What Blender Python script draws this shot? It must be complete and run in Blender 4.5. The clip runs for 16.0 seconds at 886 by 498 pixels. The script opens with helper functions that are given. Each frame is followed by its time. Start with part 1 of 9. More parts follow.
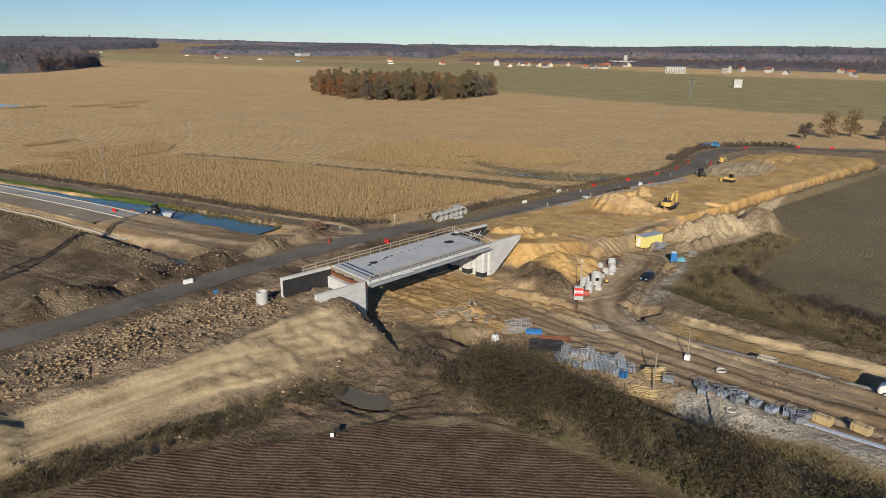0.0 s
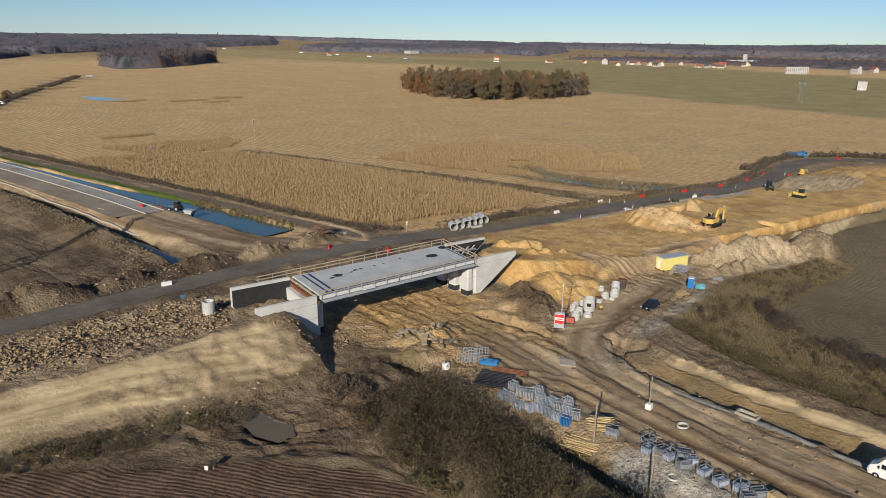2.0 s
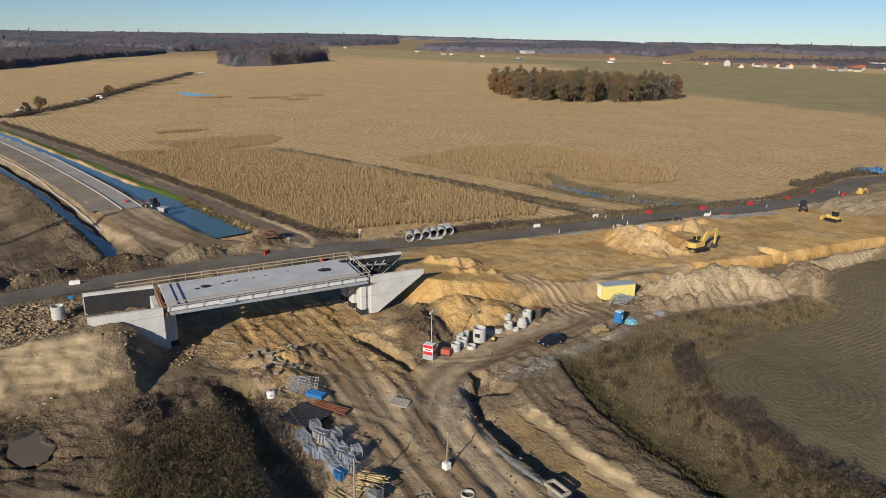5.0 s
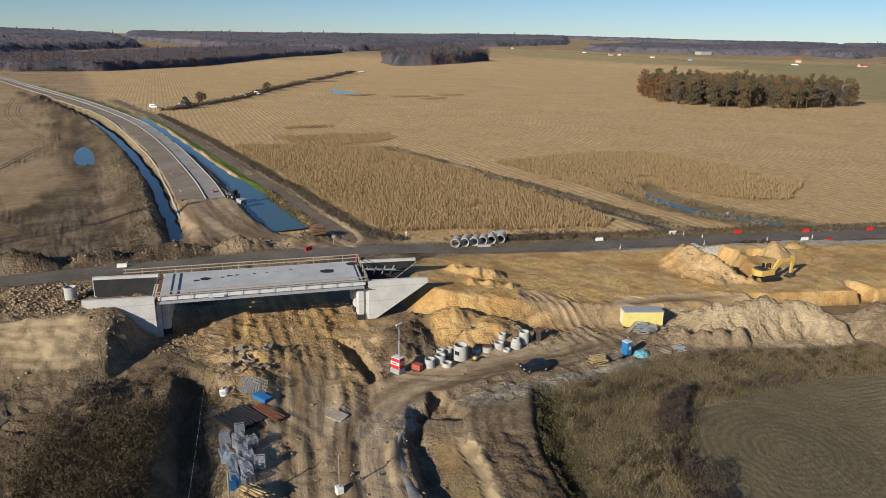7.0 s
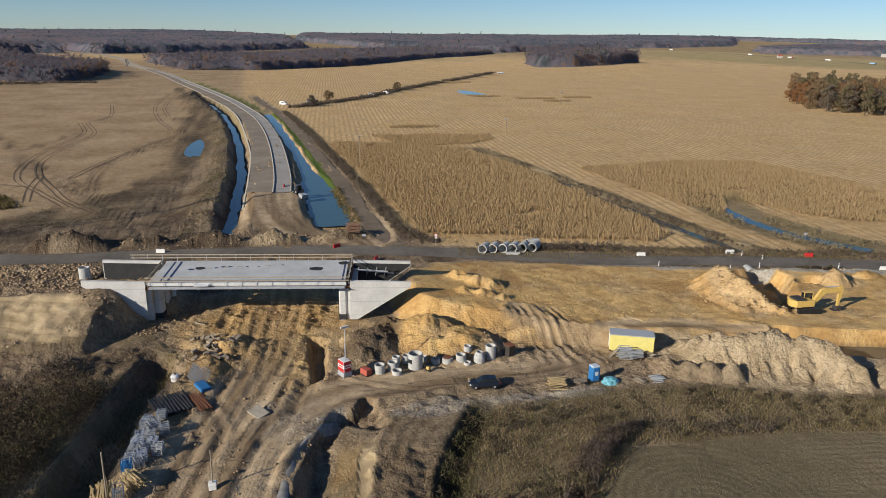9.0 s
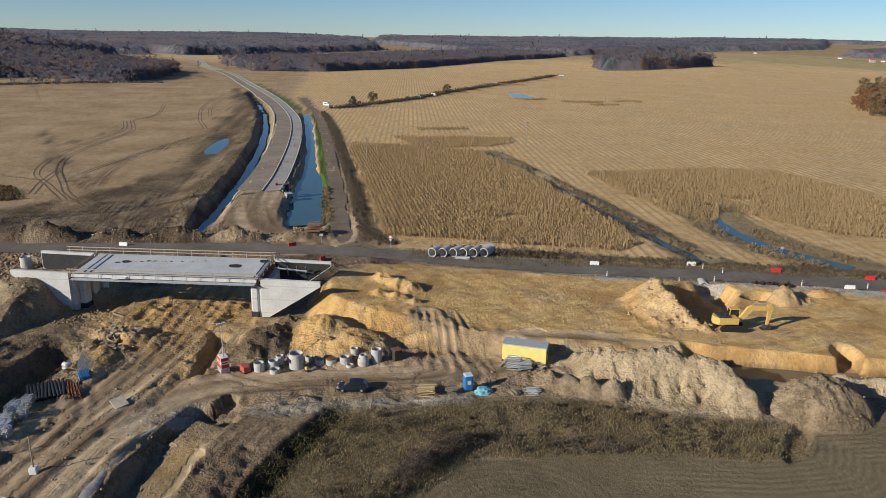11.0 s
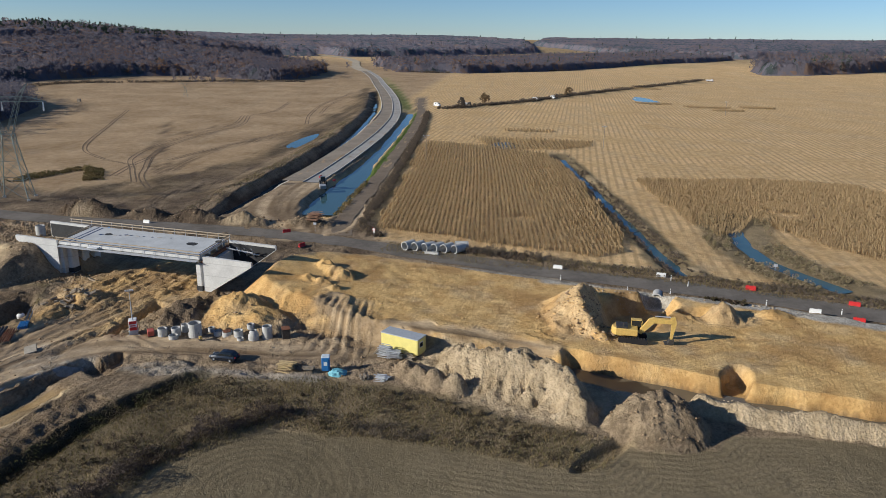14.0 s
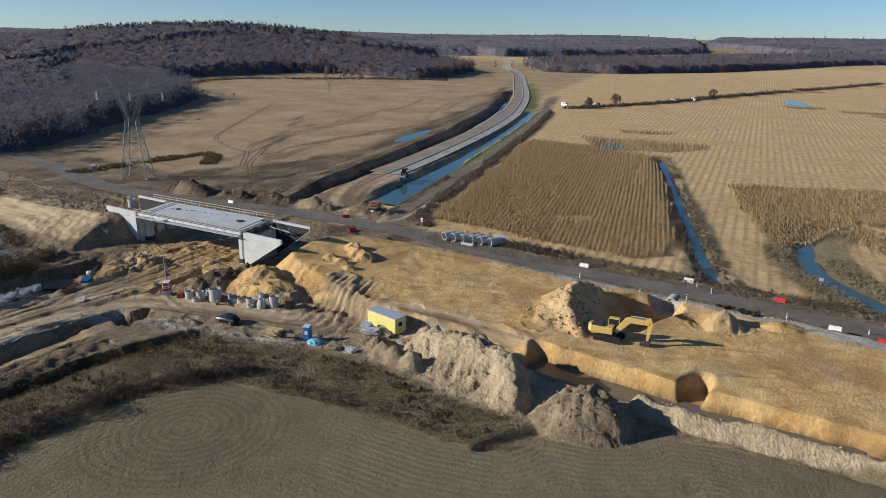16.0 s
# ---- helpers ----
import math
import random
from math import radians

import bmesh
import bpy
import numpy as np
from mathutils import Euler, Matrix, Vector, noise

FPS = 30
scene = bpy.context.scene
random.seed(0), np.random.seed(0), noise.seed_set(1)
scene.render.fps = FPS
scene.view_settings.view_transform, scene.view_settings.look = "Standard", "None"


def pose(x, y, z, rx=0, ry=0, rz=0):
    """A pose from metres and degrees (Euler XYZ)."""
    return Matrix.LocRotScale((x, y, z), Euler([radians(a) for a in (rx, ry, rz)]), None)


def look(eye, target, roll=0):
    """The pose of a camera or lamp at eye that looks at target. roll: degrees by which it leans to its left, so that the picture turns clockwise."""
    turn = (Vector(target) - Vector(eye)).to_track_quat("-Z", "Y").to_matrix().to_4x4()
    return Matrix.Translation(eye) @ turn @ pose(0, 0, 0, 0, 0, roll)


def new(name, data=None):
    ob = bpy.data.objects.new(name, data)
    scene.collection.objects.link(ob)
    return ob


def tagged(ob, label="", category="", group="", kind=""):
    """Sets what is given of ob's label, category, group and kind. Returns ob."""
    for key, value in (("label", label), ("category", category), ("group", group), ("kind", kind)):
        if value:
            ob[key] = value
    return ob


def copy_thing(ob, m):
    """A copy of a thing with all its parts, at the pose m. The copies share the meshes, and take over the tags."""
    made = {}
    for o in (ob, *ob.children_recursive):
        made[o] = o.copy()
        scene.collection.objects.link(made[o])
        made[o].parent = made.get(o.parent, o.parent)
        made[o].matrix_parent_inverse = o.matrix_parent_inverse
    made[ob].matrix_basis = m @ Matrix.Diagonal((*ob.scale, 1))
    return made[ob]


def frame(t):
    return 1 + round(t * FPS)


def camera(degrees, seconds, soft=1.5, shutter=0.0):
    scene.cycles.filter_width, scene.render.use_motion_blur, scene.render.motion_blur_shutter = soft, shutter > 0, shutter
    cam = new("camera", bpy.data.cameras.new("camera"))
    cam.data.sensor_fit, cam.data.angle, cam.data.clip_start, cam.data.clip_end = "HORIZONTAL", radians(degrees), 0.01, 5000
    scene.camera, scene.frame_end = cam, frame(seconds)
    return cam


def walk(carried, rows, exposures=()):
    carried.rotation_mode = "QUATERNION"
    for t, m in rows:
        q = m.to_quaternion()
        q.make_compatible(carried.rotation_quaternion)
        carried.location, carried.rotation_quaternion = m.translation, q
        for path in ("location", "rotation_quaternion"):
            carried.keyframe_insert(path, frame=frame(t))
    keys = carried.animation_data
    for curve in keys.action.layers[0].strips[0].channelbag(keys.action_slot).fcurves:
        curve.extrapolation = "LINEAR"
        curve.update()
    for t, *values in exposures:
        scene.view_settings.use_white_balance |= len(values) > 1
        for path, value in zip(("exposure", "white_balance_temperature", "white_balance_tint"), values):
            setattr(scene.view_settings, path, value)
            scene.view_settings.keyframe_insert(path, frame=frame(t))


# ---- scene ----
cam = camera(64.0, 16.0, soft=0.55)
METRES, EYE, TILT, LEAN, TURN = 218.46, 45.0, 0.0, 0.0, 30.2
ROWS = [
    (0.0, 0.0, 0.0, 0.0, 0.12, -15.92, -0.41),
    (0.5, 0.0265, 0.0116, 0.0011, 1.56, -15.99, -0.48),
    (1.0, 0.0526, 0.025, 0.0021, 2.62, -16.03, -0.54),
    (1.5, 0.0775, 0.039, 0.0027, 4.98, -16.09, -0.6),
    (2.0, 0.1045, 0.0531, 0.0028, 9.07, -16.17, -0.55),
    (2.5, 0.1324, 0.0674, 0.003, 11.45, -16.2, -0.53),
    (3.0, 0.1595, 0.082, 0.0032, 12.83, -16.21, -0.58),
    (3.5, 0.1868, 0.0973, 0.0033, 13.67, -16.24, -0.64),
    (4.0, 0.2133, 0.1131, 0.0034, 14.51, -16.26, -0.7),
    (6.5, 0.341, 0.2034, 0.0045, 29.18, -16.4, -0.75),
    (7.0, 0.3646, 0.2239, 0.0047, 32.45, -16.45, -0.78),
    (7.5, 0.3874, 0.2454, 0.0048, 35.68, -16.47, -0.8),
    (8.0, 0.4099, 0.2674, 0.0049, 38.95, -16.49, -0.77),
    (10.5, 0.5157, 0.3855, 0.0066, 50.42, -16.47, -0.81),
    (11.0, 0.5357, 0.4101, 0.0068, 51.23, -16.42, -0.84),
    (11.5, 0.5557, 0.4345, 0.007, 52.73, -16.38, -0.86),
    (12.0, 0.5759, 0.4591, 0.0072, 54.71, -16.36, -0.87),
    (12.5, 0.5959, 0.4841, 0.0074, 56.69, -16.36, -0.87),
    (13.0, 0.6154, 0.5093, 0.0075, 58.78, -16.35, -0.86),
    (13.5, 0.6344, 0.5346, 0.0076, 61.27, -16.37, -0.86),
    (14.0, 0.6531, 0.5604, 0.0074, 64.43, -16.4, -0.85),
    (14.5, 0.6709, 0.5869, 0.0072, 67.56, -16.42, -0.82),
    (15.0, 0.6876, 0.6136, 0.0069, 70.72, -16.46, -0.82),
    (15.5, 0.7032, 0.641, 0.0067, 74.21, -16.51, -0.8),
    (16.0, 0.718, 0.6692, 0.0066, 77.46, -16.57, -0.79),
]
walk(cam, [(t, pose(0, 0, EYE, TILT, LEAN, TURN) @ pose(METRES * x, METRES * y, METRES * z, 90 + pitch, roll, yaw)) for t, x, y, z, yaw, pitch, roll in ROWS],
     [(0.0, 0.1, 6500, 10), (4.0, 0.1, 6500, 10), (8.0, 0.18, 6450, 10), (12.0, 0.22, 6250, 10), (16.0, 0.26, 5950, 9)])

# ---------------------------------------------------------------- light
SUN_ELEV, SUN_AZ = radians(21.5), radians(157.0)
world = bpy.data.worlds.new("world")
scene.world = world
world.use_nodes = True
wn = world.node_tree.nodes
sky = wn.new("ShaderNodeTexSky")
sky.sky_type = "NISHITA"
sky.sun_disc = False
sky.sun_elevation, sky.sun_rotation = SUN_ELEV, SUN_AZ
sky.air_density, sky.dust_density, sky.ozone_density = 1.0, 0.3, 5.0
sky.altitude = 2300
wn["Background"].inputs["Strength"].default_value = 0.077
world.node_tree.links.new(sky.outputs["Color"], wn["Background"].inputs["Color"])

sun_data = bpy.data.lights.new("sun", "SUN")
sun_data.energy, sun_data.angle, sun_data.color = 5.0, radians(0.6), (1.0, 0.912, 0.765)
sun = new("sun", sun_data)
sun.matrix_world = look((0, 0, 300), (-math.sin(SUN_AZ) * math.cos(SUN_ELEV), -math.cos(SUN_AZ) * math.cos(SUN_ELEV), 300 - math.sin(SUN_ELEV)))


# ---------------------------------------------------------------- tools
def mesh_np(name, verts, faces, mat=None, smooth=False):
    """A mesh from numpy arrays: verts (n, 3), faces (m, k)."""
    verts = np.asarray(verts, dtype=np.float32)
    faces = np.asarray(faces, dtype=np.int32)
    me = bpy.data.meshes.new(name)
    me.vertices.add(len(verts))
    me.vertices.foreach_set("co", verts.ravel())
    me.loops.add(faces.size)
    me.loops.foreach_set("vertex_index", faces.ravel())
    me.polygons.add(len(faces))
    k = faces.shape[1]
    me.polygons.foreach_set("loop_start", np.arange(len(faces), dtype=np.int32) * k)
    me.polygons.foreach_set("loop_total", np.full(len(faces), k, dtype=np.int32))
    if smooth:
        me.polygons.foreach_set("use_smooth", np.ones(len(faces), dtype=bool))
    me.update(calc_edges=True)
    if mat:
        me.materials.append(mat)
    return me


def bm_mesh(name, bm, mat, smooth=False):
    me = bpy.data.meshes.new(name)
    bmesh.ops.recalc_face_normals(bm, faces=bm.faces)
    bm.to_mesh(me)
    bm.free()
    if smooth:
        for p in me.polygons:
            p.use_smooth = True
    if mat:
        me.materials.append(mat)
    return me


def thing(name, m, label, category, group="", kind=""):
    """An Empty at a thing's base that parents its parts."""
    ob = new(name)
    ob.empty_display_size = 0.2
    ob.matrix_world = m
    return tagged(ob, label, category, group, kind)


def part(name, bm, mat, parent, label="", smooth=False):
    """Links a bmesh (or a finished mesh) as one mesh object under a thing or a part."""
    me = bm if isinstance(bm, bpy.types.Mesh) else bm_mesh(name, bm, mat, smooth)
    ob = new(name, me)
    ob.parent = parent
    if label:
        tagged(ob, label)
    return ob


def box(bm, cx, cy, cz, sx, sy, sz, bevel=0.0, m=None):
    """Adds a box by centre and size to a bmesh."""
    g = bmesh.ops.create_cube(bm, size=1.0)
    vs = g["verts"]
    for v in vs:
        v.co = Vector((cx + v.co.x * sx, cy + v.co.y * sy, cz + v.co.z * sz))
    if m:
        for v in vs:
            v.co = m @ v.co
    if bevel:
        es = list({e for v in vs for e in v.link_edges})
        bmesh.ops.bevel(bm, geom=es, offset=bevel, segments=1, affect="EDGES")
    return bm


def prism(bm, pts, depth, m=None):
    """Adds a prism: outline pts (x, z) in the xz plane, thick along y from 0 to depth."""
    a = [bm.verts.new((x, 0, z)) for x, z in pts]
    b = [bm.verts.new((x, depth, z)) for x, z in pts]
    n = len(pts)
    bm.faces.new(a)
    bm.faces.new(b[::-1])
    for i in range(n):
        bm.faces.new((a[i], b[i], b[(i + 1) % n], a[(i + 1) % n]))
    if m:
        for v in a + b:
            v.co = m @ v.co
    return bm


def tube(bm, p, q, r1, r2=None, seg=8, cap=True):
    """Adds a tapered round bar from p to q."""
    p, q = Vector(p), Vector(q)
    r2 = r1 if r2 is None else r2
    d = (q - p)
    rot = d.to_track_quat("Z", "Y").to_matrix()
    rings = []
    for o, r in ((p, r1), (q, r2)):
        rings.append([bm.verts.new(o + rot @ Vector((r * math.cos(2 * math.pi * i / seg), r * math.sin(2 * math.pi * i / seg), 0))) for i in range(seg)])
    for i in range(seg):
        j = (i + 1) % seg
        bm.faces.new((rings[0][i], rings[0][j], rings[1][j], rings[1][i]))
    if cap:
        bm.faces.new(rings[0][::-1])
        bm.faces.new(rings[1])
    return bm


def bar(bm, p, q, w, h):
    """Adds a square bar from p to q."""
    p, q = Vector(p), Vector(q)
    d = q - p
    rot = d.to_track_quat("Y", "Z").to_matrix().to_4x4()
    return box(bm, 0, d.length / 2, 0, w, d.length, h, m=Matrix.Translation(p) @ rot)


def lathe(bm, prof, seg=24, m=None):
    """Adds a turned body from a closed profile [(r, z), ...]."""
    rings = []
    for r, z in prof:
        rings.append([bm.verts.new((r * math.cos(2 * math.pi * i / seg), r * math.sin(2 * math.pi * i / seg), z)) for i in range(seg)])
    n = len(prof)
    for k in range(n):
        a, b = rings[k], rings[(k + 1) % n]
        for i in range(seg):
            j = (i + 1) % seg
            bm.faces.new((a[i], a[j], b[j], b[i]))
    if m:
        for ring in rings:
            for v in ring:
                v.co = m @ v.co
    return bm


def vnoise(x, y, scale, seed):
    """Smooth value noise on arrays, -1 to 1, at a feature size in metres."""
    u, v = x / scale + seed * 17.31, y / scale - seed * 9.73
    i, j = np.floor(u), np.floor(v)
    f, g = u - i, v - j
    f, g = f * f * (3 - 2 * f), g * g * (3 - 2 * g)

    def lattice(a, b):
        n = np.sin(a * 127.1 + b * 311.7 + seed * 74.7) * 43758.5453
        return n - np.floor(n)

    a = lattice(i, j) * (1 - f) + lattice(i + 1, j) * f
    b = lattice(i, j + 1) * (1 - f) + lattice(i + 1, j + 1) * f
    return 2 * (a * (1 - g) + b * g) - 1


def fbm(x, y, scale, seed, octaves=4, fall=0.5):
    out, amp = 0, 1.0
    for k in range(octaves):
        c, s = math.cos(0.7 * k), math.sin(0.7 * k)
        out = out + amp * vnoise(c * x - s * y, s * x + c * y, scale * 0.5 ** k, seed + k)
        amp *= fall
    return out


def step(a, b, x):
    t = np.clip((x - a) / (b - a), 0, 1)
    return t * t * (3 - 2 * t)


def line_dist(x, y, pts):
    """Distance to a polyline, length along it, and signed distance (left is positive)."""
    best = np.full(np.shape(x), 1e9)
    along = np.zeros(np.shape(x))
    side = np.zeros(np.shape(x))
    run = 0.0
    for (ax, ay), (bx, by) in zip(pts[:-1], pts[1:]):
        dx, dy = bx - ax, by - ay
        ln = math.hypot(dx, dy)
        t = np.clip(((x - ax) * dx + (y - ay) * dy) / ln ** 2, 0, 1)
        px, py = x - ax - t * dx, y - ay - t * dy
        d = np.hypot(px, py)
        near = d < best
        best = np.where(near, d, best)
        along = np.where(near, run + t * ln, along)
        side = np.where(near, np.where(dx * py - dy * px > 0, d, -d), side)
        run += ln
    return best, along, side


def poly_dist(x, y, pts):
    """Signed distance to a polygon, negative inside."""
    d = line_dist(x, y, list(pts) + [pts[0]])[0]
    inside = np.zeros(np.shape(x), dtype=bool)
    n = len(pts)
    for k in range(n):
        (ax, ay), (bx, by) = pts[k], pts[(k + 1) % n]
        if ay == by:
            continue
        inside ^= ((ay > y) != (by > y)) & (x < (bx - ax) * (y - ay) / (by - ay) + ax)
    return np.where(inside, -d, d)


def spline(pts, gap):
    """Points along a smooth curve through pts, about gap apart."""
    p = [np.array(q, dtype=float) for q in pts]
    p = [2 * p[0] - p[1]] + p + [2 * p[-1] - p[-2]]
    out = []
    for a, b, c, d in zip(p[:-3], p[1:-2], p[2:-1], p[3:]):
        n = max(1, int(np.linalg.norm(c - b) / gap))
        for k in range(n):
            t = k / n
            out.append(0.5 * (2 * b + (c - a) * t + (2 * a - 5 * b + 4 * c - d) * t ** 2 + (3 * b - a - 3 * c + d) * t ** 3))
    out.append(p[-2])
    return np.array(out)


def scatter(poly, gap, rng):
    """Jittered points inside a polygon."""
    p = np.array(poly)
    lo, hi = p.min(0), p.max(0)
    gx, gy = np.meshgrid(np.arange(lo[0], hi[0], gap), np.arange(lo[1], hi[1], gap))
    x = gx.ravel() + rng.uniform(-0.5, 0.5, gx.size) * gap
    y = gy.ravel() + rng.uniform(-0.5, 0.5, gx.size) * gap
    keep = poly_dist(x, y, poly) < 0
    return x[keep], y[keep]


# ---------------------------------------------------------------- materials
class Nodes:
    """Short hand for building a node material."""

    def __init__(self, name, rough=0.8, metal=0.0, spec=0.3):
        self.mat = bpy.data.materials.new(name)
        self.mat.use_nodes = True
        self.t = self.mat.node_tree
        self.b = self.t.nodes["Principled BSDF"]
        self.b.inputs["Roughness"].default_value = rough
        self.b.inputs["Metallic"].default_value = metal
        self.b.inputs["Specular IOR Level"].default_value = spec
        self.co = self.t.nodes.new("ShaderNodeTexCoord").outputs["Object"]

    def node(self, kind, **inputs):
        n = self.t.nodes.new(kind)
        for key, value in inputs.items():
            self.put(n.inputs[key.replace("_", " ")], value)
        return n

    def put(self, socket, value):
        if isinstance(value, bpy.types.NodeSocket):
            self.t.links.new(value, socket)
        elif isinstance(value, tuple) and len(value) == 3 and len(socket.default_value) == 4:
            socket.default_value = (*value, 1)
        else:
            socket.default_value = value

    def noise(self, scale, detail=3.0, rough=0.55, co=None):
        return self.node("ShaderNodeTexNoise", Vector=co or self.co, Scale=scale, Detail=detail, Roughness=rough).outputs["Fac"]

    def ramp(self, fac, lo, hi):
        n = self.node("ShaderNodeMapRange", Value=fac)
        n.inputs["From Min"].default_value, n.inputs["From Max"].default_value = lo, hi
        return n.outputs["Result"]

    def mix(self, fac, a, b):
        n = self.t.nodes.new("ShaderNodeMix")
        n.data_type = "RGBA"
        self.put(n.inputs[0], fac)
        self.put(n.inputs[6], a)
        self.put(n.inputs[7], b)
        return n.outputs[2]

    def math(self, op, a, b=0.0):
        n = self.t.nodes.new("ShaderNodeMath")
        n.operation = op
        self.put(n.inputs[0], a)
        self.put(n.inputs[1], b)
        return n.outputs[0]

    def wave(self, scale, co, direction="Y", distortion=0.0, dscale=1.0, detail=2.0):
        n = self.node("ShaderNodeTexWave", Vector=co, Scale=scale, Distortion=distortion, Detail=detail)
        n.inputs["Detail Scale"].default_value = dscale
        n.bands_direction = direction
        return n.outputs["Fac"]

    def turn(self, degrees):
        n = self.node("ShaderNodeMapping", Vector=self.co)
        n.inputs["Rotation"].default_value = (0, 0, radians(degrees))
        return n.outputs["Vector"]

    def bump(self, height, strength=0.5, distance=0.05):
        n = self.node("ShaderNodeBump", Height=height, Strength=strength, Distance=distance)
        self.t.links.new(n.outputs["Normal"], self.b.inputs["Normal"])

    def base(self, colour):
        self.put(self.b.inputs["Base Color"], colour)
        return self.mat


def plain(name, c, rough=0.6, metal=0.0, spec=0.3, vary=0.25, scale=3.0, bump=0.0):
    """Paint, steel, wood and the like: colour with two scales of wear."""
    n = Nodes(name, rough, metal, spec)
    dark = tuple(v * (1 - vary) for v in c)
    light = tuple(min(1, v * (1 + vary * 0.6)) for v in c)
    f = n.math("ADD", n.math("MULTIPLY", n.noise(scale), 0.6), n.math("MULTIPLY", n.noise(scale * 9, 2), 0.4))
    if bump:
        n.bump(n.noise(scale * 12, 3), 0.5, bump)
    return n.base(n.mix(n.ramp(f, 0.3, 0.7), dark, light))


def leafy(name, colours, patch=14.0, rough=0.8, glow=0.1):
    """Foliage: the colour turns from plant to plant and a little from leaf to leaf."""
    n = Nodes(name, rough, 0, 0.15)
    geo = n.t.nodes.new("ShaderNodeNewGeometry")
    f = n.math("ADD", n.math("MULTIPLY", n.noise(1.0 / patch, 1.0), 0.8), n.math("MULTIPLY", geo.outputs["Random Per Island"], 0.25))
    r = n.t.nodes.new("ShaderNodeValToRGB")
    els = r.color_ramp.elements
    while len(els) < len(colours):
        els.new(0.5)
    for k, c in enumerate(colours):
        els[k].position = 0.28 + 0.5 * k / max(1, len(colours) - 1)
        els[k].color = (*c, 1)
    n.put(r.inputs["Fac"], f)
    if glow:
        thin = n.node("ShaderNodeBsdfTranslucent", Color=r.outputs["Color"])
        both = n.t.nodes.new("ShaderNodeMixShader")
        both.inputs[0].default_value = glow
        n.t.links.new(n.b.outputs[0], both.inputs[1])
        n.t.links.new(thin.outputs[0], both.inputs[2])
        n.t.links.new(both.outputs[0], n.t.nodes["Material Output"].inputs["Surface"])
    return n.base(r.outputs["Color"])


def canopy_mat(name, colours, crown, patch):
    """The roof of a wood: every crown has a tone of its own, and whole stands differ too."""
    n = Nodes(name, 0.95, 0, 0.05)
    flat = n.node("ShaderNodeMapping", Vector=n.co)
    flat.inputs["Scale"].default_value = (1, 1, 0.15)
    v = n.node("ShaderNodeTexVoronoi", Vector=flat.outputs["Vector"], Scale=1.0 / crown)
    tone = n.node("ShaderNodeSeparateColor", Color=v.outputs["Color"]).outputs[0]
    f = n.math("ADD", n.math("MULTIPLY", n.noise(1.0 / patch, 2.0), 0.7), n.math("ADD", n.math("MULTIPLY", tone, 0.34), n.math("MULTIPLY", n.noise(0.5, 3.0), 0.2)))
    r = n.t.nodes.new("ShaderNodeValToRGB")
    els = r.color_ramp.elements
    while len(els) < len(colours):
        els.new(0.5)
    for k, c in enumerate(colours):
        els[k].position = 0.36 + 0.5 * k / max(1, len(colours) - 1)
        els[k].color = (*c, 1)
    n.put(r.inputs["Fac"], f)
    n.bump(n.math("ADD", n.noise(0.3, 4.0, 0.7), n.noise(1.2, 3.0, 0.7)), 1.0, 2.2)
    return n.base(r.outputs["Color"])

# ---------------------------------------------------------------- plan of the site (x away from the camera is negative)
OLD_ROAD = [(-190, -120), (-152, -40), (-143, -20), (-133, 3), (-118, 29), (-110, 57), (-106.5, 92), (-103.5, 118), (-98, 141), (-88.5, 165), (-81, 187), (-75, 210),
            (-69, 230), (-61, 252), (-54, 282), (-55, 312), (-56, 332), (-48, 352), (-27, 367), (-8, 374), (70, 400), (200, 470)]
SIDE_ROAD = [(-103, 140), (-122, 137), (-165, 136.5), (-231, 134.5), (-325, 131), (-414, 125), (-476, 118), (-530, 113)]
NEW_ROAD = [(-133, 111), (-165, 112.5), (-196, 114), (-264, 114.5), (-330, 112.5), (-395, 107), (-500, 91), (-600, 71), (-702, 49), (-800, 28), (-880, 8), (-960, -14)]
WATER_R = [(-126, 128.5), (-140, 128.3), (-165, 128), (-206, 127.3), (-250, 126.5), (-302, 124.5), (-360, 122), (-414, 118)]
WATER_L = [(-114, 97.5), (-126, 101), (-145, 102.5), (-163, 103), (-207, 104.5), (-282, 103), (-340, 99.5), (-414, 93), (-500, 80), (-560, 69)]
CORN = [(-112, 147.5), (-150, 146), (-200, 145), (-250, 143), (-274, 143), (-262, 176), (-243, 198), (-220, 202), (-182, 206), (-130, 209), (-97, 208), (-93, 200), (-98, 182), (-106, 166)]
CORN_B = [(-190, 226), (-150, 228), (-122, 231), (-112, 232.5), (-120, 241), (-134, 248), (-120, 252.5), (-110, 256), (-100, 262), (-95, 273), (-110, 300), (-150, 306), (-190, 302), (-195, 268)]
MID_DITCH = [(-239, 203.5), (-210, 206), (-182, 208.5), (-150, 211), (-129, 213), (-105, 215), (-84, 217.5)]
MARSH = [(-134, 243), (-120, 239), (-106, 237.5), (-94, 238.5), (-87, 241.5), (-76, 247)]
EMB_TOP = [(-67.5, 81), (-68.5, 77), (-70.5, 72), (-74, 55), (-77.5, 42), (-84, 18), (-96, -12), (-112, -16), (-103, 18), (-95, 45), (-91, 62), (-88.5, 78), (-85, 88), (-78, 91), (-70.5, 90), (-70.2, 82)]
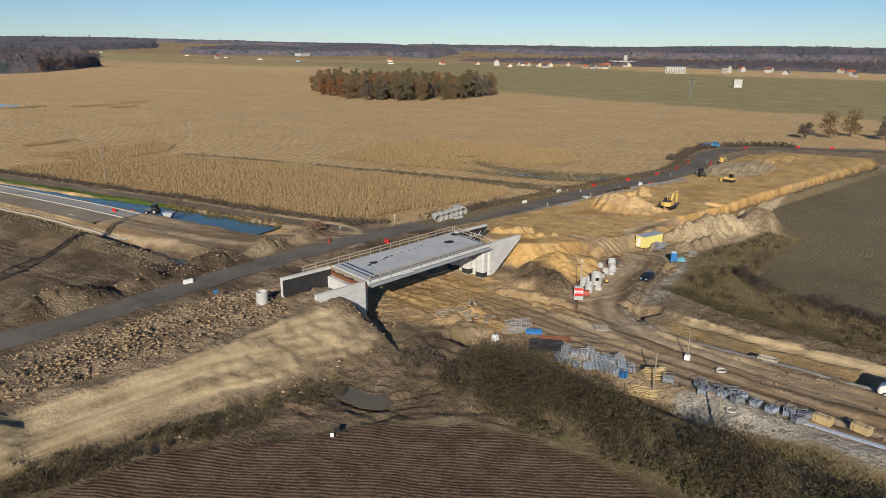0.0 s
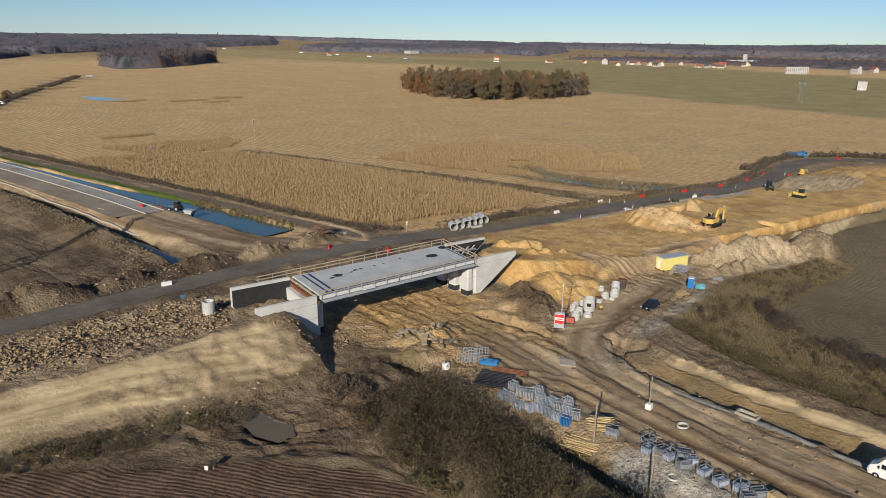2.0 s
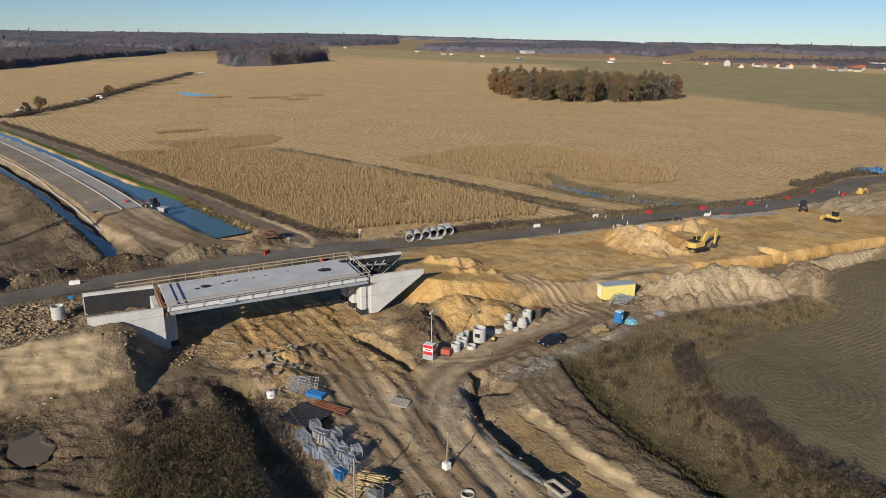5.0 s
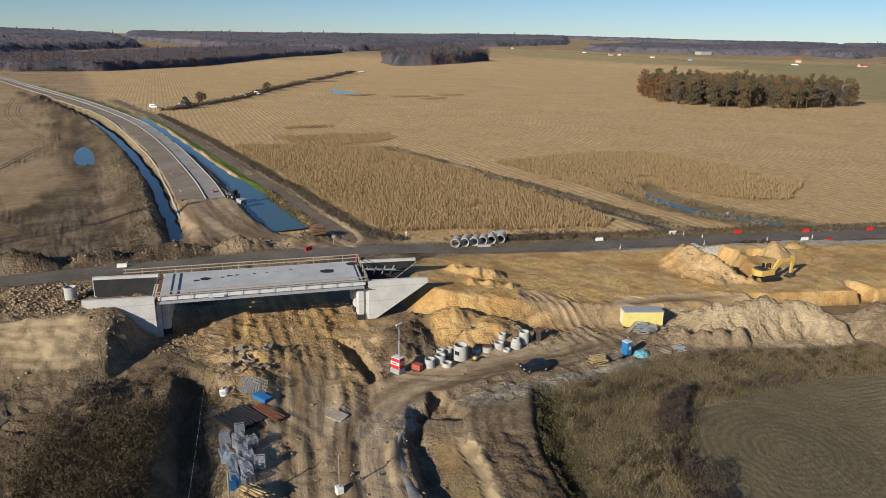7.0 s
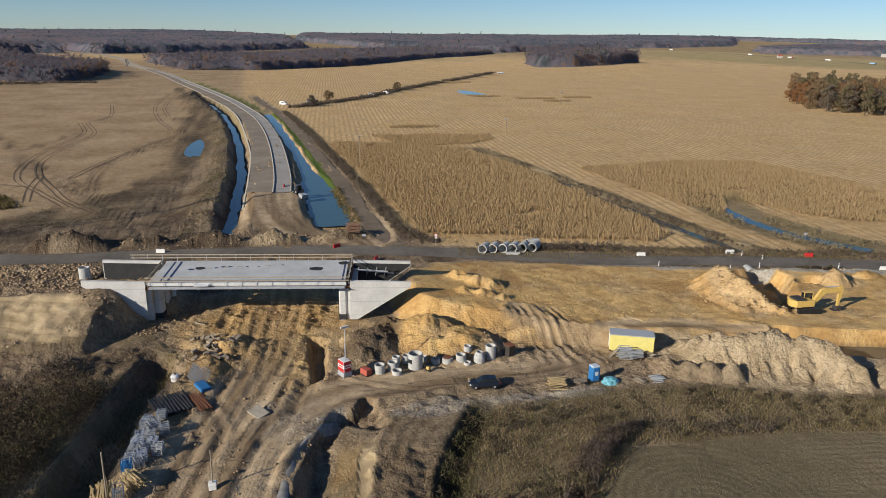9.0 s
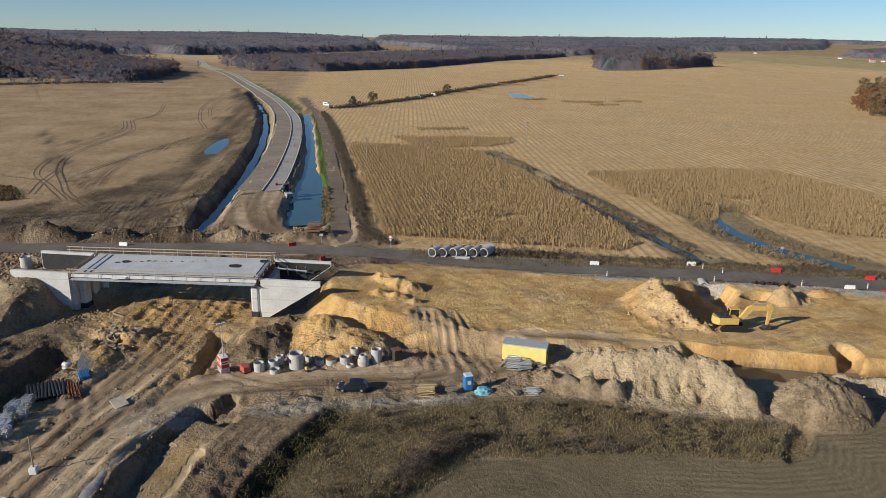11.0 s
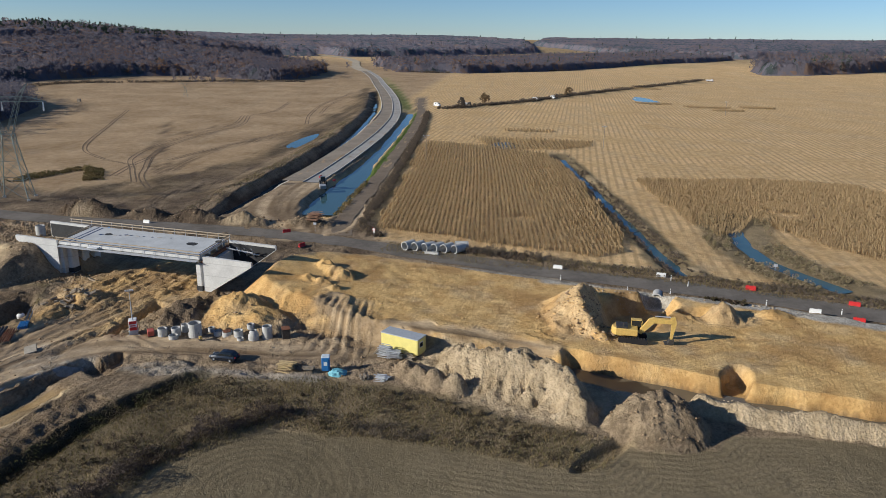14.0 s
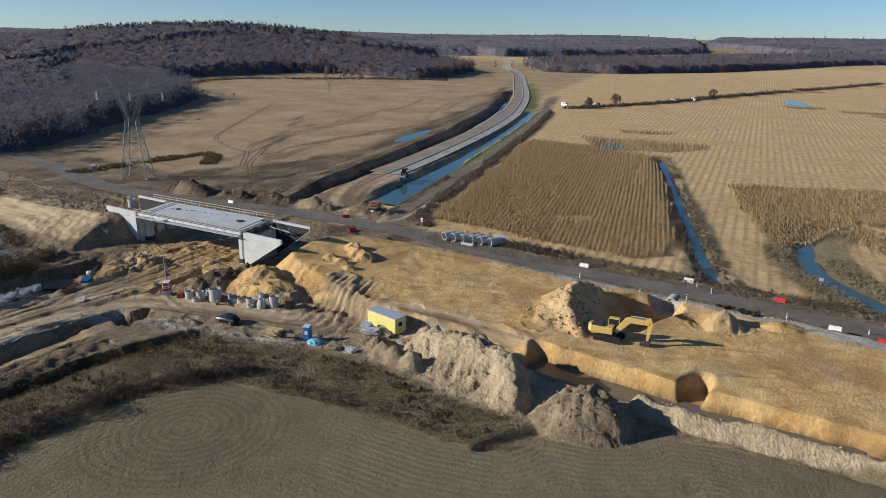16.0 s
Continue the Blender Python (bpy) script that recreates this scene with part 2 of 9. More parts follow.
SAND_TOP = [(-60, 135), (-57, 137), (-54.5, 140), (-51, 146), (-47, 152), (-44, 158), (-41.5, 168), (-39.5, 181), (-35.5, 194), (-29.5, 207), (-25.5, 223), (-22, 233), (-13, 262), (-1, 300), (6, 330),
            (2, 350), (-22, 350), (-40, 334), (-46, 300), (-47, 278), (-53, 250), (-60, 234), (-65, 214), (-67.5, 200), (-71.5, 185), (-76, 168), (-79, 152), (-78, 142), (-74, 137), (-68, 135)]
TRENCH = [(-36.5, 186), (-32.5, 195), (-29.8, 202.5), (-27.2, 211), (-25.2, 220), (-22.5, 231), (-13.5, 260), (-1.5, 300), (7, 330)]
GREY_BERM = [(-24.8, 205.5), (-22.8, 212), (-21.8, 218), (-20.8, 224), (-18.5, 231), (-10.5, 256), (0.5, 294), (9.5, 326)]
S_DITCH = [(-29, 118.5), (-24, 115.5), (-17, 113.5), (-8, 112), (2, 110.5), (20, 107), (60, 99), (300, 42)]
W_DITCH = [(-56, 95), (-48, 92.5), (-38, 90.5), (-28, 89.5), (-14, 87), (0, 83), (20, 77), (60, 66), (300, 6)]
HEDGE_LINE = [(-27, 136), (-20, 131.5), (-13, 128), (-4, 125.5), (8, 122.5), (30, 117), (60, 110), (300, 54)]
FIELD_S = [(-14.5, 150), (-10, 145), (-5, 141.5), (3, 139), (14, 136.5), (40, 130), (90, 118), (700, 0), (700, 700), (70, 396), (20, 372), (14, 335), (-0.5, 294), (-12, 256), (-15.5, 240),
           (-17.4, 226), (-18.8, 214), (-18.5, 207.5), (-15, 204.5), (-13.6, 200), (-14, 193.5), (-9.5, 190), (-9.5, 183), (-12.5, 168), (-13.5, 158)]
PLOUGHED = [(-74, 20), (-66, 36), (-63, 46), (-53, 55), (-45, 64), (-36, 70), (-28, 70.5), (-11, 66), (0, 63.5), (30, 55), (90, 38), (300, -17), (300, -220), (-110, -220)]
GREEN_FIELD = [(-330, 690), (-167, 617), (-16, 567), (40, 535), (420, 420), (900, 900), (500, 1500), (-100, 1290), (-311, 1400), (-640, 1700), (-1000, 1800), (-1300, 1500), (-800, 1100), (-440, 740)]
LOWER = [(-92, 93), (-60, 92), (-52, 96), (-47, 93), (-10, 89), (30, 79), (60, 72), (300, 12), (300, 40), (60, 97), (10, 109), (-8, 111), (-17, 112.5), (-26, 117), (-28, 125), (-27, 140), (-28, 152), (-30, 166), (-38, 170), (-46, 155),
         (-54, 140), (-60, 122), (-72, 124), (-92, 128)]
SITE_W = [(-170, 104), (-132, 105), (-128, 122), (-118, 134), (-108, 150), (-96, 150), (-86, 158), (-80, 150), (-78, 125), (-84, 92), (-92, 82), (-96, 45), (-112, -10), (-150, -60), (-170, -40), (-150, 20), (-138, 55), (-135, 85), (-150, 98)]
LANE_A = [(-104, 117), (-84, 113.5), (-72, 112.3), (-59, 110), (-40, 106), (-27, 102), (-19, 100), (10, 93), (60, 82), (300, 23)]
LANE_B = [(-43, 166), (-39, 158), (-36.5, 148), (-37, 137), (-36.5, 127), (-35, 118), (-30, 110.5), (-22, 107), (-10, 104), (10, 100), (60, 90), (300, 31)]
RUT_FAN = [(-54, 152.5), (-48, 152.5), (-42, 153), (-36, 153.5), (-33, 151)]
SPOIL_RIDGE = [(-36.5, 171.5), (-32, 174.5), (-30, 179), (-29.3, 183.5), (-26, 187.2), (-21.5, 189.5)]
SAND_RIDGE_A = [(-72, 143.5), (-68.5, 144.8), (-65.5, 147.5), (-63, 150.5), (-60, 152)]
SAND_RIDGE_B = [(-64, 141), (-61, 143), (-59, 146.5), (-56.5, 149.5), (-53, 150)]
PIT_RIDGE = [(-63, 196), (-59, 193.4), (-54, 191.8), (-49.5, 192), (-45.5, 193.6), (-41.5, 196)]
PIT = [(-62, 198), (-65, 203), (-65.5, 209), (-61, 210), (-55, 206.5), (-49, 203.5), (-46, 198.5), (-50, 197), (-56, 196.8)]
PADWEST = [(-66, 36), (-61, 60), (-57, 78), (-60, 92), (-52, 95), (-40, 90), (-31, 78), (-25, 71.5), (-36, 70), (-46, 64), (-54, 55), (-64, 46)]


def hill(x, y, cx, cy, rx, ry, top, turn=0.0, sharp=1.0):
    c, s = math.cos(radians(turn)), math.sin(radians(turn))
    u, v = (c * (x - cx) + s * (y - cy)) / rx, (-s * (x - cx) + c * (y - cy)) / ry
    r = np.sqrt(u * u + v * v)
    return top * np.clip(1 - r ** sharp, 0, 1)


def ground(x, y):
    """Height of the ground on arrays of places."""
    x, y = np.asarray(x, dtype=float), np.asarray(y, dtype=float)
    far = np.hypot(x + 60, y - 150)
    h = 0.35 + 0.12 * fbm(x, y, 30, 3, 3) + step(350, 1600, far) * 2.2 * fbm(x, y, 420, 8, 3)
    # rising country towards the horizon
    east = step(0.55, 0.98, y / np.maximum(np.hypot(x, y), 1))
    rise = step(1300, 4600, far)
    h = h + rise * (56 - 20 * east + 7 * fbm(x, y, 900, 5, 2))
    h = h + 50 * np.exp(-((x + 1050) / 430) ** 2 - ((y + 560) / 330) ** 2)
    h = h + 10 * np.exp(-((x + 1180) / 230) ** 2 - ((y - 720) / 230) ** 2)
    # old road lies flat
    d, s, side = line_dist(x, y, OLD_ROAD)
    h = h + (0.4 - h) * step(14, 5, d) * step(1200, 400, far)
    # new road on a low bank between its ditches
    d, s, side = line_dist(x, y, NEW_ROAD)
    bank = np.maximum(h, 1.25 - np.maximum(d - 9.3, 0) * 0.45)
    h = np.where(s > 0.5, bank, h + (np.minimum(bank, 0.8) - h) * step(20, 6, d))
    ragged = 0.7 * vnoise(x, y, 3.2, 11)
    d, s, side = line_dist(x, y, WATER_R)
    wide = 1.3 + 3.2 * step(100, 25, s)
    h = np.minimum(h, -0.85 + np.maximum(d + ragged - wide, 0) * 0.75)
    d, s, side = line_dist(x, y, WATER_L)
    h = h + (1.8 + 0.5 * vnoise(x, y, 14, 12)) * step(17, 6, d) * step(2.0, 5, d) * step(10, 34, s) * np.where(side > 0, 1, 0)
    h = np.minimum(h, -1.9 + np.maximum(d + ragged * 0.6 - 1.0, 0) * np.where(side > 0, 1.15, 0.72))
    for row, deep, wide in ((MID_DITCH, -0.7, 0.8), (MARSH, -0.25, 1.7)):
        d, s, side = line_dist(x, y, row)
        h = np.minimum(h, deep + np.maximum(d + ragged - wide, 0) * 0.4)
    # hollows that hold water in the fields
    for cx, cy, rx, ry in ((-272, 86, 36, 6), (-271, 180, 14, 8), (-560, 300, 45, 10), (-52, 68.5, 5.5, 2.4)):
        h = h - 0.75 * np.exp(-((x - cx) / rx) ** 2 - ((y - cy) / ry) ** 2)
    # west embankment
    d = poly_dist(x, y, EMB_TOP)
    flank = 0.45 * vnoise(x, y, 9, 21) * step(0, 4, d) * step(14, 8, d)
    face = np.maximum(d + flank * 0.35, 0)
    face = face - 0.85 * step(3.0, 3.7, face) * step(84, 78, y) + 0.25 * step(0.0, 0.5, face)
    emb = 4.65 - face * (0.62 + 0.2 * step(70, 94, y) + 0.25 * step(-84, -92, x + (y - 60) * 0.15))
    clods = step(2, -3, d) * step(-70, -76, x + (y - 60) * 0.12)
    emb = emb + step(1, 4, d) * step(78, 82, y) * (0.5 * fbm(x, y, 2.2, 35, 3) - 0.4 * np.abs(fbm(x, y, 1.4, 36, 2)))
    emb = emb - 4.2 * step(84.5, 88, y) * step(-70.7, -69.7, x)
    emb = emb + clods * (0.45 * np.abs(fbm(x, y, 2.3, 31, 3)) - 0.1) + 0.25 * step(1, -1, d) * fbm(x, y, 6, 33, 2)
    h = np.maximum(h, emb)
    u, v = 0.2045 * (x + 67.4) + 0.9789 * (y - 91.2), -0.9789 * (x + 67.4) + 0.2045 * (y - 91.2)
    banked = 6.2 - np.maximum(u + 6.6 + 0.5 * vnoise(x, y, 2.0, 37), 0) * 0.95 - np.maximum(-12 - u, 0) * 0.1 - np.maximum(-v - 1.0, 0) * 0.4 - np.maximum(v + 0.1, 0) * 1.5
    h = np.maximum(h, np.where(u > -34, banked + 0.22 * fbm(x, y, 1.6, 38, 3), h))
    # sand fill east of the bridge, falling away from the abutment
    d = poly_dist(x, y, SAND_TOP)
    top = np.interp(y, [120, 136, 147, 160, 180, 210, 260, 345], [4.7, 4.5, 3.6, 2.7, 2.0, 1.8, 1.5, 0.8])
    crumble = 0.5 * fbm(x, y, 4, 41, 3)
    sand = top - np.maximum(d + crumble * 0.6, 0) * np.interp(y, [120, 140, 170, 186], [0.62, 0.7, 1.0, 2.4])
    north = step(-62, -68, x + (y - 150) * -0.13) * step(140, 160, y)
    sand = np.where(d > 0, top - np.maximum(d, 0) * (0.9 - 0.3 * north), sand)
    sand = sand + step(1, -2, d) * (0.1 * fbm(x, y, 5, 43, 3))
    h = np.maximum(h, sand)
    # dug ground under and before the bridge
    d = poly_dist(x, y, LOWER)
    h = h + step(3, -3, d) * step(1.5, 0.6, h) * (-0.15 + 0.18 * fbm(x, y, 5, 51, 4) - 0.2 * step(-40, -60, x))
    d = poly_dist(x, y, [(-56, 115.6), (-55, 119), (-39.5, 116.8), (-39.5, 114.8)]) + 0.25 * vnoise(x, y, 1.5, 53)
    h = np.minimum(h, np.where(d < 2, -2.0 + np.maximum(d + 0.9, 0) * 2.3, 99))
    ruts = vnoise(x * 0.13 + y * 0.02, (y + x * 0.12) * 1.15, 1.0, 55) + 0.6 * vnoise(x * 0.3, (y + x * 0.12) * 2.2, 1.0, 57)
    h = h + step(2, -3, d) * step(1.5, 0.6, h) * 0.05 * ruts * step(126, 112, y)
    # driven lanes are smoothed
    for row, half, lev in ((LANE_A, 4.6, 0.05), (LANE_B, 4.0, 0.3)):
        d, s, side = line_dist(x, y, row)
        h = h + (lev + 0.05 * fbm(x, y, 9, 58, 2) - h) * step(half + 1.5, half - 1, d) * step(2.2, 1.2, h)
    # ditches
    d, s, side = line_dist(x, y, S_DITCH)
    cliff = d - 4.6 + 1.0 * vnoise(x, y, 2.6, 65) + 0.5 * vnoise(x, y, 1.1, 66)
    south = -1.7 + np.where(side > 0, np.maximum(d - 1.6, 0) * 0.14 + np.clip(cliff, 0, 0.8) * 1.9 + np.maximum(d - 7.5, 0) * 0.3, np.maximum(d - 1.0, 0) * 1.5)
    h = np.minimum(h, south + 0.3 * fbm(x, y, 3, 61, 3))
    h = np.where((side > 0) & (s > 1), np.maximum(h, (1.0 - np.abs(d - 9.5) * 0.25) * step(1, 10, s) - 0.3), h)
    d, s, side = line_dist(x, y, W_DITCH)
    h = np.minimum(h, -2.2 + np.maximum(np.where(side > 0, (d - 1.2) * 0.6, (d - 1.3) * 1.5), 0) + 0.25 * fbm(x, y, 3, 63, 3) + 3 * step(6, 0, s))
    d, s, side = line_dist(x, y, HEDGE_LINE)
    h = np.minimum(h, -1.2 + np.maximum(d - 0.5, 0) * 0.85)
    # spoil heaps and berms
    rough = 0.5 * fbm(x, y, 3.4, 71, 4) + 0.75 * (0.35 - np.abs(fbm(x, y, 1.7, 75, 3)))
    ridge = 0.35 * np.abs(vnoise(x * 0.9 + y * 0.35, y * 0.12, 1.5, 73))
    for cx, cy, rx, ry, top, turn in ((-29.2, 167.3, 2.0, 1.9, 2.3, 0), (-27.8, 170, 1.9, 1.8, 2.5, 0), (-26.6, 172.8, 2.0, 1.8, 2.6, 0), (-31.5, 165.5, 2.6, 2, 1.8, 30), (-19.4, 198.6, 5.4, 6.2, 4.6, 0), (-18, 201, 3.4, 3.6, 3.7, 0),
                                      (-49, 190.2, 7, 4.2, 3.6, 150), (-55, 216.5, 5, 4.0, 3.6, 100), (-57, 226, 5.5, 2.6, 2.7, 100), 
                                      (-50.5, 134, 8, 6.5, 4.5, 60), (-47, 138, 7, 5, 2.9, 80), (-50, 125, 5.5, 4, 2.6, 30), (-117, 68, 9, 5.5, 4.0, 80), (-114, 72, 5, 4, 3.4, 40), (-117, 84, 6, 3.0, 2.6, 100), (-114, 99, 8, 3, 3.1, 80),
                                      (-112, 112.5, 6.5, 2.6, 3.0, 90), (-112.5, 129, 8, 3, 2.2, 95), (-79, 34, 6, 4, 6.3, 0), (-83, 27, 7, 5, 6.0, 40), (-38, 285, 24, 13, 3.0, 70), (-30, 320, 25, 10, 2.2, 80), (-52, 127.5, 6, 3.2, 3.0, 150), (-47, 124, 4, 2.6, 2.6, 150), (-55, 103, 6, 3, 1.1, 70), (-50, 99, 5, 2.6, 1.0, 40), (-52.5, 147, 4, 2, 3.7, 60)):
        hp = hill(x, y, cx, cy, rx * 1.05, ry * 1.05, 1, turn, 1.25 if top > 4 and rx > 7 else 1.9)
        h = np.where(hp > 0, np.maximum(h, h * (1 - np.minimum(hp * 3, 1)) + 0.3 + (top - 0.3) * hp + (rough + ridge) * np.minimum(hp * 2.5, 1) * min(1, top / 3) * (0.35 if -56 < cx < -44 and 130 < cy < 142 else 1.0)), h)
    d, s, side = line_dist(x, y, SPOIL_RIDGE)
    crest = np.interp(s, [0, 5, 9, 14, 19, 24], [2.4, 4.2, 5.2, 5.7, 5.0, 3.0]) + 0.55 * vnoise(s, s * 0, 2.1, 74) + 1.0 * (0.3 - np.abs(fbm(x, y, 1.5, 76, 3)))
    gully = np.abs(vnoise(s, s * 0 + np.sign(side) * 40, 1.5, 78)) + 0.5 * np.abs(vnoise(s, s * 0 + np.sign(side) * 17, 0.7, 79))
    near_s = np.where(side < 0, 0.86, 1.0)
    h = np.maximum(h, crest - np.maximum(d - 0.8, 0) * near_s - gully * 1.5 * step(0.3, 3.0, d) * step(9, 4, d))
    for row, tops, seed in ((SAND_RIDGE_A, [3.4, 5.0, 4.6, 5.1, 4.4, 2.6], 87), (SAND_RIDGE_B, [3.0, 4.4, 4.7, 4.0, 3.9, 2.4], 88)):
        d, s, side = line_dist(x, y, row)
        crest = np.interp(s, [0, 2.5, 5, 8, 11, 14], tops) + 0.5 * vnoise(s, s * 0, 1.5, seed) + 0.6 * (0.3 - np.abs(fbm(x, y, 1.4, seed + 5, 3)))
        h = np.maximum(h, crest - np.maximum(d + 0.5 * vnoise(x, y, 1.8, seed + 7) - 0.5, 0) * np.where(side > 0, 1.1, 0.55))
    d, s, side = line_dist(x, y, PIT_RIDGE)
    crest = np.interp(s, [0, 4, 9, 14, 18, 23], [3.0, 5.4, 6.3, 5.6, 3.8, 2.2]) + 0.45 * vnoise(s, s * 0, 1.8, 84) + 0.7 * (0.3 - np.abs(fbm(x, y, 1.6, 85, 3)))
    h = np.maximum(h, crest - np.maximum(d - 0.4, 0) * np.where(side > 0, 1.15, 0.72) - 0.9 * np.abs(vnoise(s, s * 0 + np.sign(side) * 30, 1.7, 86)) * step(0.3, 2.5, d) * step(8, 4, d))
    d, s, side = line_dist(x, y, GREY_BERM)
    lump = 0.5 + 0.5 * vnoise(s, s * 0, 4.5, 77)
    h = np.maximum(h, 2.2 + 0.5 * lump + 0.35 * fbm(x, y, 1.8, 79, 3) - np.maximum(d - 0.7, 0) * (1.15 + 0.4 * lump + 0.4 * np.abs(vnoise(s, s * 0 + np.sign(side) * 5, 1.3, 80))))
    d, s, side = line_dist(x, y, TRENCH)
    h = np.minimum(h, -1.1 + np.maximum(d + 0.4 * vnoise(x, y, 2.5, 81) - 2.6, 0) * 3.2 + 4 * step(4, 0, s))
    # digger's pit by the culvert
    d = poly_dist(x, y, PIT) + 0.5 * vnoise(x, y, 2.2, 83)
    h = np.minimum(h, np.where(d < 3, -2.0 + np.maximum(d + 1.0, 0) * 1.9, 99))
    h = np.minimum(h, np.where(hill(x, y, -65.8, 208, 3.6, 3.2, 1) > 0, 1.6 - 3.2 * np.minimum(hill(x, y, -65.8, 208, 3.6, 3.2, 1) * 2.5, 1), 99))
    for cx, cy, rx, ry, turn, deep in ((-31.5, 212, 5.0, 2.2, -20, -0.9), (-57.5, 213.3, 3.6, 2.2, 100, 0.0), (-12.5, 191, 1.4, 6, 45, -0.4)):
        hp = hill(x, y, cx, cy, rx, ry, 1, turn)
        h = np.where(hp > 0, np.minimum(h, h + (deep - h) * np.minimum(hp * 3.2, 1)), h)
    d, s, side = line_dist(x, y, OLD_ROAD)
    h = h + (0.4 - h) * step(6.5, 4.0, d) * step(900, 500, far)
    return h


def height(x, y):
    return float(ground(np.array([x]), np.array([y]))[0])


def spread(lo, hi, gap, out_lo, out_hi, grow=1.075):
    mid = list(np.arange(lo, hi + gap / 2, gap))
    a, g = [], gap
    v = mid[-1]
    while v < out_hi:
        g *= grow
        v += g
        a.append(v)
    b, g = [], gap
    v = mid[0]
    while v > out_lo:
        g *= grow
        v -= g
        b.append(v)
    return np.array(b[::-1] + mid + a)


gx = spread(-92, -6, 0.36, -6200, 3500, 1.06)
gy = spread(62, 222, 0.36, -3500, 6200, 1.06)
GX, GY = np.meshgrid(gx, gy)
GZ = ground(GX, GY)

# -------- which soil lies where
wob = 1.5 * fbm(GX, GY, 9, 91, 4) + 0.7 * fbm(GX, GY, 1.9, 92, 2)
wob_s = 0.8 * fbm(GX, GY, 4, 93, 3)


def area(pts, soft=1.5, wobble=1.0):
    soft = soft * 0.5
    return step(soft, -soft, poly_dist(GX, GY, pts) + wob * wobble)


def strip(pts, half, soft=1.0, wobble=0.6):
    soft = soft * 0.6
    return step(half + soft, half - soft, line_dist(GX, GY, pts)[0] + wob * wobble)


slope = np.hypot(*np.gradient(GZ, gy, gx))
far_m = np.hypot(GX + 60, GY - 150)
dirt = np.maximum.reduce([area(SITE_W, 3), area(LOWER), area(PADWEST), strip(OLD_ROAD, 7.5, 2), strip(SIDE_ROAD, 5, 1.5), strip(WATER_L, 7, 3), strip(NEW_ROAD[:5], 10, 2), strip(NEW_ROAD, 10, 2) * 0.6, strip([(-126, 113), (-160, 114)], 12, 3)])
dirt = np.maximum(dirt, area(EMB_TOP, 1.5))
dirt = np.maximum(dirt, strip([(-117, 84), (-150, 80), (-200, 92), (-260, 97)], 5, 4, 2) * 0.8)
sand = np.maximum(area(SAND_TOP, 2.5, 0.8), step(5, 3.2, poly_dist(GX, GY, SAND_TOP) + wob * 0.5) * step(128, 131, GY) * step(-68, -60, GX + (GY - 150) * -0.16))
sand = np.maximum(sand, np.minimum(1, hill(GX, GY, -62, 110, 22, 17, 2.2, 20)) * (0.55 + 0.4 * vnoise(GX * 0.3, GY * 1.2, 3, 95)))
sand = np.maximum(sand, strip([(-45, 113), (-36, 116), (-40, 122)], 2.5, 2) * 0.5)
sand = np.maximum(sand, np.clip(hill(GX, GY, -50, 135, 10, 8, 3, 60), 0, 1))
sand = np.minimum(sand, 1)
pale = np.zeros_like(GX)
de = poly_dist(GX, GY, EMB_TOP)
pale = np.maximum(pale, step(-0.8, 0.8, de + wob_s * 0.5) * step(10.5, 8.5, de + wob_s) * step(-95, -80, GX) * step(0.8, 1.6, GZ + 0.3 * wob_s) * step(82.5, 80, GY + 0.6 * wob_s))
ds, ss, sd = line_dist(GX, GY, S_DITCH)
pale = np.maximum(pale, np.where(sd > 0, step(3.7, 4.2, ds + wob_s) * step(6.4, 5.9, ds + wob_s), 0) * step(4, 9, ss))
floor_s = np.where(sd > 0, step(1.0, 1.8, ds) * step(4.6, 4.0, ds + wob_s), 0) * step(2, 8, ss)
bank_dirt = np.where(sd > 0, step(5.8, 6.4, ds + wob_s) * step(16, 14, ds + wob_s), 0) * step(4, 9, ss)
bank_grass = np.where(sd > 0, step(0.5, 1.2, ds) * step(5.0, 4.0, ds + wob_s), 0) * step(4, 9, ss)
pale = pale * np.clip(0.9 + 0.5 * vnoise(GX * 0.1 + GY * 0.1, GZ * 2.6, 1.0, 97) + 0.2 * wob_s + 0.2 * vnoise(GX * 0.9, GY * 0.9, 1.0, 98), 0.3, 1)
dirt = np.maximum(dirt, bank_dirt)
spoil = np.zeros_like(GX)
for cx, cy, rx, ry, turn in ((-28, 182, 16, 8.6, 62), (-34, 172, 8, 6, 20), (-117, 68, 9, 6, 80), (-113, 101, 9, 3.4, 80), (-112, 112, 7, 3.2, 90), (-112.5, 129, 8, 3.3, 95), (-38, 285, 24, 13, 70)):
    spoil = np.maximum(spoil, np.clip(hill(GX, GY, cx, cy, rx, ry, 5, turn) + 0.4 * wob_s, 0, 1))
spoil = np.maximum(spoil, 0.5 * np.clip(hill(GX, GY, -52, 192.5, 12, 5.5, 4, 164), 0, 1) + 0)
spoil = np.maximum(spoil, 0.4 * np.clip(hill(GX, GY, -55, 217.5, 7, 5, 4, 100), 0, 1))
spoil = np.maximum(spoil, strip(GREY_BERM, 2.7, 0.5, 0.2))
spoil = np.maximum(spoil, strip([(-27, 196), (-29, 203), (-27, 208)], 3, 1.5, 0.5))
sand = sand * (1 - 0.85 * np.minimum(spoil, 1) * step(-46, -40, GX))
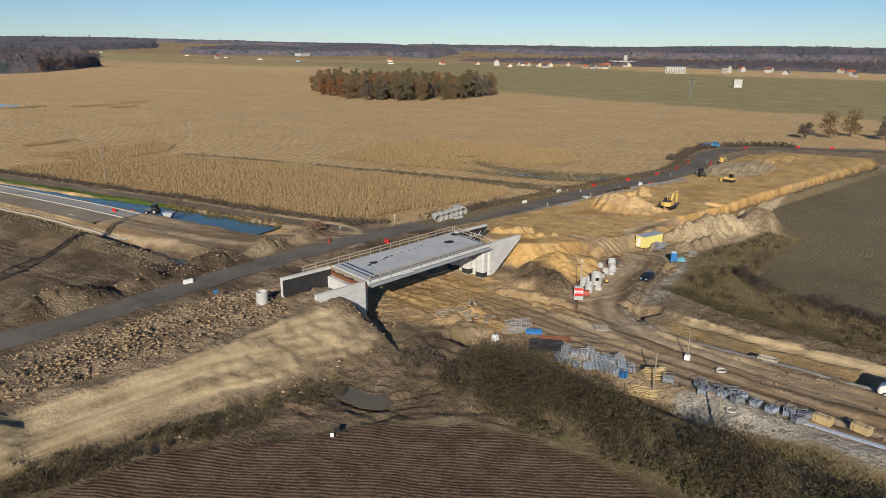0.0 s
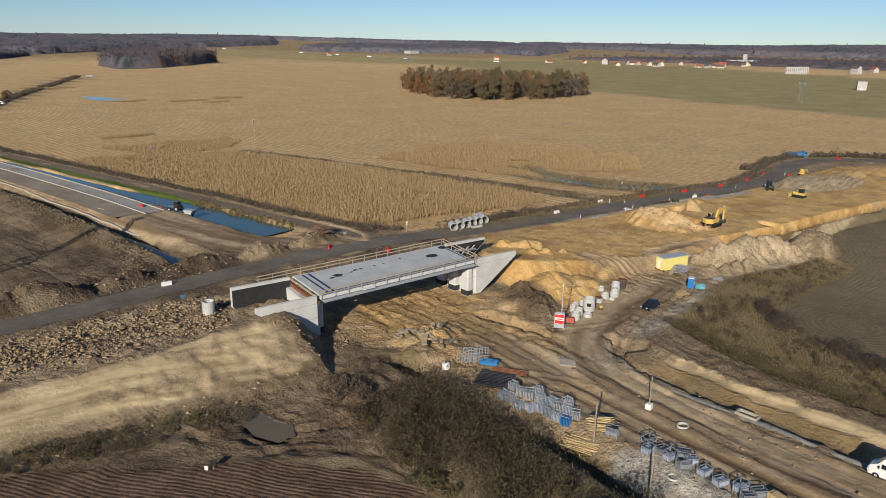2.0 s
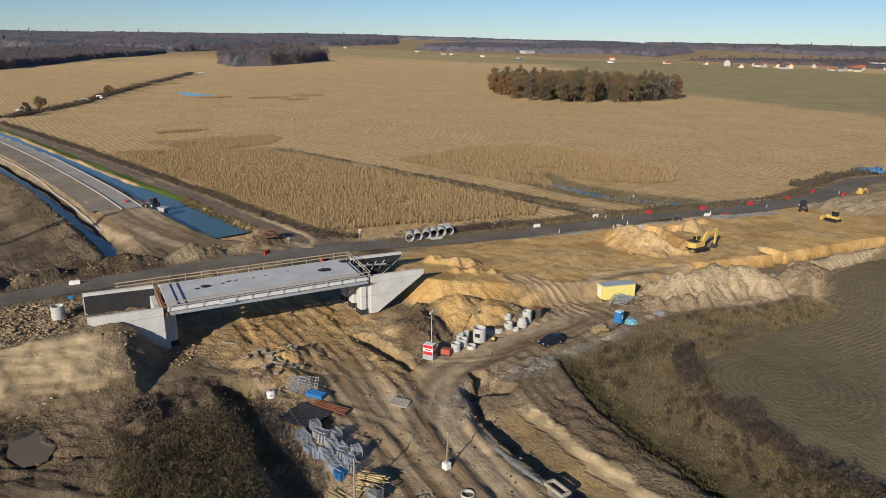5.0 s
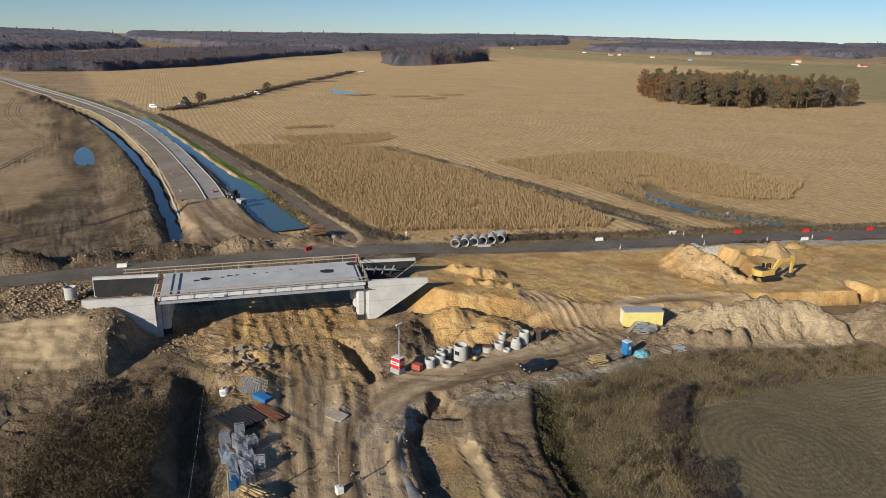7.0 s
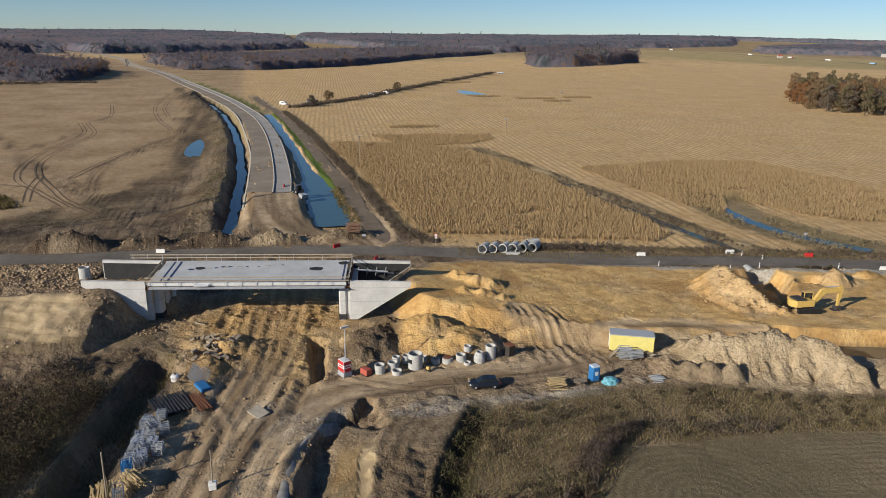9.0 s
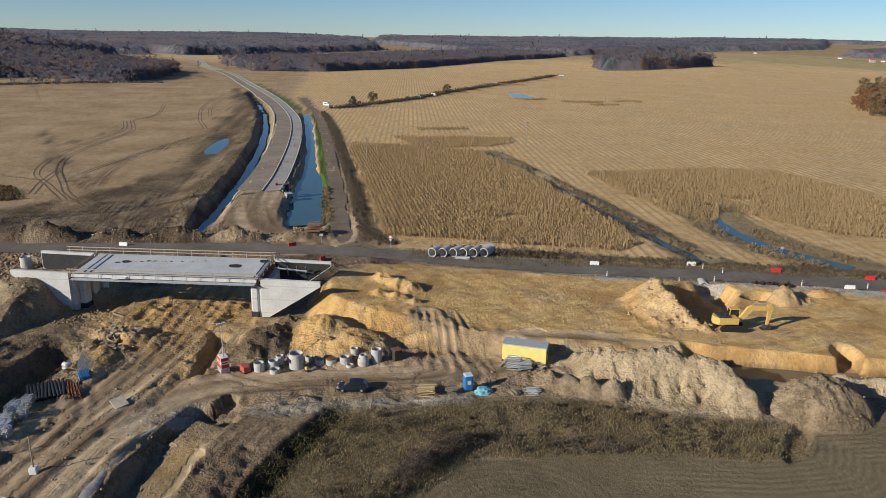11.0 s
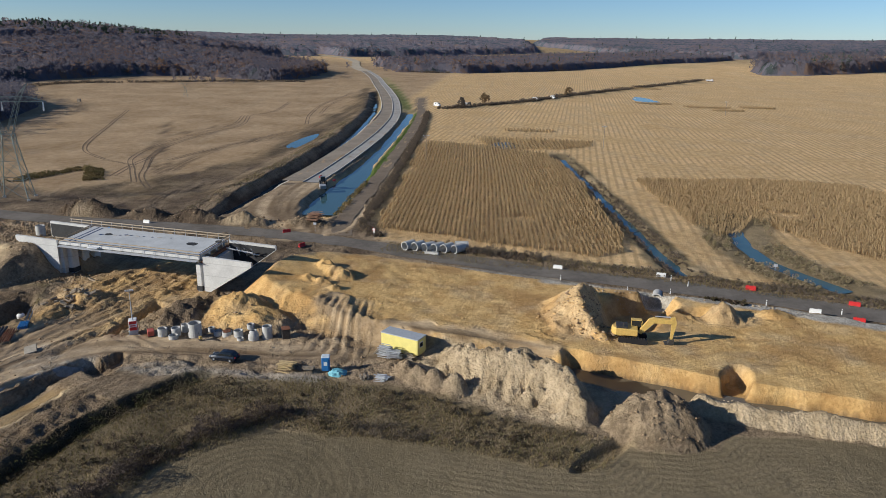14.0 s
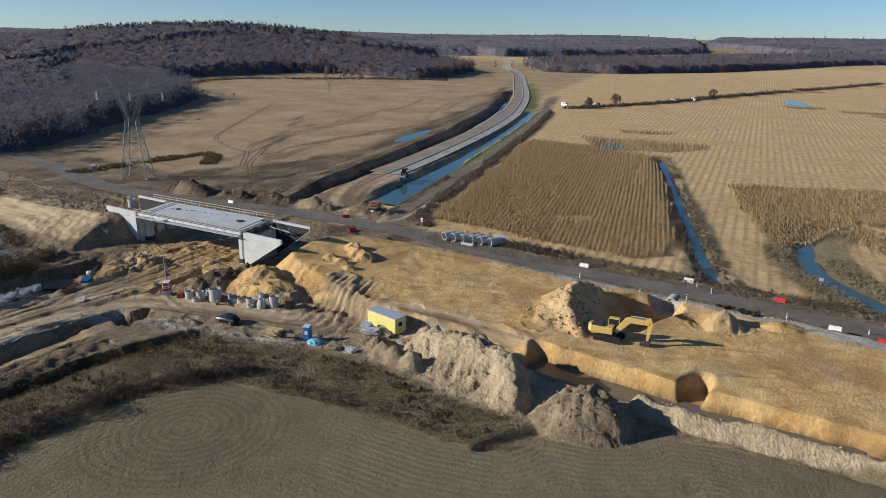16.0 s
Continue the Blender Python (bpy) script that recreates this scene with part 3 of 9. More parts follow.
gravel = np.maximum.reduce([strip([(-80, 170), (-75.5, 188), (-72.5, 196), (-67.5, 209), (-63.5, 217), (-58, 233), (-51, 252)], 1.9, 1.2, 0.5), strip([(-33, 106), (-28, 112), (-31, 116)], 3.2, 1.5, 0.6) * 0.8, strip([(-14, 90.5), (0, 89.5), (12, 87), (30, 83)], 2.6, 1.2, 0.5), strip([(-28, 152), (-29, 140), (-28.5, 125)], 1.5, 1.5, 0.5) * 0.6,
                             strip([(-83.5, 190), (-77, 213), (-72, 227)], 0, 6, 0.2) * 0.5, strip([(-70, 188), (-67.5, 212), (-60, 232)], 1.2, 1.2, 0.3)])
till = area(FIELD_S, 0.8, 0.35)
plough = area(PLOUGHED, 0.8, 0.4)
green = np.maximum(area(GREEN_FIELD, 15, 4), strip([(-168, 133), (-206, 132), (-250, 131), (-302, 129), (-360, 126.5), (-414, 122)], 1.6, 0.8, 0.3))
green = np.maximum(green, strip([(-420, 115.5), (-500, 101), (-600, 82), (-700, 60), (-800, 38)], 5, 2, 0.4) * 0.9)
green = np.maximum(green, strip([(-300, 105), (-420, 96), (-560, 75), (-700, 42)], 1.5, 1, 0.3) * 0.7)
green = np.maximum(green, step(0.15, 0.5, vnoise(GX, GY, 520, 101)) * step(1250, 1600, far_m) * 0.8)
grass = np.maximum.reduce([strip(MID_DITCH, 5, 2), strip(MARSH, 9, 4), strip(W_DITCH, 9, 3), area([(-27, 136), (-13, 128), (-4, 125.5), (30, 117), (90, 104), (300, 55), (300, 78), (90, 119), (14, 137), (-5, 142), (-14, 151), (-13, 168), (-9, 184), (-9, 192), (-16, 193), (-19, 180), (-25, 170), (-28, 152)], 2.0),
                           strip([(-93, 152), (-92, 163), (-86, 178), (-86, 192), (-81, 214), (-75, 230), (-68, 252), (-60, 280), (-62, 315), (-63, 334), (-54, 357), (-28, 374)], 4.0, 2.5), strip([(-113, 145), (-125, 143), (-165, 142.5), (-231, 140), (-325, 136), (-414, 130)], 3.2, 1.5),
                           area([(-60, 84), (-52, 94), (-40, 90), (-14, 84), (30, 72), (30, 60), (-11, 68), (-24, 71.5), (-36, 71.5), (-50, 79)], 2), strip([(-57, 66), (-64, 47), (-73, 28)], 3.5, 1.5), strip([(-452, 142), (-522, 198), (-600, 240), (-722, 314), (-926, 442)], 7, 4),
                           strip([(-160, 96), (-207, 97), (-282, 95), (-340, 91)], 4, 3) * 0.8])
grass = np.maximum(grass, bank_grass * 0.75)
sand = np.maximum(sand, floor_s * (0.3 + 0.3 * wob_s))
grass = np.maximum(grass, area([(-68, 34), (-60, 60), (-58, 90), (-50, 96), (30, 76), (70, 62), (300, 4), (300, -16), (70, 44), (0, 62), (-40, 69), (-54, 54)], 1.5) * (0.55 + 0.45 * vnoise(GX, GY, 6, 99)))
grass = np.maximum(grass, step(0.45, 0.15, vnoise(GX, GY, 520, 101)) * step(1400, 2200, far_m) * 0.7)

grass = np.maximum(grass, strip([(-13.5, 193), (-9.5, 190), (-9.5, 183), (-12.5, 168), (-13.5, 158), (-14.5, 150), (-10, 145), (-5, 141.5), (3, 139), (14, 136.5), (40, 130), (90, 118)], 2.6, 1, 0.4))
grass = np.maximum(grass, strip(PLOUGHED[:9], 2.4, 1.2, 0.5))
# driven lanes, their streaks and fresh orange cuts
lanes, ruts_m, deep = np.zeros_like(GX), np.zeros_like(GX), np.zeros_like(GX)
for row, half in ((LANE_A, 4.8), (LANE_B, 4.0), ([(-40, 160), (-46, 152), (-52, 150)], 2.4), ([(-43, 166), (-42, 176), (-38, 186)], 2.2), ([(-105, 126), (-118, 119), (-135, 114), (-172, 113.5)], 8.5), ([(-104, 131), (-111, 137), (-135, 137.3)], 4)):
    d, s, side = line_dist(GX, GY, [tuple(q) for q in spline(row, 3.0)])
    m = step(half + 0.9, half - 0.9, d + wob * 0.8)
    lanes = np.maximum(lanes, m)
    st = vnoise(side * 0.62, s * 0.028, 1.0, 131 + int(half * 10)) + 0.6 * vnoise(side * 0.95, s * 0.05, 1.0, 132)
    ruts_m = np.maximum(ruts_m, m * np.clip(0.25 + 0.75 * st, 0, 1))
    sharp_st = np.sign(st) * np.abs(st) ** 0.6
    deep += m * (0.05 if half < 8 else 0.02) * sharp_st + step(1.3, 0.3, np.abs(d - half - 0.3 * wob)) * np.clip(0.12 + 0.3 * vnoise(side * 0 + s, s * 0 + np.sign(side) * 9, 3.0, 147), 0, 0.4)
d, s, side = line_dist(GX, GY, [tuple(q) for q in spline(RUT_FAN, 2.0)])
m = step(5.5, 3.5, d) * step(0, 3, s) * step(23, 19, s)
fan = np.cos((side * (1.35 - 0.03 * s) + 0.8 * vnoise(GX, GY, 7, 133)) * 2 * math.pi / 1.75)
fan_m = m
deep += m * 0.2 * np.sign(fan) * np.abs(fan) ** 0.7 * (0.7 + 0.5 * vnoise(GX, GY, 3, 143))
ruts_m = np.maximum(ruts_m, m * 0.85 * np.clip(-fan, 0, 1))
lanes = np.maximum(lanes, m * 0.35)
# long scars beside the lane under the bridge
d, s, side = line_dist(GX, GY, LANE_A)
m = step(4, 5.5, side) * step(10, 8, side) * step(24, 34, s) * step(82, 66, s)
scar = vnoise(side * 1.15, s * 0.05, 1.0, 135)
deep += m * 0.2 * np.sign(scar) * np.abs(scar) ** 0.6
ruts_m = np.maximum(ruts_m, m * np.clip(-1.6 * scar, 0, 1))
m = step(-4, -5.5, side) * step(-11, -9, side) * step(24, 34, s) * step(86, 70, s)
scar = vnoise(side * 1.15, s * 0.06, 1.0, 136)
deep += m * 0.18 * np.sign(scar) * np.abs(scar) ** 0.6
ruts_m = np.maximum(ruts_m, m * np.clip(-1.3 * scar, 0, 1))
sand_x = np.maximum(m * 0.5, step(9, 7, np.abs(side) + wob_s) * step(6, 16, s) * step(74, 56, s))
scar = vnoise(ds * 0.7, ss * 0.03, 1.0, 145)
deep += bank_dirt * 0.12 * scar
ruts_m = np.maximum(ruts_m, bank_dirt * np.clip(0.45 - 1.2 * scar, 0, 1))
# deep pairs of ruts
for row in ([(-88, 112), (-72, 110.5), (-58, 108), (-42, 104.4), (-30, 101)], [(-86, 115), (-70, 114.6), (-56, 112.2), (-43, 109)], [(-70, 107), (-60, 106), (-46, 102.5)], [(-66, 117), (-54, 114.5), (-44, 111.5)], [(-58, 86), (-52, 82), (-47, 76), (-50, 68)], [(-62, 74), (-55, 70), (-48, 72), (-44, 78)],
            [(-60, 62), (-52, 63), (-46, 68), (-38, 73)], [(-57, 92), (-50, 87), (-46, 83)], [(-28, 134), (-24, 128), (-16, 124.5), (-4, 122)], [(-30, 131), (-26, 125.5), (-18, 122), (-6, 120)], [(-98, 122), (-92, 104), (-100, 86)], [(-112, 120), (-120, 112), (-128, 108)], [(-115, 60), (-122, 80), (-119, 96)]):
    d, s, side = line_dist(GX, GY, [tuple(q) for q in spline(row, 2.0)])
    for off in (-0.95, 0.95):
        m = step(0.55, 0.15, np.abs(side - off + 0.25 * vnoise(s, s * 0, 4, 149)) - 0.12) * (0.8 + 0.2 * vnoise(s, s * 0 + off, 5, 151)) * step(0, 2, s) * step(3.5, 2.5, d)
        m2 = step(0.5, 0.1, np.abs(np.abs(side - off) - 0.75))
        deep += -0.13 * m + 0.04 * m2 * step(2.4, 1.8, d)
        ruts_m = np.maximum(ruts_m, 0.8 * m)
lanes *= 1 - np.minimum(spoil, 1)
lanes *= 1 - 0.75 * step(62, 48, line_dist(GX, GY, LANE_A)[1]) * step(9, 7, line_dist(GX, GY, LANE_A)[0])
sand = np.maximum(sand, sand_x * (0.75 + 0.3 * wob_s))
sand = np.clip(sand, 0, 1)
orange = np.clip(0.5 * step(0.35, 0.7, slope) + 0.5 * vnoise(GX, GY, 7, 137), 0, 1) * sand * (1 - 0.5 * step(170, 200, GY) * step(-45, -50, GX))
orange = np.maximum(orange, sand * np.clip(hill(GX, GY, -58, 143, 13, 8, 1.6, 40), 0, 1) * (0.5 + 0.5 * vnoise(GX, GY, 3, 139)))
orange = np.clip(orange, 0, 1)
west_dark = area([(-112, 62), (-125, 42), (-141, 45), (-155, 53), (-181, 70), (-213, 79), (-251, 77), (-326, 74), (-445, 69), (-620, 48), (-620, 55), (-496, 78), (-358, 95), (-237, 99), (-174, 99), (-135, 95), (-112, 90)], 8, 2.5)
west_dark = west_dark * np.clip(0.75 + 0.5 * vnoise(GX * 0.35, GY, 5, 141), 0, 1)
rows_m = step(128, 150, GY - 0.06 * (GX + 100)) * step(1500, 900, far_m)
west_field = step(112, 96, GY) * step(-112, -125, GX) * step(1500, 1000, far_m)
da, sa_, ua = line_dist(GX, GY, LANE_A)
db, sb_, ub = line_dist(GX, GY, LANE_B)
use_b = db < np.minimum(da, 5.5)
df, sf, uf = line_dist(GX, GY, [tuple(q) for q in spline(RUT_FAN, 2.0)])
lane_u = np.where(fan_m > 0.05, 500 + uf * (1.5 - 0.035 * sf), np.where(bank_dirt > 0.05, ds + 300, np.where(use_b, ub + 100, ua)))
lane_s = np.where(fan_m > 0.05, sf, np.where(bank_dirt > 0.05, ss, np.where(use_b, sb_, sa_)))
driven = np.maximum.reduce([step(12, 9, da + wob) * step(15, 25, sa_), step(6, 5, db + wob), bank_dirt * 0.6]) * (1 - np.minimum(spoil, 1)) * step(2.6, 1.6, GZ)
driven = np.maximum(driven, fan_m * 1.0)
# strip along the hedge ditch where the ground colour is darkened
dark_ditch_strip = np.clip(strip(HEDGE_LINE, 2.2, 1.0, 0.4), 0, 1)

road_d, road_s, road_side = line_dist(GX, GY, OLD_ROAD)
site = step(1.0, -3.0, road_side + wob_s)

verts = np.stack([GX, GY, GZ + deep], -1).reshape(-1, 3)
ny, nx = GX.shape
ii = (np.arange(ny - 1)[:, None] * nx + np.arange(nx - 1)[None, :]).ravel()
quads = np.stack([ii, ii + 1, ii + nx + 1, ii + nx], -1)

# -------- ground material
n = Nodes("soil", 0.95, 0, 0.12)
big, mid, fine = n.noise(0.035, 3), n.noise(0.32, 5, 0.65), n.noise(2.0, 6, 0.75)
blend = n.ramp(n.math("ADD", n.math("MULTIPLY", big, 0.4), n.math("ADD", n.math("MULTIPLY", mid, 0.3), n.math("MULTIPLY", fine, 0.3))), 0.41, 0.59)
crumb = n.ramp(n.math("ADD", n.math("MULTIPLY", mid, 0.45), n.math("MULTIPLY", fine, 0.55)), 0.43, 0.57)
rows_a = n.ramp(n.wave(0.115, n.turn(6), "Y", 2.2, 0.006, 2), 0.45, 0.95)
furrow = n.wave(0.55, n.turn(-24), "Y", 22.0, 0.1, 5)
ripple = n.math("MULTIPLY", n.wave(0.62, n.turn(14), "X", 3.0, 0.12, 3), n.math("ADD", n.math("MULTIPLY", n.wave(0.5, n.turn(14), "Y", 4.0, 0.2, 3), 0.6), 0.4))
mp = n.node("ShaderNodeMapping", Vector=n.co)
mp.inputs["Rotation"].default_value = (0, 0, radians(7))
mp.inputs["Scale"].default_value = (0.11, 1.5, 1)
streak = n.ramp(n.noise(1.0, 4, 0.65, mp.outputs["Vector"]), 0.38, 0.66)
loops = n.node("ShaderNodeTexWave", Scale=0.27, Distortion=1.5)
loops.wave_type, loops.rings_direction = "RINGS", "Z"
mp = n.node("ShaderNodeMapping", Vector=n.co)
mp.inputs["Location"].default_value = (2, -152.5, 0)
n.t.links.new(mp.outputs["Vector"], loops.inputs["Vector"])
za = n.node("ShaderNodeAttribute")
za.attribute_name = "soil_a"
zb = n.node("ShaderNodeAttribute")
zb.attribute_name = "soil_b"
zc = n.node("ShaderNodeAttribute")
zc.attribute_name = "soil_c"
zd = n.node("ShaderNodeAttribute")
zd.attribute_name = "soil_d"
ze = n.node("ShaderNodeAttribute")
ze.attribute_name = "soil_e"
se = n.node("ShaderNodeSeparateColor", Color=ze.outputs["Color"])
sd4 = n.node("ShaderNodeSeparateColor", Color=zd.outputs["Color"])
soft = n.ramp(n.math("ADD", n.math("MULTIPLY", mid, 0.6), n.math("MULTIPLY", fine, 0.4)), 0.4, 0.6)
fd = n.node("ShaderNodeAttribute")
fd.attribute_name = "field_edge"
drill = n.math("MULTIPLY", n.math("ADD", n.math("MULTIPLY", n.math("SINE", n.math("MULTIPLY", n.math("ADD", fd.outputs["Fac"], n.math("MULTIPLY", mid, 0.12)), 6.4)), 0.5), 0.5), n.ramp(big, 0.36, 0.62))
sa, sb = n.node("ShaderNodeSeparateColor", Color=za.outputs["Color"]), n.node("ShaderNodeSeparateColor", Color=zb.outputs["Color"])
grit = n.ramp(n.math("ADD", n.math("MULTIPLY", n.noise(0.9, 4, 0.75), 0.6), n.math("MULTIPLY", mid, 0.4)), 0.4, 0.6)
stubble = n.mix(n.math("ADD", n.math("MULTIPLY", blend, 0.6), n.math("MULTIPLY", grit, 0.4)), (0.45, 0.288, 0.128), (0.8, 0.57, 0.3))
stubble = n.mix(n.math("MULTIPLY", n.math("MULTIPLY", rows_a, n.math("MULTIPLY", n.ramp(big, 0.34, 0.56), se.outputs[0])), 0.5), stubble, (0.27, 0.17, 0.08))
col = n.mix(n.math("MULTIPLY", se.outputs[1], 0.85), stubble, n.mix(blend, (0.27, 0.185, 0.105), (0.44, 0.315, 0.195)))
sx = n.node("ShaderNodeAttribute")
sx.attribute_name = "site"
col = n.mix(sx.outputs["Fac"], col, n.mix(crumb, (0.17, 0.125, 0.08), (0.34, 0.255, 0.165)))
col = n.mix(se.outputs[2], col, n.mix(crumb, (0.08, 0.06, 0.034), (0.17, 0.127, 0.074)))
col = n.mix(zb.outputs["Alpha"], col, n.mix(blend, (0.13, 0.1, 0.055), (0.28, 0.215, 0.125)))
col = n.mix(sa.outputs[0], col, n.mix(n.math("MULTIPLY", streak, 0.45), n.mix(crumb, (0.18, 0.13, 0.082), (0.39, 0.29, 0.188)), (0.5, 0.38, 0.245)))
col = n.mix(sa.outputs[1], col, n.mix(n.math("MULTIPLY", n.math("MULTIPLY", ripple, n.ramp(mid, 0.4, 0.6)), 0.13), n.mix(soft, (0.49, 0.3, 0.112), (0.71, 0.485, 0.212)), (0.36, 0.2, 0.07)))
col = n.mix(sd4.outputs[2], col, n.mix(soft, (0.42, 0.236, 0.084), (0.65, 0.41, 0.162)))
damp = n.math("MULTIPLY", n.ramp(n.noise(0.085, 4, 0.6), 0.5, 0.6), n.math("MULTIPLY", sa.outputs[1], 0.5))
col = n.mix(damp, col, (0.3, 0.165, 0.062))
mp = n.node("ShaderNodeMapping", Vector=n.co)
mp.inputs["Scale"].default_value = (0.06, 0.06, 1.9)
strata = n.ramp(n.noise(1.0, 4, 0.6, mp.outputs["Vector"]), 0.36, 0.62)
col = n.mix(sa.outputs[2], col, n.mix(n.math("ADD", n.math("MULTIPLY", strata, 0.7), n.math("MULTIPLY", soft, 0.3)), (0.24, 0.178, 0.1), (0.52, 0.405, 0.25)))
col = n.mix(za.outputs["Alpha"], col, n.mix(soft, (0.33, 0.25, 0.152), (0.58, 0.455, 0.3)))
col = n.mix(sb.outputs[0], col, n.mix(crumb, (0.3, 0.27, 0.225), (0.52, 0.48, 0.41)))
col = n.mix(sb.outputs[1], col, n.mix(n.math("MULTIPLY", n.math("ADD", n.math("MULTIPLY", drill, 0.3), n.math("MULTIPLY", n.math("MULTIPLY", loops.outputs["Fac"], zc.outputs["Alpha"]), 0.35)), 1.0), n.mix(blend, (0.17, 0.135, 0.08), (0.25, 0.198, 0.12)), (0.09, 0.072, 0.045)))
sc = n.node("ShaderNodeSeparateColor", Color=zc.outputs["Color"])
col = n.mix(sb.outputs[2], col, n.mix(blend, (0.29, 0.24, 0.115), (0.4, 0.33, 0.165)))
col = n.mix(sc.outputs[0], col, n.mix(n.math("MULTIPLY", furrow, 0.5), n.mix(crumb, (0.13, 0.082, 0.053), (0.25, 0.168, 0.112)), (0.085, 0.054, 0.036)))
col = n.mix(sc.outputs[1], col, n.mix(crumb, (0.07, 0.05, 0.034), (0.13, 0.095, 0.065)))
col = n.mix(sc.outputs[2], col, n.mix(blend, (0.075, 0.11, 0.022), (0.12, 0.165, 0.035)))
lane_c = n.mix(soft, (0.34, 0.25, 0.155), (0.54, 0.415, 0.27))
lane_c = n.mix(sd4.outputs[1], lane_c, (0.14, 0.098, 0.06))
col = n.mix(n.math("MULTIPLY", sd4.outputs[0], 0.85), col, lane_c)
col = n.mix(n.math("MULTIPLY", sd4.outputs[1], 0.4), col, (0.16, 0.105, 0.058))
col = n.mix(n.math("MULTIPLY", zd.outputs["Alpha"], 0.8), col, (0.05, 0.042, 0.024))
lv = n.node("ShaderNodeAttribute")
lv.attribute_name = "lane_uv"
mp = n.node("ShaderNodeMapping", Vector=lv.outputs["Vector"])
mp.inputs["Scale"].default_value = (0.62, 0.05, 1)
wheel = n.noise(1.0, 3, 0.55, mp.outputs["Vector"])
col = n.mix(n.math("MULTIPLY", n.math("MULTIPLY", ze.outputs["Alpha"], n.ramp(mid, 0.38, 0.6)), n.math("MULTIPLY", n.ramp(wheel, 0.53, 0.68), 0.5)), col, (0.14, 0.095, 0.055))
col = n.mix(n.math("MULTIPLY", n.math("MULTIPLY", ze.outputs["Alpha"], n.math("MULTIPLY", n.ramp(wheel, 0.45, 0.34), n.ramp(mid, 0.6, 0.42))), 0.36), col, (0.52, 0.4, 0.26))
lumps = n.node("ShaderNodeTexVoronoi", Vector=n.co, Scale=1.1).outputs["Distance"]
lumps_f = n.node("ShaderNodeTexVoronoi", Vector=n.co, Scale=3.1).outputs["Distance"]
broken = n.math("MAXIMUM", sa.outputs[0], za.outputs["Alpha"])
relief = n.math("ADD", n.math("MULTIPLY", fine, 0.9), n.math("MULTIPLY", mid, 0.7))
relief = n.math("SUBTRACT", relief, n.math("MULTIPLY", broken, n.math("ADD", n.math("MULTIPLY", lumps, 0.35), n.math("MULTIPLY", lumps_f, 0.3))))
relief = n.math("ADD", relief, n.math("MULTIPLY", n.math("MULTIPLY", furrow, sc.outputs[0]), 0.22))
relief = n.math("ADD", relief, n.math("MULTIPLY", n.math("MULTIPLY", drill, sb.outputs[1]), 0.16))
relief = n.math("ADD", relief, n.math("MULTIPLY", n.math("MULTIPLY", n.math("MULTIPLY", ripple, n.ramp(mid, 0.4, 0.6)), sa.outputs[1]), 0.19))
even = n.math("MAXIMUM", n.math("MAXIMUM", sa.outputs[1], sa.outputs[2]), sd4.outputs[0])
relief = n.math("MULTIPLY", relief, n.math("SUBTRACT", 1.0, n.math("MAXIMUM", n.math("MAXIMUM", n.math("MULTIPLY", even, 0.5), n.math("MULTIPLY", sb.outputs[1], 0.45)), n.math("MAXIMUM", n.math("MULTIPLY", sd4.outputs[0], 0.85), n.math("MULTIPLY", sa.outputs[2], 0.78)))))
relief = n.math("SUBTRACT", relief, n.math("MULTIPLY", n.math("MULTIPLY", ze.outputs["Alpha"], wheel), 0.5))
n.bump(relief, 1.0, 0.5)
SOIL = n.base(col)

# wet wheel marks and other darker ground
dark_soil = np.zeros_like(GX)
for row, half in (([(-36, 100), (-29, 102), (-20, 99.5), (-10, 97), (10, 93), (50, 85)], 2.6), ([(-70, 109), (-55, 108), (-43, 106.5), (-33, 103), (-24, 101)], 2.2), ([(-38, 160), (-34, 150), (-34, 138), (-33, 126), (-31, 117), (-24, 109), (-10, 105), (10, 101), (50, 93)], 2.8),
                  ([(-40, 119), (-35, 128), (-33.5, 140)], 1.5), ([(-40, 161), (-46, 152), (-47, 147)], 2.2), ([(-38, 163), (-41, 157), (-46, 157)], 1.8), ([(-118, 88), (-150, 72), (-185, 60), (-235, 58), (-300, 74), (-360, 76)], 1.6), ([(-160, 70), (-200, 45), (-260, 20), (-330, 30)], 1.2), ([(-190, 56), (-240, 30), (-330, -10)], 1.0),
                  ([(-56, 80), (-48, 84), (-45, 76), (-50, 66)], 1.2), ([(-62, 70), (-54, 66), (-46, 72)], 1.2), ([(-130, 72), (-160, 84), (-200, 88)], 1.4), ([(-80, 86), (-84, 60), (-92, 20)], 1.4)):
    row = spline(row, 3.0)
    d, s, side = line_dist(GX, GY, [tuple(p) for p in row])
    pair = np.maximum(step(0.9, 0.2, np.abs(d - half * 0.55)), step(0.9, 0.2, np.abs(d - half * 1.25)) * 0.6)
    dark_soil = np.maximum(dark_soil, pair * (0.55 + 0.45 * vnoise(GX, GY, 7, 111)))
    verts[:, 2] -= (0.16 * pair).ravel()
dark_soil *= 1 - np.minimum(spoil, 1)
dark_soil = np.maximum(dark_soil, strip(OLD_ROAD, 5, 1.5, 0.5) * 0.5)
dark_soil = np.maximum(dark_soil, area(PADWEST, 2) * (0.6 + 0.3 * vnoise(GX, GY, 5, 115)))
dark_soil = np.maximum(dark_soil, area(SITE_W, 3) * np.clip(0.62 + 0.5 * vnoise(GX, GY, 6, 117), 0, 1) * (1 - 0.7 * step(-122, -130, GX) * step(106, 110, GY)))
dark_soil = np.maximum(dark_soil, bank_dirt * 0.5)
# the ditch bank's shade is put into the colour over weeds and ruts
dark_soil = np.maximum(dark_soil, west_dark * np.clip(0.7 + 0.5 * vnoise(GX, GY, 9, 119), 0, 1))
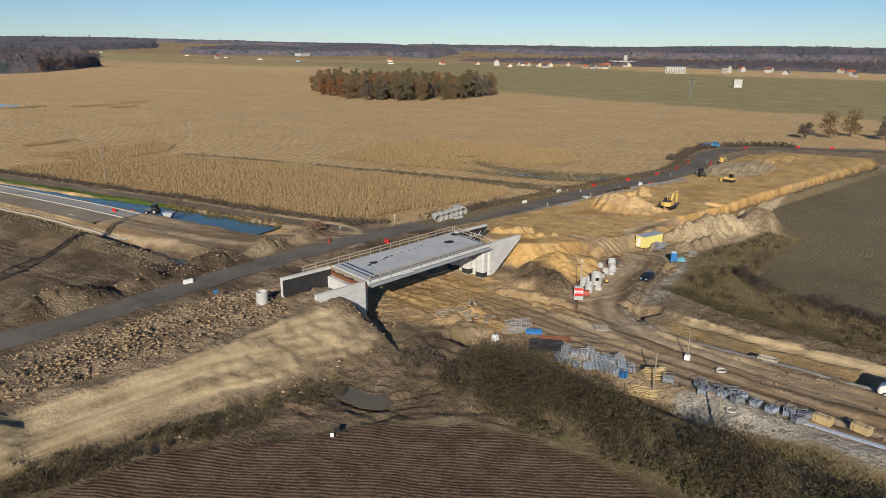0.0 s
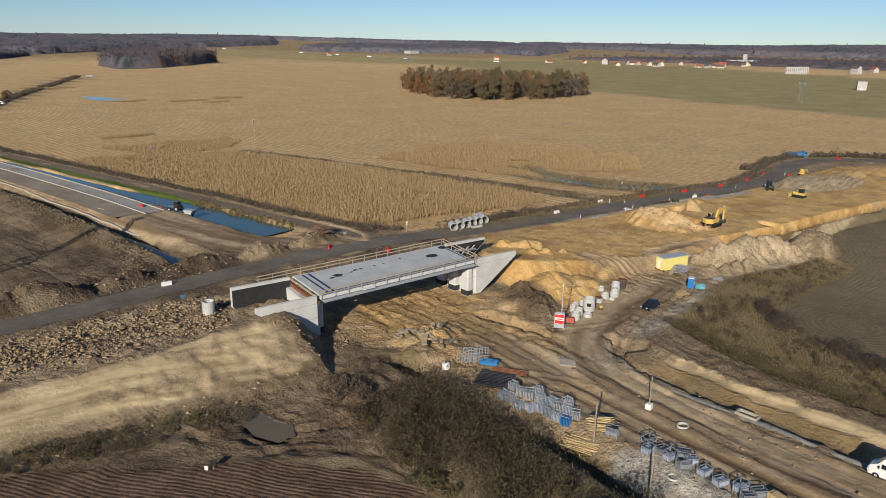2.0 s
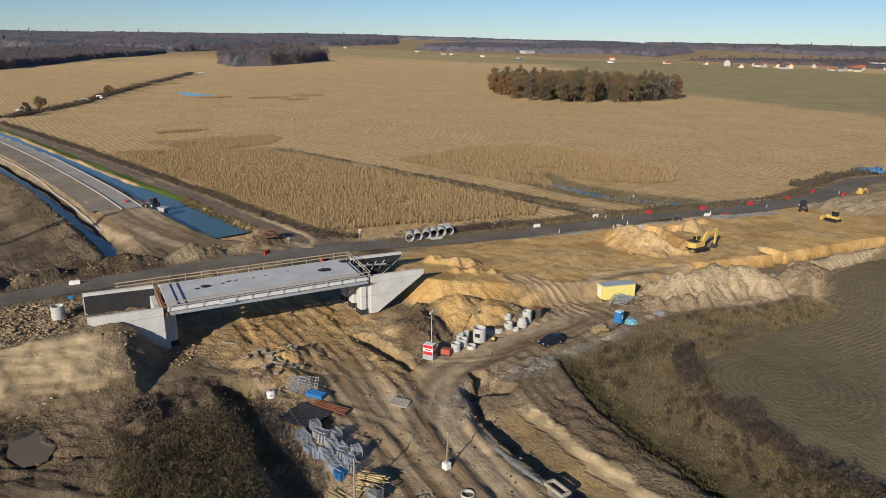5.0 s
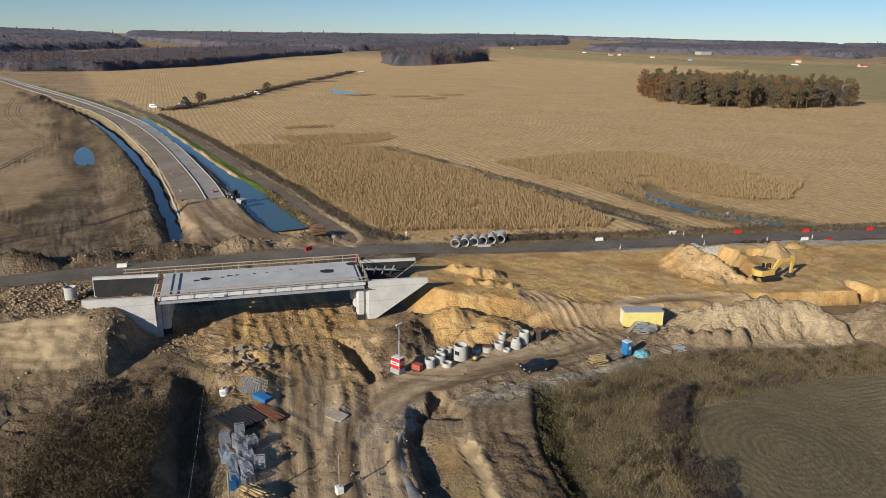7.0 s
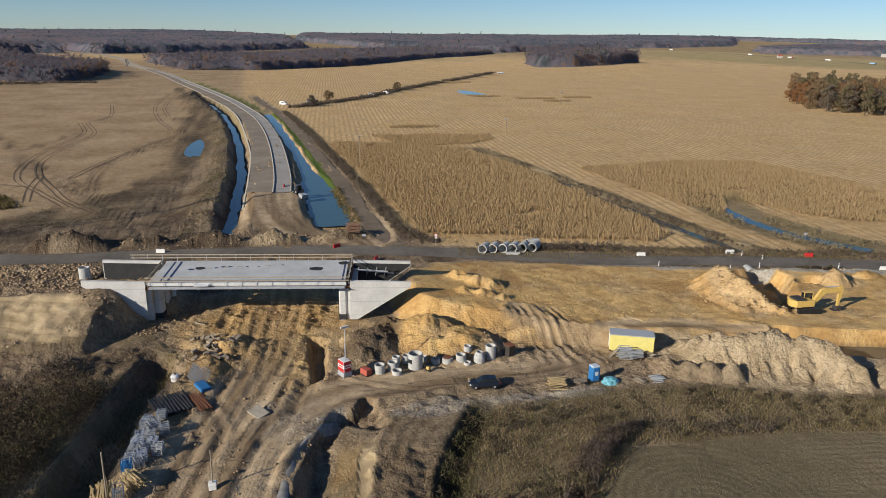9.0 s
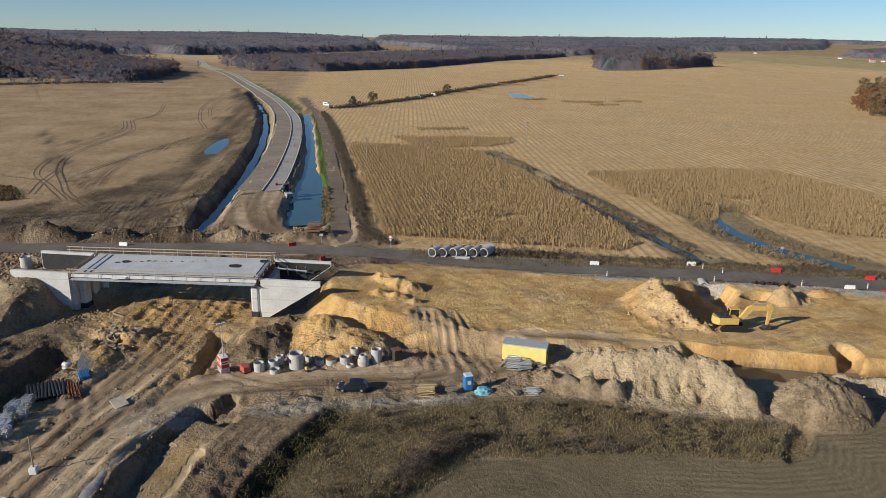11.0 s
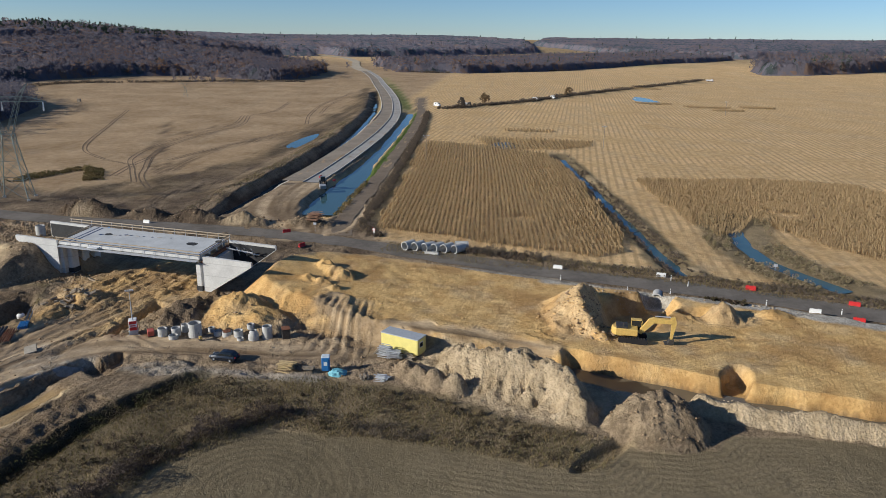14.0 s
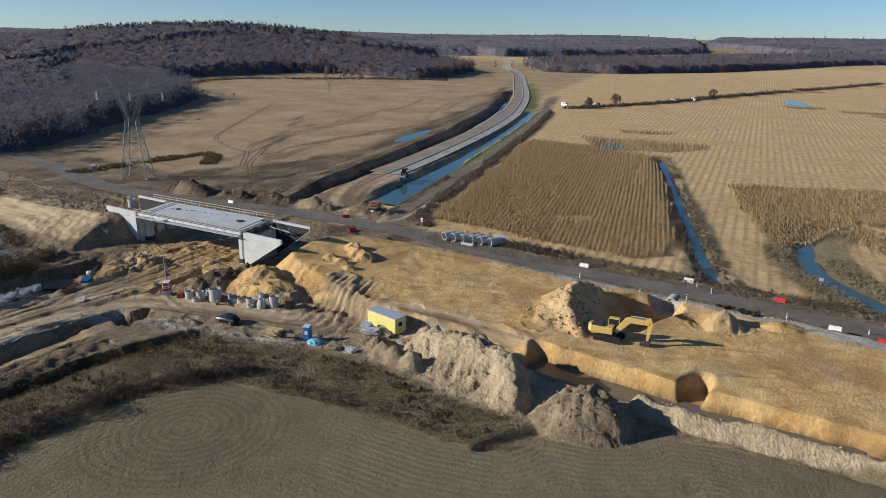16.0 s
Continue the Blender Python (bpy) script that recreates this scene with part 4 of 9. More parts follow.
dark_soil = np.maximum(dark_soil, np.clip(hill(GX, GY, -50.5, 125.5, 8.5, 4.6, 3, 150), 0, 0.85))
# darker ground along the west ditch and in the trench bottom
dark_soil = np.maximum(dark_soil, strip(WATER_L, 2.5, 1.2, 0.4) * 0.8)
dark_soil = np.maximum(dark_soil, step(-0.1, -0.6, GZ) * strip(TRENCH, 4, 1) * 0.7)
strip_green = strip([(-168, 133), (-206, 132), (-250, 131), (-302, 129), (-360, 126.5), (-414, 122)], 1.4, 0.6, 0.3) + strip([(-425, 115), (-500, 101), (-600, 82), (-700, 60)], 3.5, 1.5, 0.4) * 0.7

verts[:, 2] += (np.maximum(dirt, spoil * 0.8) * (1 - 0.8 * strip(OLD_ROAD, 6, 1)) * (1 - 0.85 * lanes) * (1 - pale) * (0.22 * fbm(GX, GY, 1.9, 121, 3) - 0.3 * np.abs(fbm(GX, GY, 2.1, 123, 3))) + sand * (1 - np.minimum(spoil, 1)) * (0.06 * fbm(GX, GY, 1.5, 125, 2) + 0.05 * vnoise((GX + 0.27 * GY) * 1.1, (GY - 0.27 * GX) * 0.1, 1.0, 127))).ravel()

me = mesh_np("ground", verts, quads, SOIL, smooth=True)
for key, stack in (("soil_a", (dirt, sand, pale, np.minimum(spoil, 1))), ("soil_b", (gravel, till, green, grass)), ("soil_c", (plough, np.clip(dark_soil, 0, 1), np.minimum(strip_green, 1), till * step(15, 11, np.hypot(GX + 2, GY - 152.5)) * step(0.5, 2, np.hypot(GX + 2, GY - 152.5)))), ("soil_d", (np.clip(lanes, 0, 1), np.clip(ruts_m, 0, 1), orange, dark_ditch_strip)), ("soil_e", (rows_m, west_field, west_dark, np.clip(driven, 0, 1)))):
    a = me.attributes.new(key, "FLOAT_COLOR", "POINT")
    a.data.foreach_set("color", np.stack(stack, -1).astype(np.float32).ravel())
a = me.attributes.new("site", "FLOAT", "POINT")
a.data.foreach_set("value", site.astype(np.float32).ravel())
a = me.attributes.new("field_edge", "FLOAT", "POINT")
a.data.foreach_set("value", poly_dist(GX, GY, FIELD_S).astype(np.float32).ravel())
a = me.attributes.new("lane_uv", "FLOAT_VECTOR", "POINT")
a.data.foreach_set("vector", np.stack([lane_u, lane_s, lane_u * 0], -1).astype(np.float32).ravel())
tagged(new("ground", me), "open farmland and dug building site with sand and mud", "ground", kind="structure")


# -------- roads laid on the ground
def ribbon(name, row, left, right, mat, lift=0.05, gap=2.5, cols=5, ragged=0.0, flat=None):
    p = spline(row, gap)
    t = np.gradient(p, axis=0)
    t /= np.linalg.norm(t, axis=1)[:, None]
    nrm = np.stack([-t[:, 1], t[:, 0]], -1)
    offs = np.linspace(-right, left, cols)
    pts = p[:, None, :] + nrm[:, None, :] * offs[None, :, None]
    if ragged:
        edge = ragged * vnoise(np.arange(len(p)) * gap, 0 * p[:, 0], 4, 7)
        pts[:, 0] -= nrm * edge[:, None]
        pts[:, -1] += nrm * edge[::-1, None]
    z = ground(pts[..., 0], pts[..., 1])
    z = np.repeat(ground(p[:, 0], p[:, 1])[:, None], cols, 1) if flat is None else np.full_like(z, flat)
    v = np.concatenate([pts, z[..., None] + lift], -1).reshape(-1, 3)
    m, c = len(p), cols
    k = (np.arange(m - 1)[:, None] * c + np.arange(c - 1)[None, :]).ravel()
    return new(name, mesh_np(name, v, np.stack([k, k + 1, k + c + 1, k + c], -1)[:, ::-1], mat, smooth=True))


def road_mat(name, a, b, rough=0.85):
    n = Nodes(name, rough, 0, 0.25)
    f = n.math("ADD", n.math("MULTIPLY", n.noise(0.12, 4), 0.5), n.math("ADD", n.math("MULTIPLY", n.noise(0.9, 4), 0.3), n.math("MULTIPLY", n.noise(7, 3), 0.2)))
    n.bump(n.noise(6, 4), 0.4, 0.05)
    return n.base(n.mix(n.ramp(f, 0.38, 0.62), a, b))


ASPHALT = road_mat("worn_asphalt", (0.11, 0.096, 0.08), (0.2, 0.175, 0.146))
ASPHALT_NEW = road_mat("dusty_asphalt", (0.2, 0.165, 0.125), (0.33, 0.275, 0.21))
CONCRETE_LANE = road_mat("pale_lane", (0.26, 0.243, 0.222), (0.4, 0.38, 0.35))
KERB = plain("kerb_stone", (0.42, 0.39, 0.345), 0.85, vary=0.3)
TRACK = road_mat("packed_track", (0.14, 0.108, 0.076), (0.24, 0.185, 0.13))

tagged(ribbon("road", OLD_ROAD, 3.6, 3.6, ASPHALT, 0.06, 2.5, 7, 0.5), "old dark asphalt road with muddy edges", "road", kind="structure")
tagged(ribbon("road", SIDE_ROAD, 2.4, 2.4, TRACK, 0.05, 3, 5, 0.5), "muddy gravel side road beside the ditch", "road", kind="structure")
new_road = ribbon("road", NEW_ROAD[1:], 6.4, 1.6, ASPHALT_NEW, 0.07, 4, 5)
tagged(new_road, "new carriageway under construction with dusty binder course", "road", kind="structure")
lane = ribbon("road", [(-163, 116.6)] + [(x, y + 4.2) for x, y in NEW_ROAD[2:]], 2.4, 2.4, CONCRETE_LANE, 0.1, 4, 5)
tagged(lane, "pale new lane edged by kerbs", "road", kind="structure")


def kerb(row, w, h, label):
    p = spline(row, 4.0)
    z = ground(p[:, 0], p[:, 1])
    t = np.gradient(p, axis=0)
    t /= np.linalg.norm(t, axis=1)[:, None]
    nr = np.stack([-t[:, 1], t[:, 0]], -1) * w / 2
    ring = np.stack([np.c_[p - nr, z], np.c_[p - nr, z + h], np.c_[p + nr, z + h], np.c_[p + nr, z]], 1)
    v = ring.reshape(-1, 3)
    f = [[4 * i + k, 4 * i + (k + 1) % 4, 4 * i + 4 + (k + 1) % 4, 4 * i + 4 + k] for i in range(len(p) - 1) for k in range(4)]
    tagged(new("kerb", mesh_np("kerb", v, f, KERB)), label, "kerb", kind="structure")


kerb([(-163, 114.0)] + [(x, y + 1.5) for x, y in NEW_ROAD[2:]], 0.45, 0.32, "long pale concrete kerb along the new lane")
kerb([(-163, 119.3)] + [(x, y + 6.9) for x, y in NEW_ROAD[2:]], 0.4, 0.3, "long pale concrete kerb along the new lane")
kerb([(-150, 105.2), (-165, 105.8), (-196, 107), (-264, 107.6)] + [(x, y - 6.8) for x, y in NEW_ROAD[5:]], 0.9, 0.25, "pale stone edging on the road shoulder")

# -------- water
n = Nodes("water", 0.06, 0, 0.5)
n.b.inputs["IOR"].default_value = 1.33
WATER = n.base(n.mix(n.noise(0.15), (0.045, 0.1, 0.115), (0.07, 0.125, 0.13)))
n = Nodes("muddy_water", 0.08, 0, 0.5)
n.b.inputs["IOR"].default_value = 1.33
MUDDY = n.base(n.mix(n.noise(0.2), (0.12, 0.1, 0.072), (0.17, 0.14, 0.095)))
for row, half, level, label, mat in ((WATER_R, 6.5, -0.32, "broad blue water in the roadside ditch", WATER), (WATER_L, 2.4, -1.6, "narrow blue water in the roadside ditch", WATER), (MID_DITCH, 1.5, -0.5, "narrow field ditch filled with water", WATER),
                                     (MARSH, 2.1, -0.04, "shallow water standing among dry reeds", WATER), (TRENCH[:6], 3.6, -0.7, "muddy water at the bottom of the trench", MUDDY)):
    tagged(ribbon("water", row, half, half, mat, 0, 3, 2, 0, level), label, "water", kind="structure")
for cx, cy, rx, ry, level in ((-272, 86, 44, 10, -0.1), (-271, 180, 18, 12, -0.06), (-560, 300, 50, 14, 0.0), (-52, 68.5, 5.4, 2.6, -0.1)):
    bm = bmesh.new()
    wavy = 1.0 if cx < -100 else 0.3
    rim = [(a * math.pi / 32, 1 + wavy * (0.22 * math.sin(3 * a * math.pi / 32 + cx) + 0.16 * math.sin(7 * a * math.pi / 32 + cy) + 0.08 * math.sin(17 * a * math.pi / 32))) for a in range(64)]
    bm.faces.new([bm.verts.new((cx + rx * g * 0.85 * math.cos(a), cy + ry * g * 0.85 * math.sin(a), level)) for a, g in rim])
    tagged(new("water", bm_mesh("water", bm, WATER if cx < -100 else MUDDY)), "puddle of standing water in the field" if cx < -100 else "muddy puddle on the bare ground", "puddle", kind="structure")


# -------- clods and stones lying on the dug ground
def clods(label, poly, gap, lo, hi, seed, mat, keep=0.7):
    rng = np.random.default_rng(seed)
    x, y = scatter(poly, gap, rng)
    ok = vnoise(x, y, 6, seed) + rng.uniform(-0.8, 0.8, len(x)) > 1 - 2 * keep
    x, y = x[ok], y[ok]
    z = ground(x, y)
    r = lo + (hi - lo) * rng.uniform(0, 1, len(x)) ** 3
    d = np.array([(1.2, 0, 0), (0.3, 0.75, 0), (-0.9, 0.6, 0.1), (-0.7, -0.6, 0), (0.4, -0.8, 0.1), (0.1, 0.1, 0.62), (0, 0, -0.5)])
    a = rng.uniform(0, 6.28, len(x))
    jig = rng.uniform(0.4, 1.5, (len(x), 7))
    p = d[None] * jig[..., None] * r[:, None, None]
    px = p[..., 0] * np.cos(a)[:, None] - p[..., 1] * np.sin(a)[:, None]
    py = p[..., 0] * np.sin(a)[:, None] + p[..., 1] * np.cos(a)[:, None]
    v = np.stack([px + x[:, None], py + y[:, None], p[..., 2] + (z + 0.15 * r)[:, None]], -1).reshape(-1, 3)
    f = np.array([(0, 1, 5), (1, 2, 5), (2, 3, 5), (3, 4, 5), (4, 0, 5), (1, 0, 6), (2, 1, 6), (3, 2, 6), (4, 3, 6), (0, 4, 6)])
    fs = (f[None] + 7 * np.arange(len(x))[:, None, None]).reshape(-1, 3)
    tagged(new("clods", mesh_np("clods", v, fs, mat)), label, "clods", kind="stuff")


CLOD = plain("earth_clod", (0.31, 0.222, 0.138), 0.95, vary=0.5, scale=0.8)
CLOD_PALE = plain("pale_clod", (0.42, 0.33, 0.22), 0.95, vary=0.45, scale=0.8)
CLOD_SAND = plain("sand_clod", (0.5, 0.33, 0.15), 0.95, vary=0.35, scale=0.8)
clods("brown clods of earth covering the embankment", [(-73, 78), (-76, 62), (-80, 45), (-86, 20), (-104, 16), (-99, 40), (-95, 62), (-91, 80), (-84, 84)], 0.42, 0.06, 0.42, 301, CLOD, 0.7)
clods("brown rubble at the end of the embankment", [(-74, 80), (-66, 80), (-62, 84), (-61, 92), (-68, 95), (-72, 91)], 0.5, 0.06, 0.35, 311, CLOD, 0.7)
clods("brown clods of earth on the dug ground", LOWER, 1.3, 0.05, 0.3, 302, CLOD, 0.5)
clods("pale clods on the spoil heap", [(-40, 170), (-28, 168), (-19, 180), (-16, 192), (-25, 192), (-38, 181)], 0.5, 0.04, 0.17, 303, CLOD_PALE, 0.45)
clods("dark clods on the round spoil heap", [(-24, 194), (-18, 192), (-14, 195), (-14.5, 202), (-18, 205), (-24, 203)], 0.5, 0.05, 0.3, 304, CLOD, 0.65)
clods("crumbled pale earth along the trench", [(-26, 205), (-24, 204), (-19.5, 222), (-16, 234), (-20, 236)], 0.8, 0.04, 0.25, 305, CLOD_PALE, 0.7)
clods("sand lumps on the fill", [(-56, 140), (-46, 152), (-40, 170), (-36, 195), (-60, 195), (-72, 170), (-76, 150)], 1.4, 0.05, 0.25, 306, CLOD_SAND, 0.4)
clods("clods around the digger's pit", [(-52, 184), (-44, 190), (-44, 200), (-50, 200), (-54, 190)], 0.7, 0.08, 0.45, 307, CLOD_SAND, 0.75)
clods("dark clods along the ridge beside the pit", [(-62, 195), (-58, 191), (-52, 189.5), (-45, 191), (-41, 195), (-43, 199), (-50, 196), (-58, 197)], 0.55, 0.06, 0.42, 312, CLOD, 0.7)
clods("rubble between the road and the ditches", [(-122, 62), (-112, 62), (-110, 90), (-109, 135), (-116, 135), (-118, 95)], 1.0, 0.08, 0.5, 308, CLOD, 0.55)
clods("stones at the foot of the embankment", [(-60, 90), (-56, 78), (-60, 60), (-64, 46), (-66, 47), (-63, 62), (-60, 78), (-63, 90)], 0.9, 0.06, 0.35, 309, CLOD_PALE, 0.55)
clods("pale stones along the road bank", [(-71, 186), (-66, 200), (-65, 215), (-60, 232), (-58, 232), (-63, 213), (-64, 200), (-69, 186)], 0.6, 0.06, 0.3, 310, CLOD_PALE, 0.7)

WET_MUD = road_mat("wet_mud", (0.1, 0.07, 0.045), (0.24, 0.17, 0.105))
for row in ([(-368, 24), (-320, 36), (-273, 33), (-237, 33), (-208, 40), (-186, 49), (-169, 56), (-150, 68)], [(-366, 21), (-322, 31), (-275, 28), (-237, 28), (-205, 34), (-182, 46), (-160, 58)], [(-208, 40), (-189, 42), (-168, 46)], [(-203, 50), (-224, 53), (-245, 57), (-300, 70)],
            [(-381, -60), (-309, -32), (-232, -1), (-205, 20), (-190, 42)], [(-582, 47), (-464, 48), (-384, 58), (-330, 70)], [(-575, 54), (-460, 54), (-390, 63)], [(-470, 20), (-400, 30), (-368, 24)]):
    for off in (-0.9, 0.9):
        tagged(ribbon("wheel_track", [(x, y + off) for x, y in row], 0.2, 0.2, WET_MUD, 0.06, 3, 2, 0.12), "wet muddy wheel track across the field", "wheel track", kind="structure")

# ---------------------------------------------------------------- plants
BARK = plain("bark", (0.11, 0.085, 0.065), 0.95, vary=0.35, scale=2)
AUTUMN = leafy("autumn_leaves", [(0.17, 0.12, 0.08), (0.29, 0.155, 0.08), (0.2, 0.15, 0.1), (0.34, 0.17, 0.075), (0.16, 0.13, 0.1)], 12, glow=0.4)
FAR_TRACK = [(-960, -14), (-1050, -45), (-1180, -75), (-1350, -110), (-1600, -190), (-1900, -330)]
# distance haze is put into these four wood palettes: paler, cooler, violet-grey
HAZED_FOREST = leafy("hazed_forest_leaves", [(0.141, 0.137, 0.165), (0.174, 0.152, 0.165), (0.150, 0.145, 0.176), (0.263, 0.167, 0.121), (0.146, 0.142, 0.174)], 34, glow=0.45)
HAZED_CANOPY = canopy_mat("hazed_wood_canopy", [(0.080, 0.098, 0.097), (0.146, 0.142, 0.174), (0.183, 0.165, 0.187), (0.155, 0.149, 0.182), (0.254, 0.167, 0.121), (0.150, 0.147, 0.178)], 7.0, 60)
HAZED_CANOPY_FAR = canopy_mat("hazed_far_canopy", [(0.094, 0.118, 0.132), (0.122, 0.142, 0.165), (0.197, 0.181, 0.215), (0.235, 0.201, 0.220), (0.263, 0.196, 0.165)], 11.0, 240)
HAZED_BARE = leafy("hazed_bare_twigs", [(0.136, 0.129, 0.154), (0.197, 0.184, 0.211), (0.146, 0.139, 0.165), (0.188, 0.162, 0.165)], 30, glow=0.45)
CONIFER = leafy("conifer_needles", [(0.042, 0.062, 0.045), (0.06, 0.08, 0.056), (0.05, 0.064, 0.044)], 20)
CORN_MAT = leafy("dry_corn", [(0.3, 0.212, 0.112), (0.43, 0.312, 0.17), (0.34, 0.242, 0.13), (0.48, 0.355, 0.2)], 7, glow=0.25)
SHRUB = leafy("autumn_shrub", [(0.036, 0.028, 0.02), (0.105, 0.075, 0.052), (0.052, 0.038, 0.027), (0.09, 0.08, 0.036), (0.06, 0.044, 0.031), (0.13, 0.092, 0.06)], 4)
SHRUB_DARK = leafy("dark_shrub", [(0.095, 0.075, 0.056), (0.17, 0.132, 0.1), (0.125, 0.098, 0.074), (0.11, 0.094, 0.06)], 3, glow=0.25)
BELT = leafy("dark_bare_twigs", [(0.05, 0.04, 0.034), (0.11, 0.084, 0.07), (0.07, 0.054, 0.045), (0.13, 0.1, 0.08)], 2.5, glow=0.2)
SHRUB_GREEN = leafy("green_shrub", [(0.05, 0.042, 0.025), (0.085, 0.085, 0.03), (0.12, 0.095, 0.055), (0.07, 0.055, 0.035)], 4)
WEED = leafy("dry_weeds", [(0.135, 0.106, 0.065), (0.28, 0.214, 0.134), (0.155, 0.14, 0.062), (0.36, 0.28, 0.178), (0.17, 0.13, 0.085), (0.29, 0.22, 0.142)], 2.6)
TUFT = leafy("dry_grass", [(0.13, 0.095, 0.045), (0.26, 0.19, 0.09), (0.1, 0.09, 0.03), (0.32, 0.24, 0.12)], 5)


def leaves(centres, size, rng, stretch=1.0, up=0.0):
    """Quads of random lie at given places."""
    c = np.asarray(centres, dtype=float)
    k = len(c)
    u = rng.normal(size=(k, 3)) + np.array([0, 0, up])
    u /= np.linalg.norm(u, axis=1)[:, None]
    w = rng.normal(size=(k, 3))
    v = np.cross(u, w)
    v /= np.linalg.norm(v, axis=1)[:, None]
    s = (np.asarray(size) * rng.uniform(0.6, 1.4, k))[:, None] * 0.5
    u, v = u * s * stretch, v * s / stretch
    return np.stack([c - u - 0.7 * v, c + 0.8 * u - v, c + u + 0.8 * v, c - 0.7 * u + v], 1)


def quads_mesh(name, q, mat):
    q = np.asarray(q).reshape(-1, 3)
    return mesh_np(name, q, np.arange(len(q)).reshape(-1, 4), mat)


def crown_points(rng, n, clumps, height, radius, bottom):
    """Places of leaves in a crown of uneven clumps."""
    a = rng.uniform(0, 2 * math.pi, clumps)
    t = rng.uniform(0.05, 1, clumps)
    r = radius * np.sin(np.pi * (0.15 + 0.8 * t)) ** 0.7 * rng.uniform(0.35, 0.85, clumps)
    cc = np.stack([r * np.cos(a), r * np.sin(a), bottom + (height - bottom) * t * 0.9], -1)
    cr = radius * rng.uniform(0.25, 0.5, clumps)
    pick = rng.integers(0, clumps, n)
    d = rng.normal(size=(n, 3))
    d /= np.linalg.norm(d, axis=1)[:, None]
    return cc[pick] + d * (cr[pick] * rng.uniform(0.5, 1.05, n))[:, None] * np.array([1, 1, 0.8])


def trunk_mesh(rng, height, r, limbs=7, reach=3.5):
    bm = bmesh.new()
    p = Vector((0, 0, -0.3))
    for k in range(4):
        q = p + Vector((rng.uniform(-0.3, 0.3), rng.uniform(-0.3, 0.3), height * 0.2))
        tube(bm, p, q, r * (1 - 0.2 * k), r * (0.8 - 0.2 * k), 6, False)
        p = q
    for k in range(limbs):
        z = height * rng.uniform(0.25, 0.6)
        a = rng.uniform(0, 6.28)
        q = Vector((math.cos(a) * reach, math.sin(a) * reach, z + height * rng.uniform(0.12, 0.3)))
        m = Vector((q.x * 0.45, q.y * 0.45, z + (q.z - z) * 0.6))
        tube(bm, (0, 0, z), m, r * 0.4, r * 0.26, 5, False)
        tube(bm, m, q, r * 0.26, r * 0.08, 5, False)
    return bm_mesh("trunk", bm, BARK)


def tree_kind(seed, height, radius, n, leaf, mat, bottom=0.22, label="", category="tree", group="", clumps=16):
    rng = np.random.default_rng(seed)
    t = thing("tree", Matrix(), label, category, group)
    part("trunk", trunk_mesh(rng, height, height * 0.018 + 0.05, 8, radius * 0.7), None, t)
    q = leaves(crown_points(rng, n, clumps, height, radius, height * bottom), leaf, rng)
    part("crown", quads_mesh("crown", q, mat), None, t)
    return t


# the round grove of old oaks in the stubble field
GROVE = [(-492, 574), (-450, 536), (-400, 509), (-362, 496), (-325, 512), (-306, 556), (-297, 618), (-325, 650), (-400, 655), (-465, 625)]
rng = np.random.default_rng(5)
GROVE_MATS = [leafy("oak_rust", [(0.19, 0.105, 0.05), (0.32, 0.165, 0.075), (0.25, 0.135, 0.066)], 5, glow=0.35), leafy("oak_brown", [(0.16, 0.118, 0.07), (0.27, 0.185, 0.105), (0.21, 0.15, 0.085)], 5, glow=0.35),
              leafy("oak_olive", [(0.12, 0.105, 0.06), (0.19, 0.16, 0.09), (0.155, 0.13, 0.075)], 5, glow=0.35), leafy("oak_grey", [(0.14, 0.118, 0.095), (0.2, 0.17, 0.138)], 5, glow=0.35)]
words = ["tall rust-coloured autumn oak in the field grove", "tall brown autumn oak in the field grove", "tall olive-green oak in the field grove", "grey half-bare oak in the field grove"]
kinds = [tree_kind(20 + k, 23 + k % 3, 6.6 + 0.5 * (k % 2), 1050, 0.75, GROVE_MATS[k % 4], 0.04, words[k % 4], "tree", "field grove", 26) for k in range(8)]
xs, ys = scatter(GROVE, 11.5, rng)
zs = ground(xs, ys)
used = set()
for x, y, z in zip(xs, ys, zs):
    tone = vnoise(np.array([x]), np.array([y]), 34, 4)[0] * 0.6 + rng.uniform(-0.75, 0.75)
    k = int(np.clip((tone + 0.9) / 1.8 * 4, 0, 3)) + 4 * int(rng.integers(0, 2))
    m = pose(x, y, z - 0.2, 0, 0, rng.uniform(0, 360)) @ Matrix.Diagonal((*[rng.uniform(0.8, 1.08)] * 3, 1))
    if k in used:
        copy_thing(kinds[k], m)
    else:
        kinds[k].matrix_basis = m
        used.add(k)
for k, t in enumerate(kinds):
    if k not in used:
        t.matrix_basis = pose(-400 + 12 * k, 575, height(-400 + 12 * k, 575))

# single trees
for x, y, h, r, k, label in ((-489, 166, 9, 4, 1, "small brown autumn tree beside the field ditch"), (-592, 238, 8, 4, 1, "small brown autumn tree beside the field ditch"), (-452, 150, 8, 3, 3, "bare grey tree beside the field ditch"),
                             (-14, 424, 14, 5.5, 1, "brown autumn tree at the road bend"), (-4, 436, 15, 6, 1, "brown autumn tree at the road bend"), (12, 430, 13, 5.5, 3, "bare dark tree at the road bend"), (26, 440, 16, 6.5, 1, "brown autumn tree at the road bend"),
                             (40, 424, 15, 6, 1, "brown autumn tree at the road bend"), (-24, 412, 9, 4, 3, "bare dark tree at the road bend"), (62, 470, 17, 7, 3, "bare dark tree at the road bend")):
    t = tree_kind(int(abs(x)) + 7, h, r, 900, 0.5 if h < 12 else 0.6, GROVE_MATS[k], 0.2, label, "tree")
    t.matrix_basis = pose(x, y, height(x, y) - 0.1)


